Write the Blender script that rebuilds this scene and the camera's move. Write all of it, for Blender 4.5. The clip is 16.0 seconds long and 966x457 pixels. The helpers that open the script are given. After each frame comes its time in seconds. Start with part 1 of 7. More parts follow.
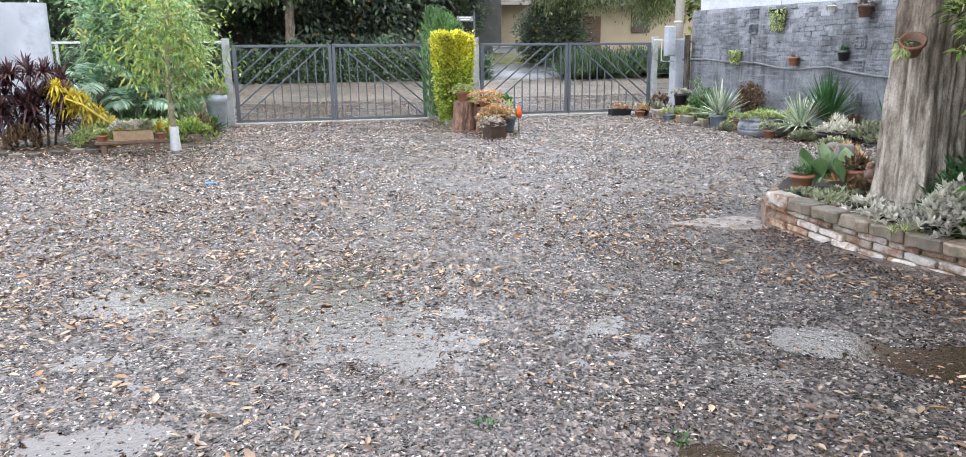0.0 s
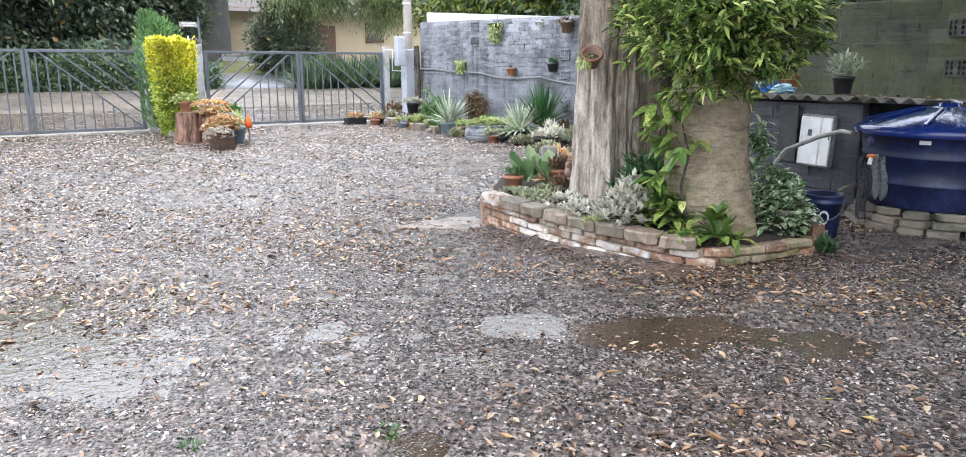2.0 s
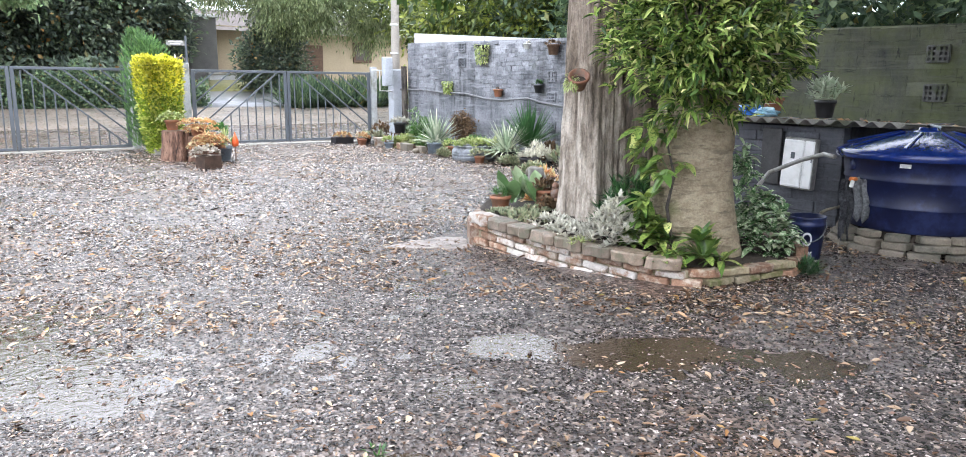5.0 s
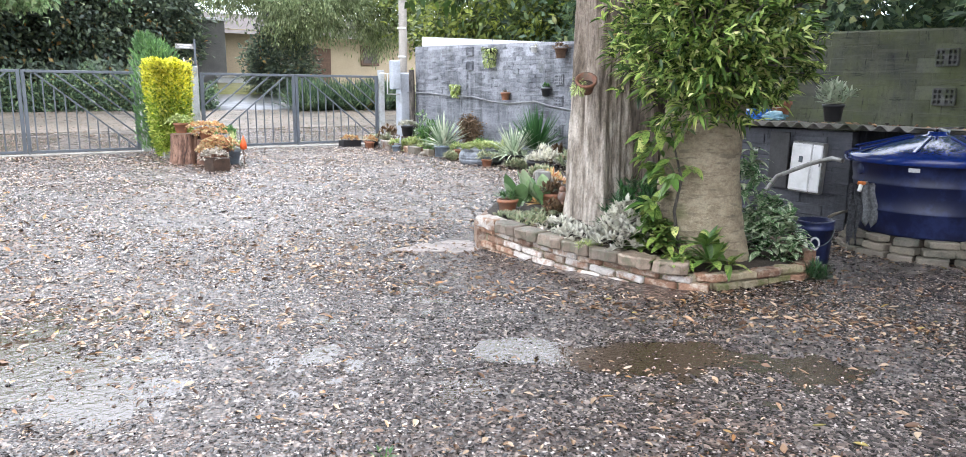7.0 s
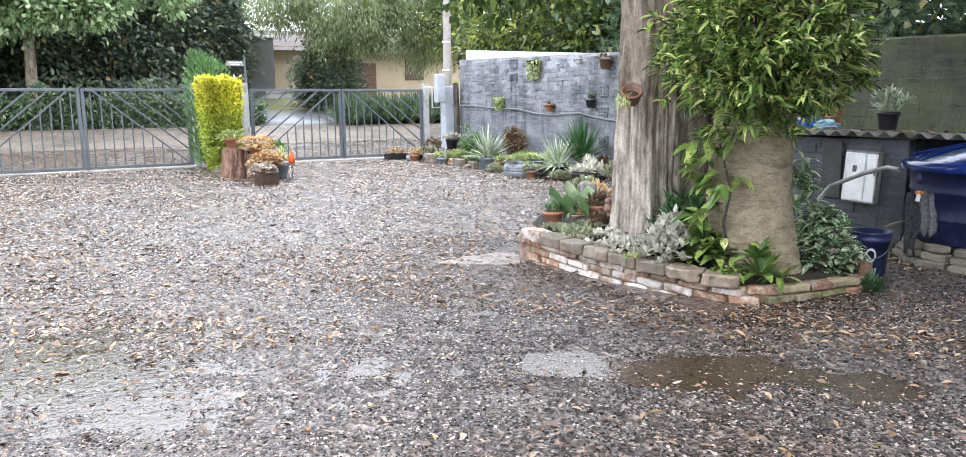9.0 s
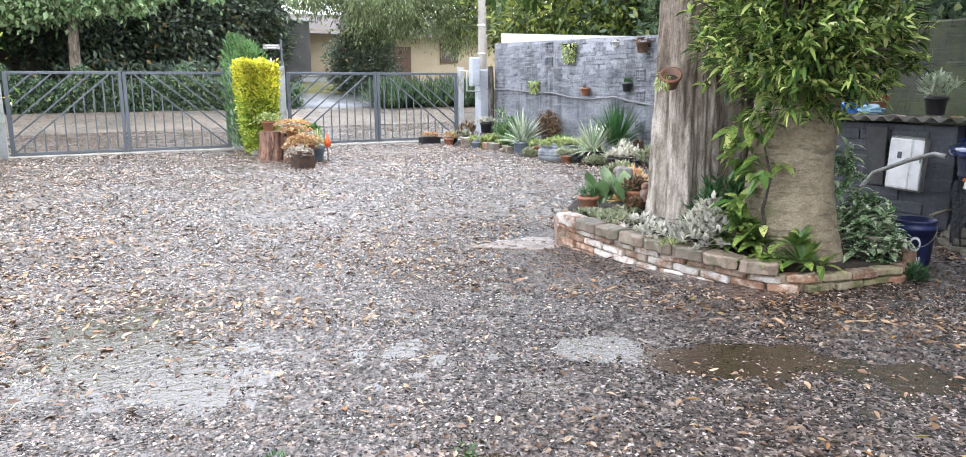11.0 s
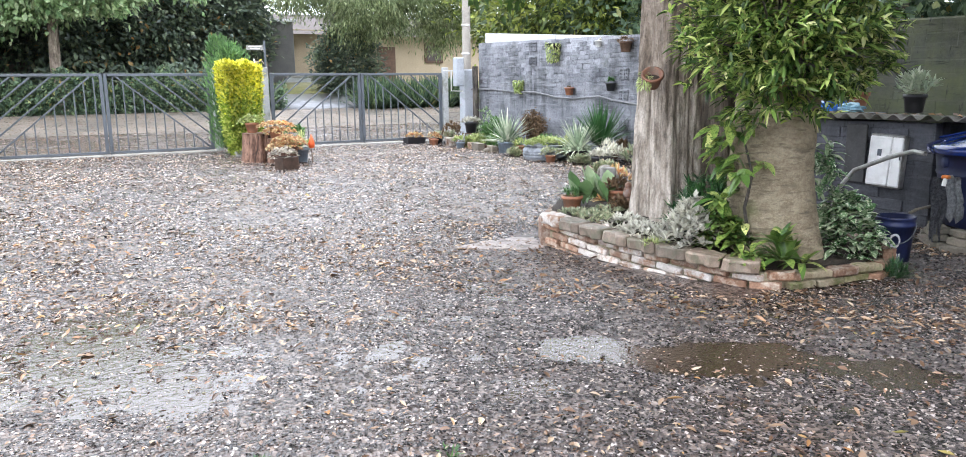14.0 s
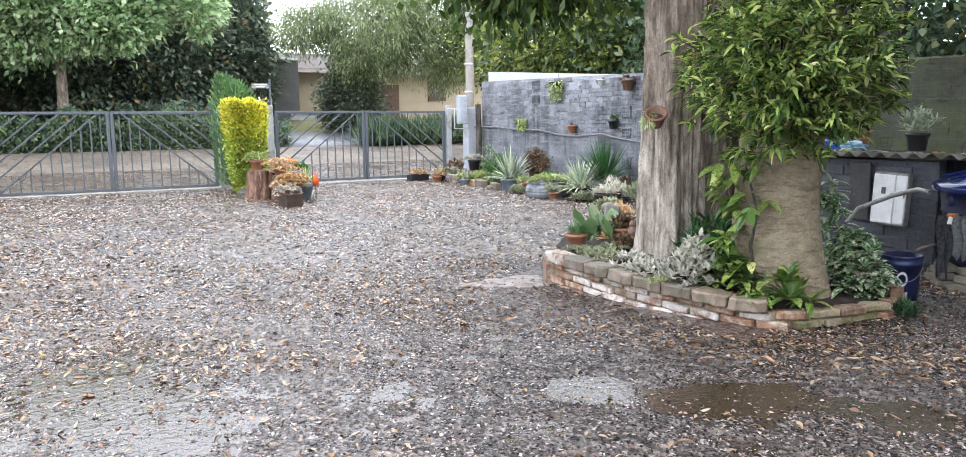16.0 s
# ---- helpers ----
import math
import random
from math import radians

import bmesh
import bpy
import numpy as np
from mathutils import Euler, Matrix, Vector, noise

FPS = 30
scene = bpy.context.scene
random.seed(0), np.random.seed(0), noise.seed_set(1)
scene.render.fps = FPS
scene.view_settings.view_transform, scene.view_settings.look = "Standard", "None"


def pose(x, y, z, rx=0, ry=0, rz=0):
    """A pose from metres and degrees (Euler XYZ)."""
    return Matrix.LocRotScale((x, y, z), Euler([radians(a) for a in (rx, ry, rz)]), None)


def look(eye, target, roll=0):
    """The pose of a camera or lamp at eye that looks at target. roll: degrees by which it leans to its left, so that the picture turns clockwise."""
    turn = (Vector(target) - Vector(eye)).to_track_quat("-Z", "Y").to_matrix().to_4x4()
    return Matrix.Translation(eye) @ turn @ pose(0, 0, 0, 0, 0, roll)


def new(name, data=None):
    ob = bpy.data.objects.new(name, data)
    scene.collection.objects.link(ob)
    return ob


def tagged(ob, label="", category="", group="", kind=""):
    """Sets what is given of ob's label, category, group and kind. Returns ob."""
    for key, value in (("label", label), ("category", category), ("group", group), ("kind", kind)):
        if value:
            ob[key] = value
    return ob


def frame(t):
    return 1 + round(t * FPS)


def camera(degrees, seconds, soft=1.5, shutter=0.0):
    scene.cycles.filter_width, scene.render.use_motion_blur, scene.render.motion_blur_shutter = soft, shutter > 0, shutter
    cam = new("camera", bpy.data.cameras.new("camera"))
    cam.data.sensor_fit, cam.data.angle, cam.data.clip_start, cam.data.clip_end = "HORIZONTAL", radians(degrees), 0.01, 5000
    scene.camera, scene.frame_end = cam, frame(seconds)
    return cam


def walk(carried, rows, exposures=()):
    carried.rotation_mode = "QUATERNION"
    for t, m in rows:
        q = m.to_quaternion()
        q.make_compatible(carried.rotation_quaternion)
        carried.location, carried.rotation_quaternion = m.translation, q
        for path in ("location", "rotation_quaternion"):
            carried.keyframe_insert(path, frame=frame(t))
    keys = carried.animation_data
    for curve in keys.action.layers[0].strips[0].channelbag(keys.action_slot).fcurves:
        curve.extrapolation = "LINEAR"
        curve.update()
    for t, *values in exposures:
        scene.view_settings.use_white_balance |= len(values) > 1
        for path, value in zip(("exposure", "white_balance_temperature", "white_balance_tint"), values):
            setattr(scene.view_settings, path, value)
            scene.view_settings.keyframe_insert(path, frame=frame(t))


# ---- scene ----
cam = camera(65.4, 16.0, 0.85)
PATH = [
    (0, (-0.15, 0.148, 1.451), (0.338, 2.038, 1.015), -0.7),
    (0.2, (-0.145, 0.148, 1.452), (0.429, 2.016, 1.026), -1.1),
    (0.5, (-0.135, 0.146, 1.453), (0.604, 1.951, 1.013), -1.7),
    (1, (-0.094, 0.109, 1.442), (0.788, 1.853, 1.016), -1.5),
    (1.3, (-0.05, 0.077, 1.445), (0.933, 1.766, 1.022), -0.96),
    (1.5, (-0.023, 0.056, 1.447), (0.99, 1.727, 1.021), -0.6),
    (2, (0.014, 0.015, 1.438), (1.1, 1.642, 1.021), -0.2),
    (2.5, (0.026, 0.006, 1.443), (1.147, 1.615, 1.05), -0.9),
    (3, (0.01, 0.007, 1.45), (1.132, 1.617, 1.062), -0.6),
    (3.5, (0.001, -0.001, 1.45), (1.118, 1.619, 1.091), -0.3),
    (4, (-0.007, 0.003, 1.446), (1.127, 1.614, 1.096), 0.1),
    (4.2, (-0.008, 0.003, 1.446), (1.119, 1.616, 1.089), 0.12),
    (6.5, (-0.011, 0.0, 1.451), (1.108, 1.616, 1.083), 0.4),
    (7, (-0.014, -0.005, 1.454), (1.094, 1.621, 1.096), 0.3),
    (7.5, (-0.013, -0.01, 1.454), (1.087, 1.629, 1.13), 0.0),
    (8, (0.0, -0.007, 1.455), (1.131, 1.607, 1.113), -0.1),
    (8.5, (-0.003, 0.001, 1.455), (1.081, 1.644, 1.102), -0.5),
    (9, (-0.022, 0.005, 1.46), (0.99, 1.698, 1.133), -0.5),
    (9.2, (-0.025, 0.006, 1.46), (0.928, 1.737, 1.148), -0.48),
    (11.3, (-0.036, 0.016, 1.458), (0.897, 1.745, 1.085), -0.32),
    (11.5, (-0.036, 0.016, 1.458), (0.908, 1.739, 1.083), -0.3),
    (12, (-0.022, 0.015, 1.454), (0.946, 1.722, 1.071), -0.4),
    (12.5, (-0.017, 0.01, 1.46), (0.944, 1.723, 1.08), -0.8),
    (13, (-0.003, 0.015, 1.457), (0.969, 1.722, 1.084), -1.0),
    (13.5, (-0.021, 0.005, 1.465), (0.975, 1.7, 1.099), -0.8),
    (14, (-0.016, 0.007, 1.467), (0.948, 1.72, 1.098), -0.7),
    (14.5, (-0.017, 0.013, 1.477), (0.972, 1.718, 1.138), -0.4),
    (15, (-0.037, 0.011, 1.481), (0.928, 1.74, 1.198), -0.6),
    (15.5, (-0.028, 0.007, 1.484), (0.909, 1.754, 1.216), -0.4),
    (16, (-0.024, 0.03, 1.481), (0.943, 1.759, 1.207), -0.7),
]
walk(cam, [(t, look(eye, aim, roll)) for t, eye, aim, roll in PATH], [(0.0, 0.57), (1.0, 0.78), (2.0, 0.93), (3.2, 1.02), (9.2, 1.02), (12.5, 0.95), (14.5, 0.97), (16.0, 0.83)])

# ---- light: a bright overcast sky with rain, no clear sun ----
SUN_EL, SUN_ROT = radians(58), radians(200)
world = bpy.data.worlds.new("sky")
scene.world = world
world.use_nodes = True
wn = world.node_tree.nodes
wl = world.node_tree.links
sky = wn.new("ShaderNodeTexSky")
sky.sky_type = "NISHITA"
sky.sun_disc = False
sky.sun_elevation, sky.sun_rotation = SUN_EL, SUN_ROT
sky.dust_density = 4.0
sky.air_density = 1.0
cloud = wn.new("ShaderNodeMix")
cloud.data_type = "RGBA"
cloud.inputs["Factor"].default_value = 0.8
cloud.inputs["B"].default_value = (18.9, 20.0, 22.6, 1)
wl.new(sky.outputs[0], cloud.inputs["A"])
wl.new(cloud.outputs["Result"], wn["Background"].inputs["Color"])
wn["Background"].inputs["Strength"].default_value = 0.13
sun = new("sun", bpy.data.lights.new("sun", "SUN"))
sun.data.energy, sun.data.angle, sun.data.color = 0.8, radians(25), (1.0, 0.97, 0.92)
sun.rotation_euler = (radians(32), 0, radians(160))

rng = np.random.default_rng(7)


# ---- materials ----
def node_mat(name):
    m = bpy.data.materials.new(name)
    m.use_nodes = True
    t = m.node_tree
    return m, t.nodes, t.links, t.nodes["Principled BSDF"]


def noise_tex(n, l, scale, detail=4.0, rough=0.6, vec=None):
    x = n.new("ShaderNodeTexNoise")
    x.inputs["Scale"].default_value, x.inputs["Detail"].default_value, x.inputs["Roughness"].default_value = scale, detail, rough
    if vec is None:
        vec = n.new("ShaderNodeNewGeometry").outputs["Position"]
    l.new(vec, x.inputs["Vector"])
    return x.outputs["Fac"]


def ramp(n, l, fac, stops):
    r = n.new("ShaderNodeValToRGB")
    e = r.color_ramp.elements
    while len(e) < len(stops):
        e.new(0.5)
    for k, (p, c) in enumerate(stops):
        e[k].position = p
        e[k].color = (*c, 1) if len(c) == 3 else c
    l.new(fac, r.inputs["Fac"])
    return r.outputs["Color"]


def mix(n, l, fac, a, b, mode="MIX"):
    m = n.new("ShaderNodeMix")
    m.data_type, m.blend_type = "RGBA", mode
    for key, v in (("Factor", fac), ("A", a), ("B", b)):
        if isinstance(v, (int, float)):
            m.inputs[key].default_value = v
        elif isinstance(v, tuple):
            m.inputs[key].default_value = (*v, 1)
        else:
            l.new(v, m.inputs[key])
    return m.outputs["Result"]


def bump(n, l, height, p, strength=0.3, distance=0.01):
    b = n.new("ShaderNodeBump")
    b.inputs["Strength"].default_value, b.inputs["Distance"].default_value = strength, distance
    l.new(height, b.inputs["Height"])
    l.new(b.outputs[0], p.inputs["Normal"])


def plain(name, c1, c2, scale=6.0, rough=0.6, fine=60.0, relief=0.25, depth=0.004, stain=None, stain_scale=1.3, metal=0.0, vary=0.0, coat=0.0):
    """Two colours mixed by coarse and fine noise, a stain of its own shape, fine relief; vary: brightness by object."""
    m, n, l, p = node_mat(name)
    a, b = noise_tex(n, l, scale), noise_tex(n, l, fine, 3)
    c = ramp(n, l, a, [(0.3, c1), (0.7, c2)])
    c = mix(n, l, 0.55, c, ramp(n, l, b, [(0.25, (0.35, 0.35, 0.35)), (0.75, (1, 1, 1))]), "MULTIPLY")
    if stain:
        c = mix(n, l, ramp(n, l, noise_tex(n, l, stain_scale, 6, 0.7), [(0.48, (0, 0, 0)), (0.62, (1, 1, 1))]), c, stain)
    if vary:
        info = n.new("ShaderNodeObjectInfo")
        c = mix(n, l, vary, c, ramp(n, l, info.outputs["Random"], [(0.0, (0.45, 0.45, 0.45)), (1.0, (1.5, 1.4, 1.3))]), "MULTIPLY")
    l.new(c, p.inputs["Base Color"])
    p.inputs["Roughness"].default_value, p.inputs["Metallic"].default_value = rough, metal
    p.inputs["Coat Weight"].default_value = coat
    bump(n, l, b, p, relief, depth)
    return m


def leafy(name, stops, rough=0.4, sheen=0.25, spots=None):
    """Leaf colours picked per leaf, a finer mottling on each, and light through the blade."""
    m, n, l, p = node_mat(name)
    g = n.new("ShaderNodeNewGeometry")
    c = ramp(n, l, g.outputs["Random Per Island"], stops)
    c = mix(n, l, 0.5, c, ramp(n, l, noise_tex(n, l, 14, 3), [(0.3, (0.45, 0.45, 0.45)), (0.7, (1.15, 1.15, 1.15))]), "MULTIPLY")
    c = mix(n, l, 0.6, c, ramp(n, l, noise_tex(n, l, 1.1, 3), [(0.32, (0.5, 0.5, 0.5)), (0.66, (1.35, 1.35, 1.3))]), "MULTIPLY")
    if spots:
        c = mix(n, l, ramp(n, l, noise_tex(n, l, 55, 2), [(0.52, (0, 0, 0)), (0.6, (1, 1, 1))]), c, spots)
    l.new(c, p.inputs["Base Color"])
    p.inputs["Roughness"].default_value = rough
    t = n.new("ShaderNodeBsdfTranslucent")
    l.new(c, t.inputs["Color"])
    s = n.new("ShaderNodeMixShader")
    s.inputs[0].default_value = sheen
    l.new(p.outputs[0], s.inputs[1])
    l.new(t.outputs[0], s.inputs[2])
    l.new(s.outputs[0], n["Material Output"].inputs["Surface"])
    return m


def gravel_ground():
    m, n, l, p = node_mat("wet_gravel")
    v = n.new("ShaderNodeTexVoronoi")
    v.inputs["Scale"].default_value = 34
    pos = n.new("ShaderNodeNewGeometry").outputs["Position"]
    l.new(pos, v.inputs["Vector"])
    stones = ramp(n, l, v.outputs["Color"], [(0.0, (0.03, 0.026, 0.025)), (0.5, (0.1, 0.085, 0.08)), (0.8, (0.21, 0.18, 0.165)), (1.0, (0.45, 0.37, 0.31))])
    soil = ramp(n, l, noise_tex(n, l, 0.45, 6, 0.65), [(0.42, (1, 1, 1)), (0.66, (0.75, 0.6, 0.5))])
    c = mix(n, l, 1.0, stones, soil, "MULTIPLY")
    l.new(c, p.inputs["Base Color"])
    wet = ramp(n, l, noise_tex(n, l, 0.7, 5), [(0.4, (0.3, 0.3, 0.3)), (0.7, (0.16, 0.16, 0.16))])
    l.new(wet, p.inputs["Roughness"])
    p.inputs["Specular IOR Level"].default_value = 0.5
    bump(n, l, v.outputs["Distance"], p, 0.55, 0.02)
    return m


def stone_mat(name, stops, rough=0.35):
    m, n, l, p = node_mat(name)
    g = n.new("ShaderNodeNewGeometry")
    c = ramp(n, l, g.outputs["Random Per Island"], stops)
    c = mix(n, l, 0.6, c, ramp(n, l, noise_tex(n, l, 120, 3), [(0.3, (0.5, 0.5, 0.5)), (0.7, (1.2, 1.2, 1.2))]), "MULTIPLY")
    l.new(c, p.inputs["Base Color"])
    p.inputs["Roughness"].default_value = rough
    p.inputs["Specular IOR Level"].default_value = 0.5
    return m


def water_mat():
    m, n, l, p = node_mat("rain_puddle")
    p.inputs["Base Color"].default_value = (0.05, 0.033, 0.022, 1)
    p.inputs["Roughness"].default_value = 0.02
    p.inputs["IOR"].default_value = 1.6
    p.inputs["Specular IOR Level"].default_value = 0.75
    h = mix(n, l, 0.35, noise_tex(n, l, 20, 2, 0.5), noise_tex(n, l, 55, 2))
    bump(n, l, h, p, 0.24, 0.02)
    return m


def block_wall_mat(name, c1, c2, moss, moss_amount, vary=0.4):
    """Rough plastered concrete blocks, washed thinly over, with damp and moss."""
    m, n, l, p = node_mat(name)
    pos = n.new("ShaderNodeNewGeometry").outputs["Position"]
    a = noise_tex(n, l, 1.6, 6, 0.7)
    c = ramp(n, l, a, [(0.3, c1), (0.62, c2)])
    f = noise_tex(n, l, 26, 5, 0.7)
    c = mix(n, l, 0.65, c, ramp(n, l, f, [(0.3, (0.35, 0.35, 0.38)), (0.65, (1.1, 1.1, 1.1))]), "MULTIPLY")
    sc = n.new("ShaderNodeMapping")
    sc.inputs["Scale"].default_value = (2.6, 2.6, 0.35)
    l.new(pos, sc.inputs["Vector"])
    runs = noise_tex(n, l, 1.0, 5, 0.65, sc.outputs[0])
    c = mix(n, l, ramp(n, l, runs, [(0.5, (0, 0, 0)), (0.66, (0.75, 0.75, 0.75))]), c, (0.045, 0.047, 0.052))
    c = mix(n, l, ramp(n, l, noise_tex(n, l, 0.9, 6, 0.7), [(0.62 - moss_amount, (0, 0, 0)), (0.75, (0.8, 0.8, 0.8))]), c, moss)
    info = n.new("ShaderNodeObjectInfo")
    c = mix(n, l, vary, c, ramp(n, l, info.outputs["Random"], [(0.0, (0.5, 0.5, 0.52)), (1.0, (1.45, 1.45, 1.45))]), "MULTIPLY")
    for stretch, fac in (((7, 7, 1.4), 0.8), ((1.2, 1.2, 9), 0.7)):
        sm = n.new("ShaderNodeMapping")
        sm.inputs["Scale"].default_value = stretch
        l.new(pos, sm.inputs["Vector"])
        mark = noise_tex(n, l, 1.7, 4, 0.75, sm.outputs[0])
        c = mix(n, l, ramp(n, l, mark, [(0.33, (fac, fac, fac)), (0.4, (0, 0, 0))]), c, tuple(x * 0.3 for x in c1))
    hs = n.new("ShaderNodeMapping")
    hs.inputs["Scale"].default_value = (0.5, 0.5, 4.5)
    l.new(pos, hs.inputs["Vector"])
    c = mix(n, l, ramp(n, l, noise_tex(n, l, 3.2, 5, 0.7, hs.outputs[0]), [(0.5, (0, 0, 0)), (0.64, (0.55, 0.55, 0.55))]), c, c2)
    l.new(c, p.inputs["Base Color"])
    p.inputs["Roughness"].default_value = 0.75
    bump(n, l, f, p, 0.6, 0.015)
    return m


def bark_mat(name, c1, c2, moss=(0.07, 0.09, 0.03), moss_at=0.62, stretch=0.25, scale=9.0, strength=0.8, crack=0.75, dark=0.22, crack_stretch=None, weathered=None):
    m, n, l, p = node_mat(name)
    mp = n.new("ShaderNodeMapping")
    mp.inputs["Scale"].default_value = (1, 1, stretch)
    l.new(n.new("ShaderNodeNewGeometry").outputs["Position"], mp.inputs["Vector"])
    f = noise_tex(n, l, scale, 8, 0.68, mp.outputs[0])
    cm = mp
    if crack_stretch is not None:
        cm = n.new("ShaderNodeMapping")
        cm.inputs["Scale"].default_value = (1, 1, crack_stretch)
        l.new(mp.inputs["Vector"].links[0].from_socket, cm.inputs["Vector"])
    c = ramp(n, l, f, [(0.36, tuple(x * dark for x in c1)), (0.45, c1), (0.62, c2)])
    c = mix(n, l, ramp(n, l, noise_tex(n, l, scale * 3.2 if crack_stretch is None else scale * 0.8, 4, 0.6, cm.outputs[0]), [(0.36, (crack, crack, crack)), (0.45, (0, 0, 0))]), c, tuple(x * 0.25 for x in c1))
    c = mix(n, l, 0.5, c, ramp(n, l, noise_tex(n, l, 55, 3), [(0.3, (0.5, 0.5, 0.5)), (0.7, (1.15, 1.15, 1.15))]), "MULTIPLY")
    c = mix(n, l, ramp(n, l, noise_tex(n, l, 2.2, 5), [(moss_at, (0, 0, 0)), (moss_at + 0.13, (0.7, 0.7, 0.7))]), c, moss)
    if weathered:
        sep, add = n.new("ShaderNodeSeparateXYZ"), n.new("ShaderNodeMath")
        l.new(mp.inputs["Vector"].links[0].from_socket, sep.inputs[0])
        add.operation = "MULTIPLY_ADD"
        l.new(noise_tex(n, l, 3.0, 5, 0.65), add.inputs[0])
        add.inputs[1].default_value = 1.6
        l.new(sep.outputs["Z"], add.inputs[2])
        half = n.new("ShaderNodeMath")
        half.operation = "MULTIPLY"
        half.inputs[1].default_value = 0.25
        l.new(add.outputs[0], half.inputs[0])
        c = mix(n, l, 1.0, c, ramp(n, l, half.outputs[0], [(0.42, (1, 1, 1)), (0.62, weathered)]), "MULTIPLY")
    l.new(c, p.inputs["Base Color"])
    p.inputs["Roughness"].default_value = 0.8
    bump(n, l, f, p, strength, 0.05)
    return m


GROUND = gravel_ground()
ROAD = plain("damp_dirt_road", (0.16, 0.132, 0.108), (0.28, 0.235, 0.195), 1.2, 0.5, 22, 0.6, 0.02, (0.09, 0.08, 0.07), 0.5)
GRAVEL = stone_mat("gravel_stone", [(0.0, (0.008, 0.0075, 0.008)), (0.35, (0.03, 0.027, 0.0275)), (0.68, (0.088, 0.078, 0.077)), (0.88, (0.22, 0.19, 0.175)), (1.0, (0.52, 0.46, 0.42))], 0.12)
WATER = water_mat()
LITTER = leafy("fallen_leaf", [(0.0, (0.06, 0.033, 0.022)), (0.3, (0.17, 0.098, 0.06)), (0.55, (0.33, 0.215, 0.135)), (0.84, (0.54, 0.42, 0.3)), (0.955, (0.4, 0.2, 0.085)), (0.99, (0.42, 0.27, 0.1)), (1.0, (0.34, 0.31, 0.1))], 0.25, 0.1)
STEEL = plain("grey_painted_steel", (0.1, 0.117, 0.138), (0.135, 0.152, 0.175), 3, 0.42, 90, 0.1, 0.001, (0.09, 0.1, 0.11), 4)
POST = plain("whitewashed_concrete", (0.42, 0.44, 0.45), (0.6, 0.61, 0.6), 3, 0.7, 50, 0.3, 0.004, (0.24, 0.25, 0.22), 3)
CONCRETE = plain("pale_concrete", (0.36, 0.35, 0.32), (0.5, 0.48, 0.44), 3, 0.6, 45, 0.35, 0.006, (0.22, 0.21, 0.19), 2.2)
WALL = block_wall_mat("grey_washed_block", (0.09, 0.096, 0.112), (0.3, 0.31, 0.335), (0.09, 0.105, 0.055), 0.0, 0.2)
MOSSY = block_wall_mat("mossy_block", (0.014, 0.015, 0.013), (0.1, 0.104, 0.075), (0.12, 0.145, 0.04), 0.24, 0.05)
WHITE = plain("white_paint", (0.62, 0.63, 0.64), (0.78, 0.79, 0.8), 1.2, 0.6, 30, 0.15, 0.003, (0.5, 0.52, 0.53), 0.8)
BARK_PALE = bark_mat("pale_grey_bark", (0.3, 0.25, 0.2), (0.62, 0.55, 0.47), moss_at=0.62, stretch=0.3, scale=10, strength=1.0, crack=0.45, dark=0.5, weathered=(0.6, 0.56, 0.52))
BARK_BROWN = bark_mat("ringed_brown_bark", (0.28, 0.225, 0.15), (0.38, 0.32, 0.22), moss=(0.15, 0.15, 0.06), moss_at=0.53, stretch=1.6, scale=9.0, strength=0.8, crack=0.5, dark=0.8, crack_stretch=5.0)
# Brown side bark, colour lowered further to carry shade from bush and canopy.
BARK_SIDE = bark_mat("shade_dark_furrowed_bark", (0.085, 0.066, 0.048), (0.18, 0.142, 0.105), moss_at=0.62, stretch=0.15, scale=13, strength=1.0, crack=0.8, dark=0.3)
BARK_DARK = bark_mat("dark_bark", (0.06, 0.05, 0.042), (0.14, 0.12, 0.1))


# ---- mesh helpers ----
def mesh_np(name, verts, faces):
    """A mesh from arrays; every face has the same number of corners."""
    verts, faces = np.asarray(verts, np.float32).reshape(-1, 3), np.asarray(faces, np.int32)
    me = bpy.data.meshes.new(name)
    k = faces.shape[1]
    me.vertices.add(len(verts))
    me.vertices.foreach_set("co", verts.ravel())
    me.loops.add(faces.size)
    me.loops.foreach_set("vertex_index", faces.ravel())
    me.polygons.add(len(faces))
    me.polygons.foreach_set("loop_start", np.arange(0, faces.size, k, dtype=np.int32))
    me.update(calc_edges=True)
    return me


def smooth(me):
    me.polygons.foreach_set("use_smooth", np.ones(len(me.polygons), bool))
    return me


def part(name, bm, material, parent=None, label=""):
    """A bmesh or mesh as ONE object under a thing or a part."""
    if isinstance(bm, bmesh.types.BMesh):
        me = bpy.data.meshes.new(name)
        bm.to_mesh(me)
        bm.free()
    else:
        me = bm
    if material is not None and not me.materials:
        me.materials.append(material)
    ob = new(name, me)
    ob.parent = parent
    if label:
        tagged(ob, label)
    return ob


def thing(name, at=(0, 0, 0), rz=0.0, label="", category="", group="", kind=""):
    ob = new(name)
    ob.empty_display_size = 0.1
    ob.matrix_basis = pose(*at, 0, 0, rz)
    return tagged(ob, label, category, group, kind)


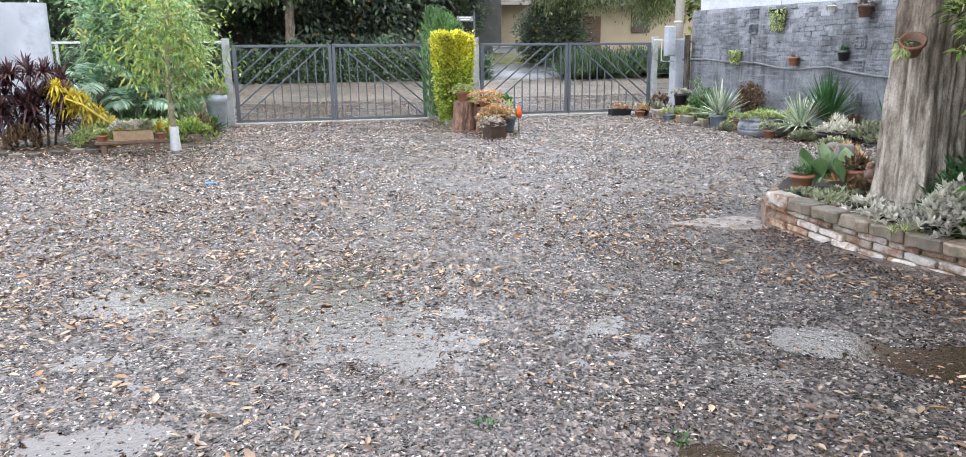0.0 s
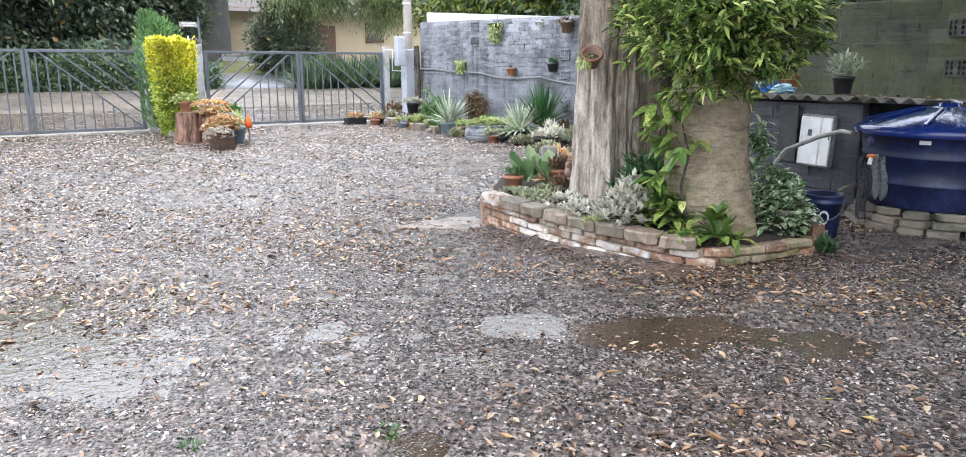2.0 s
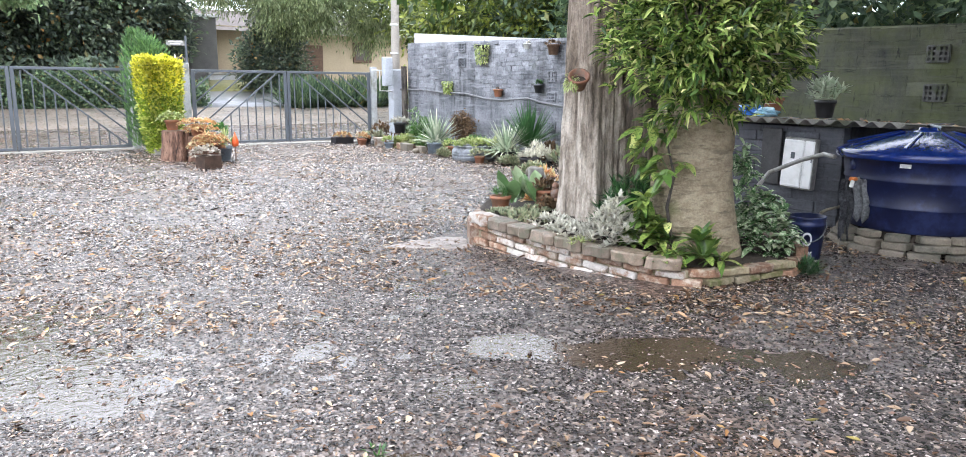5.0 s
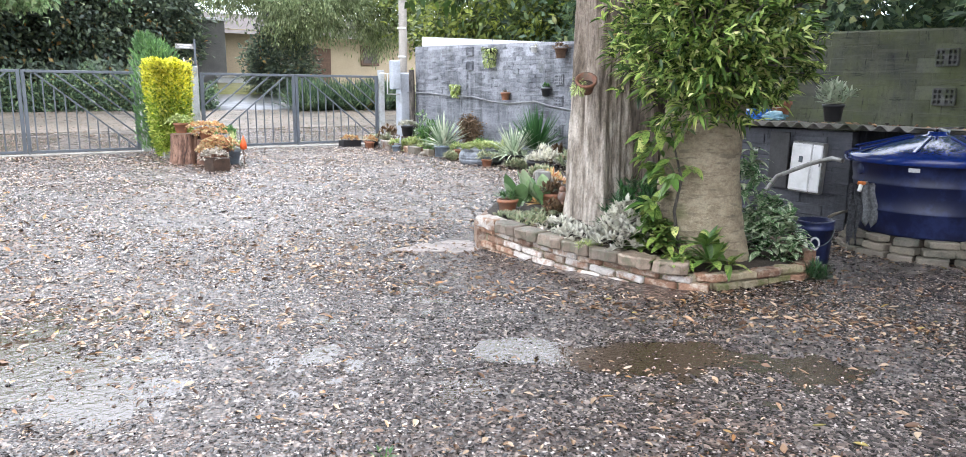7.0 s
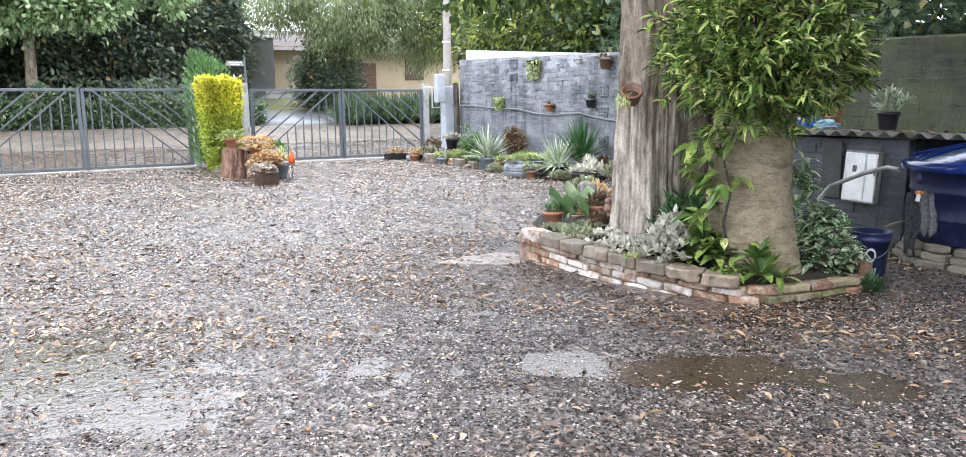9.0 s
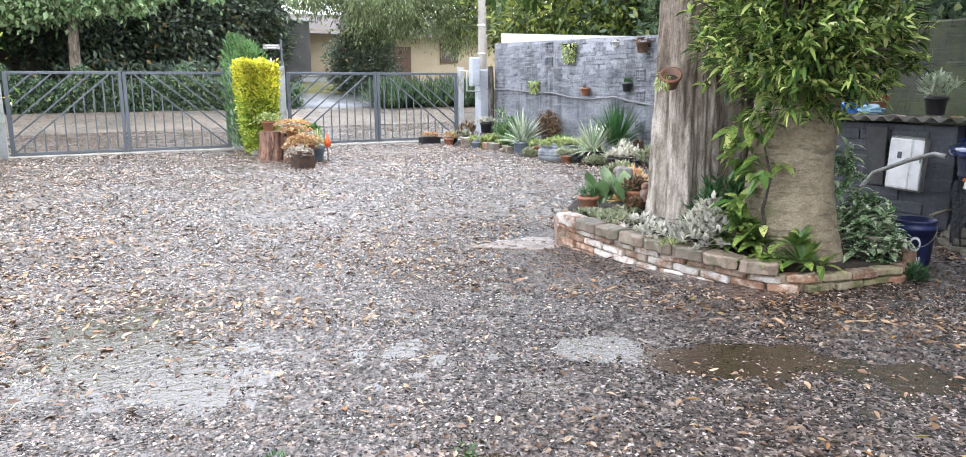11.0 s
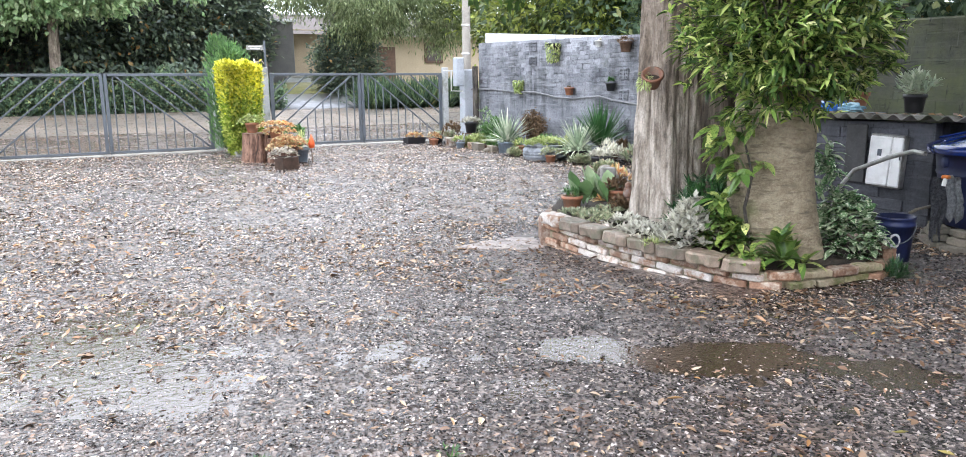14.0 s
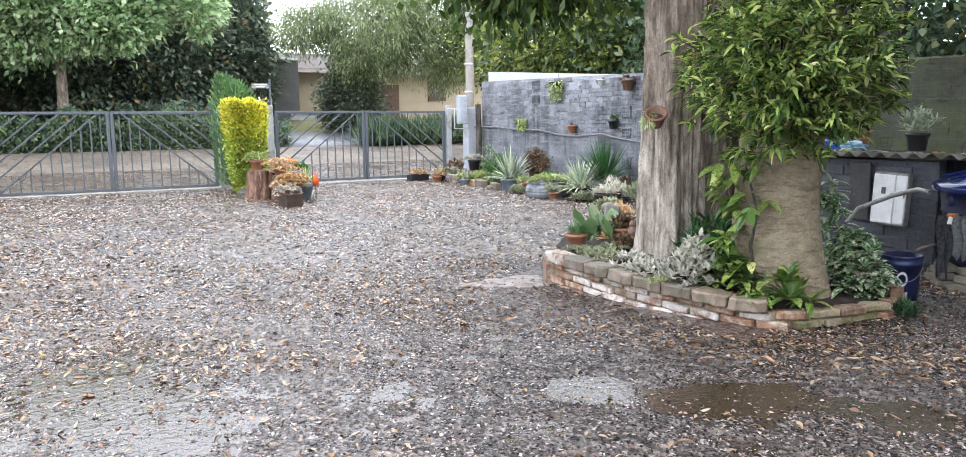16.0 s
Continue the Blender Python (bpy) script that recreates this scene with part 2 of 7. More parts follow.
def box(bm, size, at=(0, 0, 0), bevel=0.0, rot=None):
    """A box with its centre at at, and bevelled edges."""
    m = Matrix.Translation(at) @ (rot or Matrix()) @ Matrix.Diagonal((*size, 1))
    made = bmesh.ops.create_cube(bm, size=1, matrix=m)["verts"]
    if bevel:
        edges = list({e for v in made for e in v.link_edges})
        bmesh.ops.bevel(bm, geom=edges, offset=bevel, segments=1, affect="EDGES")
    return bm


def new_box(size, at=(0, 0, 0), bevel=0.0, rot=None):
    return box(bmesh.new(), size, at, bevel, rot)


def lathe(profile, sides=20, wobble=0.0):
    """A turned form from (radius, z) pairs."""
    a = np.linspace(0, 2 * np.pi, sides, endpoint=False)
    v = [(r * math.cos(x) * (1 + wobble * math.sin(3 * x + z * 9)), r * math.sin(x) * (1 + wobble * math.cos(2 * x + z * 7)), z) for r, z in profile for x in a]
    f = [(i * sides + j, i * sides + (j + 1) % sides, (i + 1) * sides + (j + 1) % sides, (i + 1) * sides + j) for i in range(len(profile) - 1) for j in range(sides)]
    return smooth(mesh_np("turned", v, f))


def tube_arrays(points, radii, sides=8, lobes=0.0, lobe_n=5, phase=0.0):
    pts = [Vector(p) for p in points]
    v, f = [], []
    for i, p in enumerate(pts):
        d = (pts[min(i + 1, len(pts) - 1)] - pts[max(i - 1, 0)]).normalized()
        s = d.cross(Vector((0.3, 1, 0.1))).normalized()
        u = s.cross(d)
        for j in range(sides):
            a = 2 * math.pi * j / sides
            r = radii[i] * (1 + lobes * math.sin(lobe_n * a + phase + 0.15 * i) + 0.5 * lobes * math.sin(2 * a + 1.3))
            v.append(p + (s * math.cos(a) + u * math.sin(a)) * r)
    for i in range(len(pts) - 1):
        for j in range(sides):
            f.append((i * sides + j, i * sides + (j + 1) % sides, (i + 1) * sides + (j + 1) % sides, (i + 1) * sides + j))
    return np.array(v, float), np.array(f)


def tube(points, radii, sides=8, lobes=0.0, lobe_n=5, phase=0.0):
    if isinstance(radii, (int, float)):
        radii = [radii] * len(points)
    return smooth(mesh_np("tube", *tube_arrays(points, radii, sides, lobes, lobe_n, phase)))


def joined(pieces):
    vs, fs, k = [], [], 0
    for v, f in pieces:
        vs.append(np.asarray(v, float).reshape(-1, 3))
        fs.append(np.asarray(f) + k)
        k += len(vs[-1])
    return np.concatenate(vs), np.concatenate(fs)


def unit(v):
    return v / np.maximum(np.linalg.norm(v, axis=-1, keepdims=True), 1e-9)


def blades(P, D, U, L, W, droop=0.3, seg=3, fold=0.25, shape=(0.25, 1.0, 0.8, 0.04)):
    """Leaf blades from P along D, face up U, length L, width W, bending down; each is a folded strip."""
    P, D, U = np.asarray(P, float), unit(np.asarray(D, float)), np.asarray(U, float)
    n = len(P)
    S = unit(np.cross(D, U))
    N = np.cross(S, D)
    L, W, droop = (np.broadcast_to(x, (n,)).astype(float) for x in (L, W, droop))
    rows = []
    w = np.interp(np.linspace(0, 1, seg + 1), np.linspace(0, 1, len(shape)), shape)
    for s in range(seg + 1):
        f = s / seg
        c = P + D * (L * f)[:, None] - np.array([0, 0, 1.0]) * (droop * L * f * f)[:, None]
        h = (W * w[s] / 2)[:, None]
        rows += [c - S * h + N * h * fold, c - N * h * fold * 0.3, c + S * h + N * h * fold]
    V = np.stack(rows, 1)
    k = (seg + 1) * 3
    F = np.array([(3 * s + a, 3 * s + a + 1, 3 * s + a + 4, 3 * s + a + 3) for s in range(seg) for a in (0, 1)])
    return V.reshape(-1, 3), (F[None] + (np.arange(n) * k)[:, None, None]).reshape(-1, 4)


def flat_leaves(P, D, U, L, W):
    """Cheap leaves: one folded diamond of two triangles each."""
    D, U = unit(np.asarray(D, float)), np.asarray(U, float)
    S = unit(np.cross(D, U))
    N = np.cross(S, D)
    L, W = np.broadcast_to(L, len(P))[:, None], np.broadcast_to(W, len(P))[:, None]
    V = np.stack([P, P + D * L * 0.45 + S * W / 2 + N * W * 0.12, P + D * L, P + D * L * 0.45 - S * W / 2 + N * W * 0.12], 1)
    n = np.arange(len(P))[:, None] * 4
    return V.reshape(-1, 3), np.concatenate([n + [0, 1, 2], n + [0, 2, 3]], 1).reshape(-1, 3)


def rand_dirs(n, up=0.0):
    d = unit(rng.normal(size=(n, 3)))
    d[:, 2] += up
    return unit(d)


def crown_points(centre, radii, clumps, per, spread, shell=0.55, lumps=0.25):
    """Leaf places in clumps through an uneven ellipsoid, with gaps."""
    d = rand_dirs(clumps)
    r = shell + (1 - shell) * rng.random(clumps) ** 0.6
    r *= 1 + lumps * np.sin(d[:, 0] * 5 + centre[0]) * np.cos(d[:, 1] * 4 + d[:, 2] * 3)
    c = d * r[:, None] * np.array(radii)
    p = np.repeat(c, per, 0) + rng.normal(size=(clumps * per, 3)) * spread
    out = unit(p / np.array(radii)) 
    return p + np.array(centre), out


def tree(name, at, trunk_pts, trunk_r, crowns, leaf, bark, label, category="tree", hang=0.0, limbs=(), group=""):
    """crowns: (centre, radii, clumps, per, spread, L, W). Coordinates from the tree's foot."""
    t = thing(name, at, 0, label, category, group)
    pieces = [tube_arrays(trunk_pts, trunk_r, 10, 0.06)]
    for pts, r in limbs:
        pieces.append(tube_arrays(pts, r, 7, 0.05))
    for cen, rad, *_ in crowns:
        top = Vector(trunk_pts[-1])
        for k in range(3):
            e = Vector(cen) + Vector((rng.normal() * rad[0] * 0.5, rng.normal() * rad[1] * 0.5, rng.normal() * rad[2] * 0.35))
            pieces.append(tube_arrays([top - Vector((0, 0, 0.2)), (top * 0.5 + e * 0.5) + Vector((0, 0, 0.2)), e], [trunk_r[-1] * 0.7, trunk_r[-1] * 0.4, 0.02], 6))
    part("trunk", smooth(mesh_np("trunk", *joined(pieces))), bark, t)
    got = []
    for cen, rad, clumps, per, spread, L, W in crowns:
        p, o = crown_points(cen, rad, clumps, per, spread)
        d = unit(o + rng.normal(size=p.shape) * 0.7 - np.array([0, 0, hang]))
        u = unit(rng.normal(size=p.shape) * 0.6 + np.array([0, 0, 1]) + o * 0.4)
        got.append(flat_leaves(p, d, u, L * (0.6 + 0.8 * rng.random(len(p))), W * (0.6 + 0.8 * rng.random(len(p)))))
    part("crown", mesh_np("crown", *joined(got)), leaf, t)
    return t


# ---- ground ----
def rise(y):
    """The yard is level; the road beyond the gates lies a little higher."""
    return float(np.interp(y, [-1e4, 19.6, 31.0, 1e5], [0, 0, 0.66, 0.66]))


# hollows that hold rain: centre, half lengths, turn, depth
HOLLOWS = [(2.5, 3.3, 0.26, 0.22, -0.6, 0.045), (2.98, 2.83, 0.56, 0.35, -0.6, 0.024), (3.6, 2.13, 0.32, 0.24, -0.6, 0.02), (0.12, 4.4, 0.98, 0.42, -1.31, 0.013),
           (-1.1, 5.08, 0.56, 0.28, -0.4, 0.032), (-0.98, 3.12, 0.3, 0.18, 0.1, 0.022), (1.9, 2.95, 0.3, 0.16, -0.5, 0.012), (0.4, 3.75, 0.5, 0.4, -0.2, 0.008),
           (1.31, 2.4, 0.26, 0.15, -0.2, 0.024), (0.5, 4.7, 2.6, 1.15, -0.1, 0.0098), (3.0, 2.6, 1.6, 0.7, -0.6, 0.0035), (-1.0, 4.0, 0.9, 1.5, 0.2, 0.004)]


def hollow(x, y):
    """Height of the yard: level gravel, uneven by a centimetre, with the rain hollows."""
    x, y = np.asarray(x, float), np.asarray(y, float)
    h = 0.012 + 0.004 * np.sin(x * 2.3 + 1) * np.cos(y * 1.9) + 0.0035 * np.sin(x * 6.1 + y * 2.2) * np.cos(y * 5.3 - x) + 0.004 * np.sin(x * 15 + 3 * np.sin(y * 4)) * np.sin(y * 13 + 2 * np.sin(x * 5)) + 0.0035 * np.sin(x * 31 + y * 9) * np.sin(y * 27 - x * 7)
    h = h + 0.0065 * np.sin(x * 8.3 + 2 * np.sin(y * 6)) * np.sin(y * 9.1 + 2 * np.sin(x * 7))
    for cx, cy, a, b, turn, depth in HOLLOWS:
        c, s = math.cos(turn), math.sin(turn)
        u, w = ((x - cx) * c + (y - cy) * s) / a, (-(x - cx) * s + (y - cy) * c) / b
        h = h - depth * np.exp(-1.3 * (u * u + w * w) ** 1.5)
    return h


fx, fy = np.arange(-3.5, 5.6, 0.06), np.arange(1.2, 7.4, 0.06)
xs = [-600, -30, -12, -6, *fx, 7, 9, 12, 30, 600]
ys = [-600, -30, -5, 0, *fy, 9, 12, 15, 19.6, 23, 27, 31, 60, 900]
GX, GY = np.meshgrid(xs, ys)
fine = (GX >= -3.5) & (GX <= 5.6) & (GY >= 1.2) & (GY <= 7.4)
GZ = np.where(fine, hollow(GX, GY), np.interp(GY, [-1e4, 19.6, 31.0, 1e5], [0.01, 0.01, 0.66, 0.66]))
gv = np.stack([GX, GY, GZ], 2).reshape(-1, 3)
nx = len(xs)
gi = np.arange(nx * (len(ys) - 1)).reshape(-1, nx)[:, :-1].ravel()
gf = np.stack([gi, gi + 1, gi + nx + 1, gi + nx], 1)
tagged(part("ground", smooth(mesh_np("ground", gv, gf)), GROUND), "wet dark gravel yard strewn with fallen leaves", "ground", kind="structure")
rv = [(x, y, rise(y) + 0.006) for y in (19.7, 23, 27, 31) for x in (-60, 60)]
tagged(part("road", mesh_np("road", rv, [(j * 2, j * 2 + 1, j * 2 + 3, j * 2 + 2) for j in range(3)]), ROAD), "damp brown dirt road covered in fallen leaves", "road", kind="structure")


# ---- boundary walls ----
def wall_top(y):
    return 2.25 + (y - 4.3) * 0.027


def wall_piece(name, y0, y1, mat_, label):
    """A stretch of the long block wall along x = 10.1, 0.15 thick."""
    v = [(x, y, z) for y in (y0, y1) for x in (10.1, 10.25) for z in (0, wall_top(y))]
    f = [(0, 4, 5, 1), (2, 3, 7, 6), (1, 5, 7, 3), (0, 1, 3, 2), (4, 6, 7, 5), (0, 2, 6, 4)]
    w = part(name, mesh_np(name, v, f), mat_)
    return tagged(w, label, "wall", kind="structure")


wall_a = wall_piece("wall_east", 9.6, 18.1, WALL, "rough grey-washed concrete block wall with damp streaks")
wall_b = wall_piece("wall_east_mossy", -6, 9.6, MOSSY, "dark mossy concrete block wall")
tagged(part("wall_north_white", new_box((14, 0.18, 2.85), (-12.3, 20.0, 1.425), 0.01), plain("weathered_white_wall", (0.4, 0.43, 0.47), (0.5, 0.53, 0.57), 0.8, 0.7, 4, 0.1, 0.003, (0.27, 0.3, 0.33), 0.5)), "smooth white painted boundary wall", "wall", kind="structure")
tagged(part("wall_west", new_box((0.18, 30, 2.4), (-14, 5, 1.2), 0.01), WHITE), "plain white boundary wall", "wall", kind="structure")
tagged(part("wall_south", new_box((26, 0.2, 3.0), (-2, -9, 1.5), 0.01), WHITE), "plain pale house wall", "wall", kind="structure")
# Unseen wall and eave, added to block southern sky light from the tank.
tagged(part("wall_house", new_box((8.6, 0.2, 3.1), (7.6, -1.5, 1.55), 0.01), CONCRETE), "plain pale wall added out of view to shade the tank", "wall", kind="structure")
tagged(part("house_eave", new_box((8.8, 1.0, 0.12), (7.6, -1.1, 3.16), 0.01), CONCRETE), "plain roof edge added out of view to shade the tank", "roof", kind="structure")
# white sheet edge over the wall
bmw = bmesh.new()
q = [bmw.verts.new(p) for p in ((10.28, 18.05, wall_top(18) - 0.02), (10.28, 12.6, wall_top(12.6) - 0.02), (10.28, 12.6, wall_top(12.6) + 0.01), (10.28, 18.05, wall_top(18) + 0.27))]
fc = bmw.faces.new(q)
ex = bmesh.ops.extrude_face_region(bmw, geom=[fc])
bmesh.ops.translate(bmw, verts=[g for g in ex["geom"] if isinstance(g, bmesh.types.BMVert)], vec=(0.12, 0, 0))
bmesh.ops.recalc_face_normals(bmw, faces=bmw.faces)
tagged(part("white_parapet", bmw, WHITE), "white sloping sheet edge standing above the block wall", "parapet", kind="structure")


# ---- gates ----
def gate(x0, x1, label):
    g = thing("gate", ((x0 + x1) / 2, 19.17, 0), 0, label, "gate", "double driveway gates")
    half = (x1 - x0) / 2
    z0, z1 = 0.07, 1.87
    for side in (-1, 1):
        leaf_ = part("gate_leaf", new_box((0.09, 0.05, z1 - z0), (side * (half - 0.045), 0, (z0 + z1) / 2), 0.006), STEEL, g)
        part("stile", new_box((0.075, 0.05, z1 - z0), (side * 0.045, 0, (z0 + z1) / 2), 0.006), STEEL, leaf_)
        w0, w1 = 0.083, half - 0.09
        for z in (z0 + 0.03, z1 - 0.03):
            part("rail", new_box((w1 - w0, 0.044, 0.06), (side * (w0 + w1) / 2, 0, z), 0.006), STEEL, leaf_)
        # the main diagonal falls from the middle of the gate's top to its outer foot
        zb, zt = z0 + 0.06, z1 - 0.06
        H, Wd = zt - zb, w1 - w0
        run = Wd * 0.92
        slope = H / run
        def bar(name_, p, q_, wdt):
            d = Vector((q_[0] - p[0], 0, q_[1] - p[1]))
            ang = math.atan2(d.z, d.x)
            mid = ((p[0] + q_[0]) / 2, 0, (p[1] + q_[1]) / 2)
            part(name_, new_box((d.length, 0.028, wdt), mid, 0.004, Matrix.Rotation(-ang, 4, "Y")), STEEL, leaf_)
        for k in range(6):
            off = k * Wd / 5.6
            x_top, x_bot = w0 + Wd * 0.08 + off, w0 + Wd * 0.08 + off + run
            p, q_ = [x_top, zt], [x_bot, zb]
            if p[0] > w1 - 0.05:
                continue
            if q_[0] > w1:
                q_ = [w1, zt - (w1 - x_top) * slope]
            bar("diagonal_bar", (side * p[0], p[1]), (side * q_[0], q_[1]), 0.035)
        for k in range(10):
            x = w0 + Wd * (k + 0.55) / 10.4
            top = zt if x < w0 + Wd * 0.08 else zt - (x - w0 - Wd * 0.08) * slope
            if top - zb > 0.05:
                bar("upright_bar", (side * x, zb), (side * x, top - 0.02), 0.028)
    part("drop_bolt", new_box((0.03, 0.04, 0.3), (0.03, -0.05, 0.12), 0.004), STEEL, g)
    return g


gate(-1.27, 3.33, "grey painted steel double gate with slanted bars, closed")
gate(4.74, 9.5, "closed grey steel double gate with slanted bars beside the pole")
for x, w in ((-1.4, 0.17), (3.44, 0.16), (4.62, 0.15), (9.6, 0.15)):
    t = tagged(part("gate_post", new_box((w, w, 2.02), (0, 0, 1.01), 0.012), POST), "whitewashed square concrete gate post", "post", "gate posts")
    t.location = (x, 19.17, 0)
tagged(part("gate_sill", new_box((4.7, 0.3, 0.05), (1.02, 19.12, 0.025), 0.008), CONCRETE), "pale worn concrete strip under the gate", "sill", kind="structure")
tagged(part("gate_sill_2", new_box((4.8, 0.3, 0.04), (7.1, 19.14, 0.02), 0.008), CONCRETE), "pale worn concrete strip under the gate", "sill", kind="structure")

# ---- more materials ----
HEDGE_Y = leafy("golden_hedge_leaf", [(0.0, (0.26, 0.34, 0.02)), (0.3, (0.62, 0.62, 0.06)), (0.6, (0.9, 0.82, 0.09)), (1.0, (0.96, 0.88, 0.2))], 0.4, 0.4)
HEDGE_G = leafy("green_hedge_leaf", [(0.0, (0.12, 0.22, 0.03)), (0.4, (0.32, 0.45, 0.05)), (0.75, (0.58, 0.64, 0.15)), (1.0, (0.8, 0.8, 0.28))], 0.4, 0.35)
CONIFER = leafy("conifer_needle", [(0.0, (0.07, 0.16, 0.06)), (1.0, (0.22, 0.38, 0.14))], 0.5, 0.3)
# Tree greens lightened, with rain haze worked into their colour.
DARKLEAF = leafy("dark_tree_leaf", [(0.0, (0.05, 0.09, 0.06)), (0.6, (0.125, 0.2, 0.115)), (0.97, (0.27, 0.36, 0.17)), (1.0, (0.36, 0.25, 0.08))], 0.45, 0.5)
LIGHTLEAF = leafy("light_tree_leaf", [(0.0, (0.2, 0.33, 0.16)), (0.6, (0.44, 0.6, 0.32)), (1.0, (0.7, 0.8, 0.5))], 0.45, 0.55)
WILLOW = leafy("weeping_tree_leaf", [(0.0, (0.13, 0.18, 0.085)), (0.6, (0.3, 0.37, 0.18)), (1.0, (0.5, 0.55, 0.3))], 0.5, 0.45)
MIDLEAF = leafy("mid_green_far_leaf", [(0.0, (0.1, 0.17, 0.1)), (0.5, (0.2, 0.31, 0.17)), (1.0, (0.4, 0.52, 0.29))], 0.45, 0.5)
# Dark stops lifted and bluish: distance haze is put into the leaf colour.
FARLEAF = leafy("hazy_far_leaf", [(0.0, (0.07, 0.1, 0.085)), (0.5, (0.14, 0.19, 0.135)), (0.88, (0.22, 0.28, 0.17)), (0.965, (0.26, 0.31, 0.18)), (1.0, (0.55, 0.28, 0.08))], 0.4, 0.35)
YELLOWGREEN = leafy("yellow_green_leaf", [(0.0, (0.05, 0.09, 0.03)), (0.5, (0.15, 0.21, 0.05)), (1.0, (0.44, 0.5, 0.1))], 0.45, 0.4)
GLOSSY = leafy("glossy_green_leaf", [(0.0, (0.025, 0.055, 0.018)), (0.35, (0.09, 0.16, 0.04)), (0.65, (0.25, 0.37, 0.085)), (0.9, (0.5, 0.58, 0.18)), (0.98, (0.74, 0.74, 0.34)), (1.0, (0.3, 0.18, 0.08))], 0.2, 0.35)
CANOPY = leafy("canopy_leaf", [(0.0, (0.03, 0.07, 0.015)), (0.6, (0.07, 0.14, 0.03)), (1.0, (0.2, 0.28, 0.05))], 0.4, 0.35)
TERRACOTTA = plain("terracotta", (0.32, 0.12, 0.06), (0.46, 0.2, 0.11), 9, 0.65, 60, 0.2, 0.003, (0.25, 0.14, 0.09), 6)
PAVER = plain("grey_brown_paver", (0.19, 0.145, 0.11), (0.34, 0.275, 0.22), 12, 0.45, 80, 0.5, 0.006, (0.13, 0.13, 0.09), 7, vary=0.5)
BRICK = plain("worn_brick", (0.23, 0.125, 0.08), (0.42, 0.25, 0.16), 18, 0.65, 70, 0.8, 0.012, (0.46, 0.4, 0.33), 9, vary=0.45)
BRICK_PALE = plain("whitewashed_brick", (0.5, 0.45, 0.4), (0.78, 0.74, 0.69), 12, 0.65, 60, 0.6, 0.008, (0.27, 0.16, 0.1), 8, vary=0.3)
BRICK_MOSS = plain("mossy_tan_brick", (0.25, 0.2, 0.12), (0.48, 0.42, 0.3), 10, 0.75, 60, 0.7, 0.01, (0.13, 0.14, 0.05), 7, vary=0.3)
SOIL = plain("dark_soil", (0.03, 0.022, 0.016), (0.075, 0.055, 0.04), 20, 0.8, 90, 0.9, 0.02)
# Body blue set well below the lid's to carry the shade under it.
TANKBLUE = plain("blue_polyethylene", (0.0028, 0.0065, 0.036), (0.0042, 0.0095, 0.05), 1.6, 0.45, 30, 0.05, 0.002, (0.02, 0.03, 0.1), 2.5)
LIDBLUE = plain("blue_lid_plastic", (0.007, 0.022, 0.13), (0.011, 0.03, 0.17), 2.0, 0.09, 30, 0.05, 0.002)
BLOCK = plain("concrete_block", (0.19, 0.165, 0.13), (0.33, 0.29, 0.235), 8, 0.7, 60, 0.5, 0.006, (0.09, 0.09, 0.07), 4, vary=0.4)
SHEDWALL = block_wall_mat("shed_block", (0.05, 0.053, 0.062), (0.115, 0.12, 0.138), (0.035, 0.04, 0.028), 0.05, 0.2)
FIBRE = plain("fibre_cement", (0.2, 0.19, 0.175), (0.33, 0.31, 0.28), 5, 0.75, 50, 0.5, 0.006, (0.07, 0.075, 0.05), 2.5)
WHITEBOX = plain("white_enamel", (0.7, 0.71, 0.7), (0.82, 0.83, 0.82), 3, 0.4, 40, 0.1, 0.002, (0.55, 0.54, 0.5), 5)
BEIGE = plain("beige_house_wall", (0.5, 0.4, 0.27), (0.6, 0.49, 0.34), 0.8, 0.7, 20, 0.2, 0.004)
BROWNWOOD = plain("brown_wood", (0.1, 0.055, 0.035), (0.19, 0.11, 0.07), 9, 0.6, 50, 0.4, 0.004)
ROOFGREY = plain("grey_roof", (0.1, 0.085, 0.08), (0.17, 0.145, 0.135), 3, 0.9, 30, 0.4, 0.01)
POLEMAT = plain("pole_concrete", (0.36, 0.33, 0.29), (0.5, 0.46, 0.41), 3, 0.7, 40, 0.3, 0.004, (0.25, 0.23, 0.2), 3)
PALEGREY = plain("pale_grey_paint", (0.42, 0.46, 0.52), (0.55, 0.58, 0.63), 2, 0.6, 40, 0.2, 0.003, (0.32, 0.34, 0.36), 3)
PIPEMAT = plain("grey_pvc", (0.3, 0.3, 0.29), (0.44, 0.43, 0.41), 6, 0.45, 50, 0.1, 0.002, (0.16, 0.15, 0.13), 5)

# ---- the brick planter round the trees ----
OUT = [(3.84, 5.66), (3.9, 4.96), (3.98, 4.5), (4.1, 4.02), (4.2, 3.77), (4.33, 3.59), (4.52, 3.48), (4.76, 3.42), (5.23, 3.35), (5.52, 3.42)]


def along(path):
    p = [Vector((x, y, 0)) for x, y in path]
    s = [0.0]
    for a, b in zip(p, p[1:]):
        s.append(s[-1] + (b - a).length)
    return p, s


def at_s(path, d):
    p, s = along(path)
    d = min(max(d, 0), s[-1] - 1e-6)
    k = max(i for i in range(len(s) - 1) if s[i] <= d)
    t = (d - s[k]) / (s[k + 1] - s[k])
    return p[k].lerp(p[k + 1], t), (p[k + 1] - p[k]).normalized()


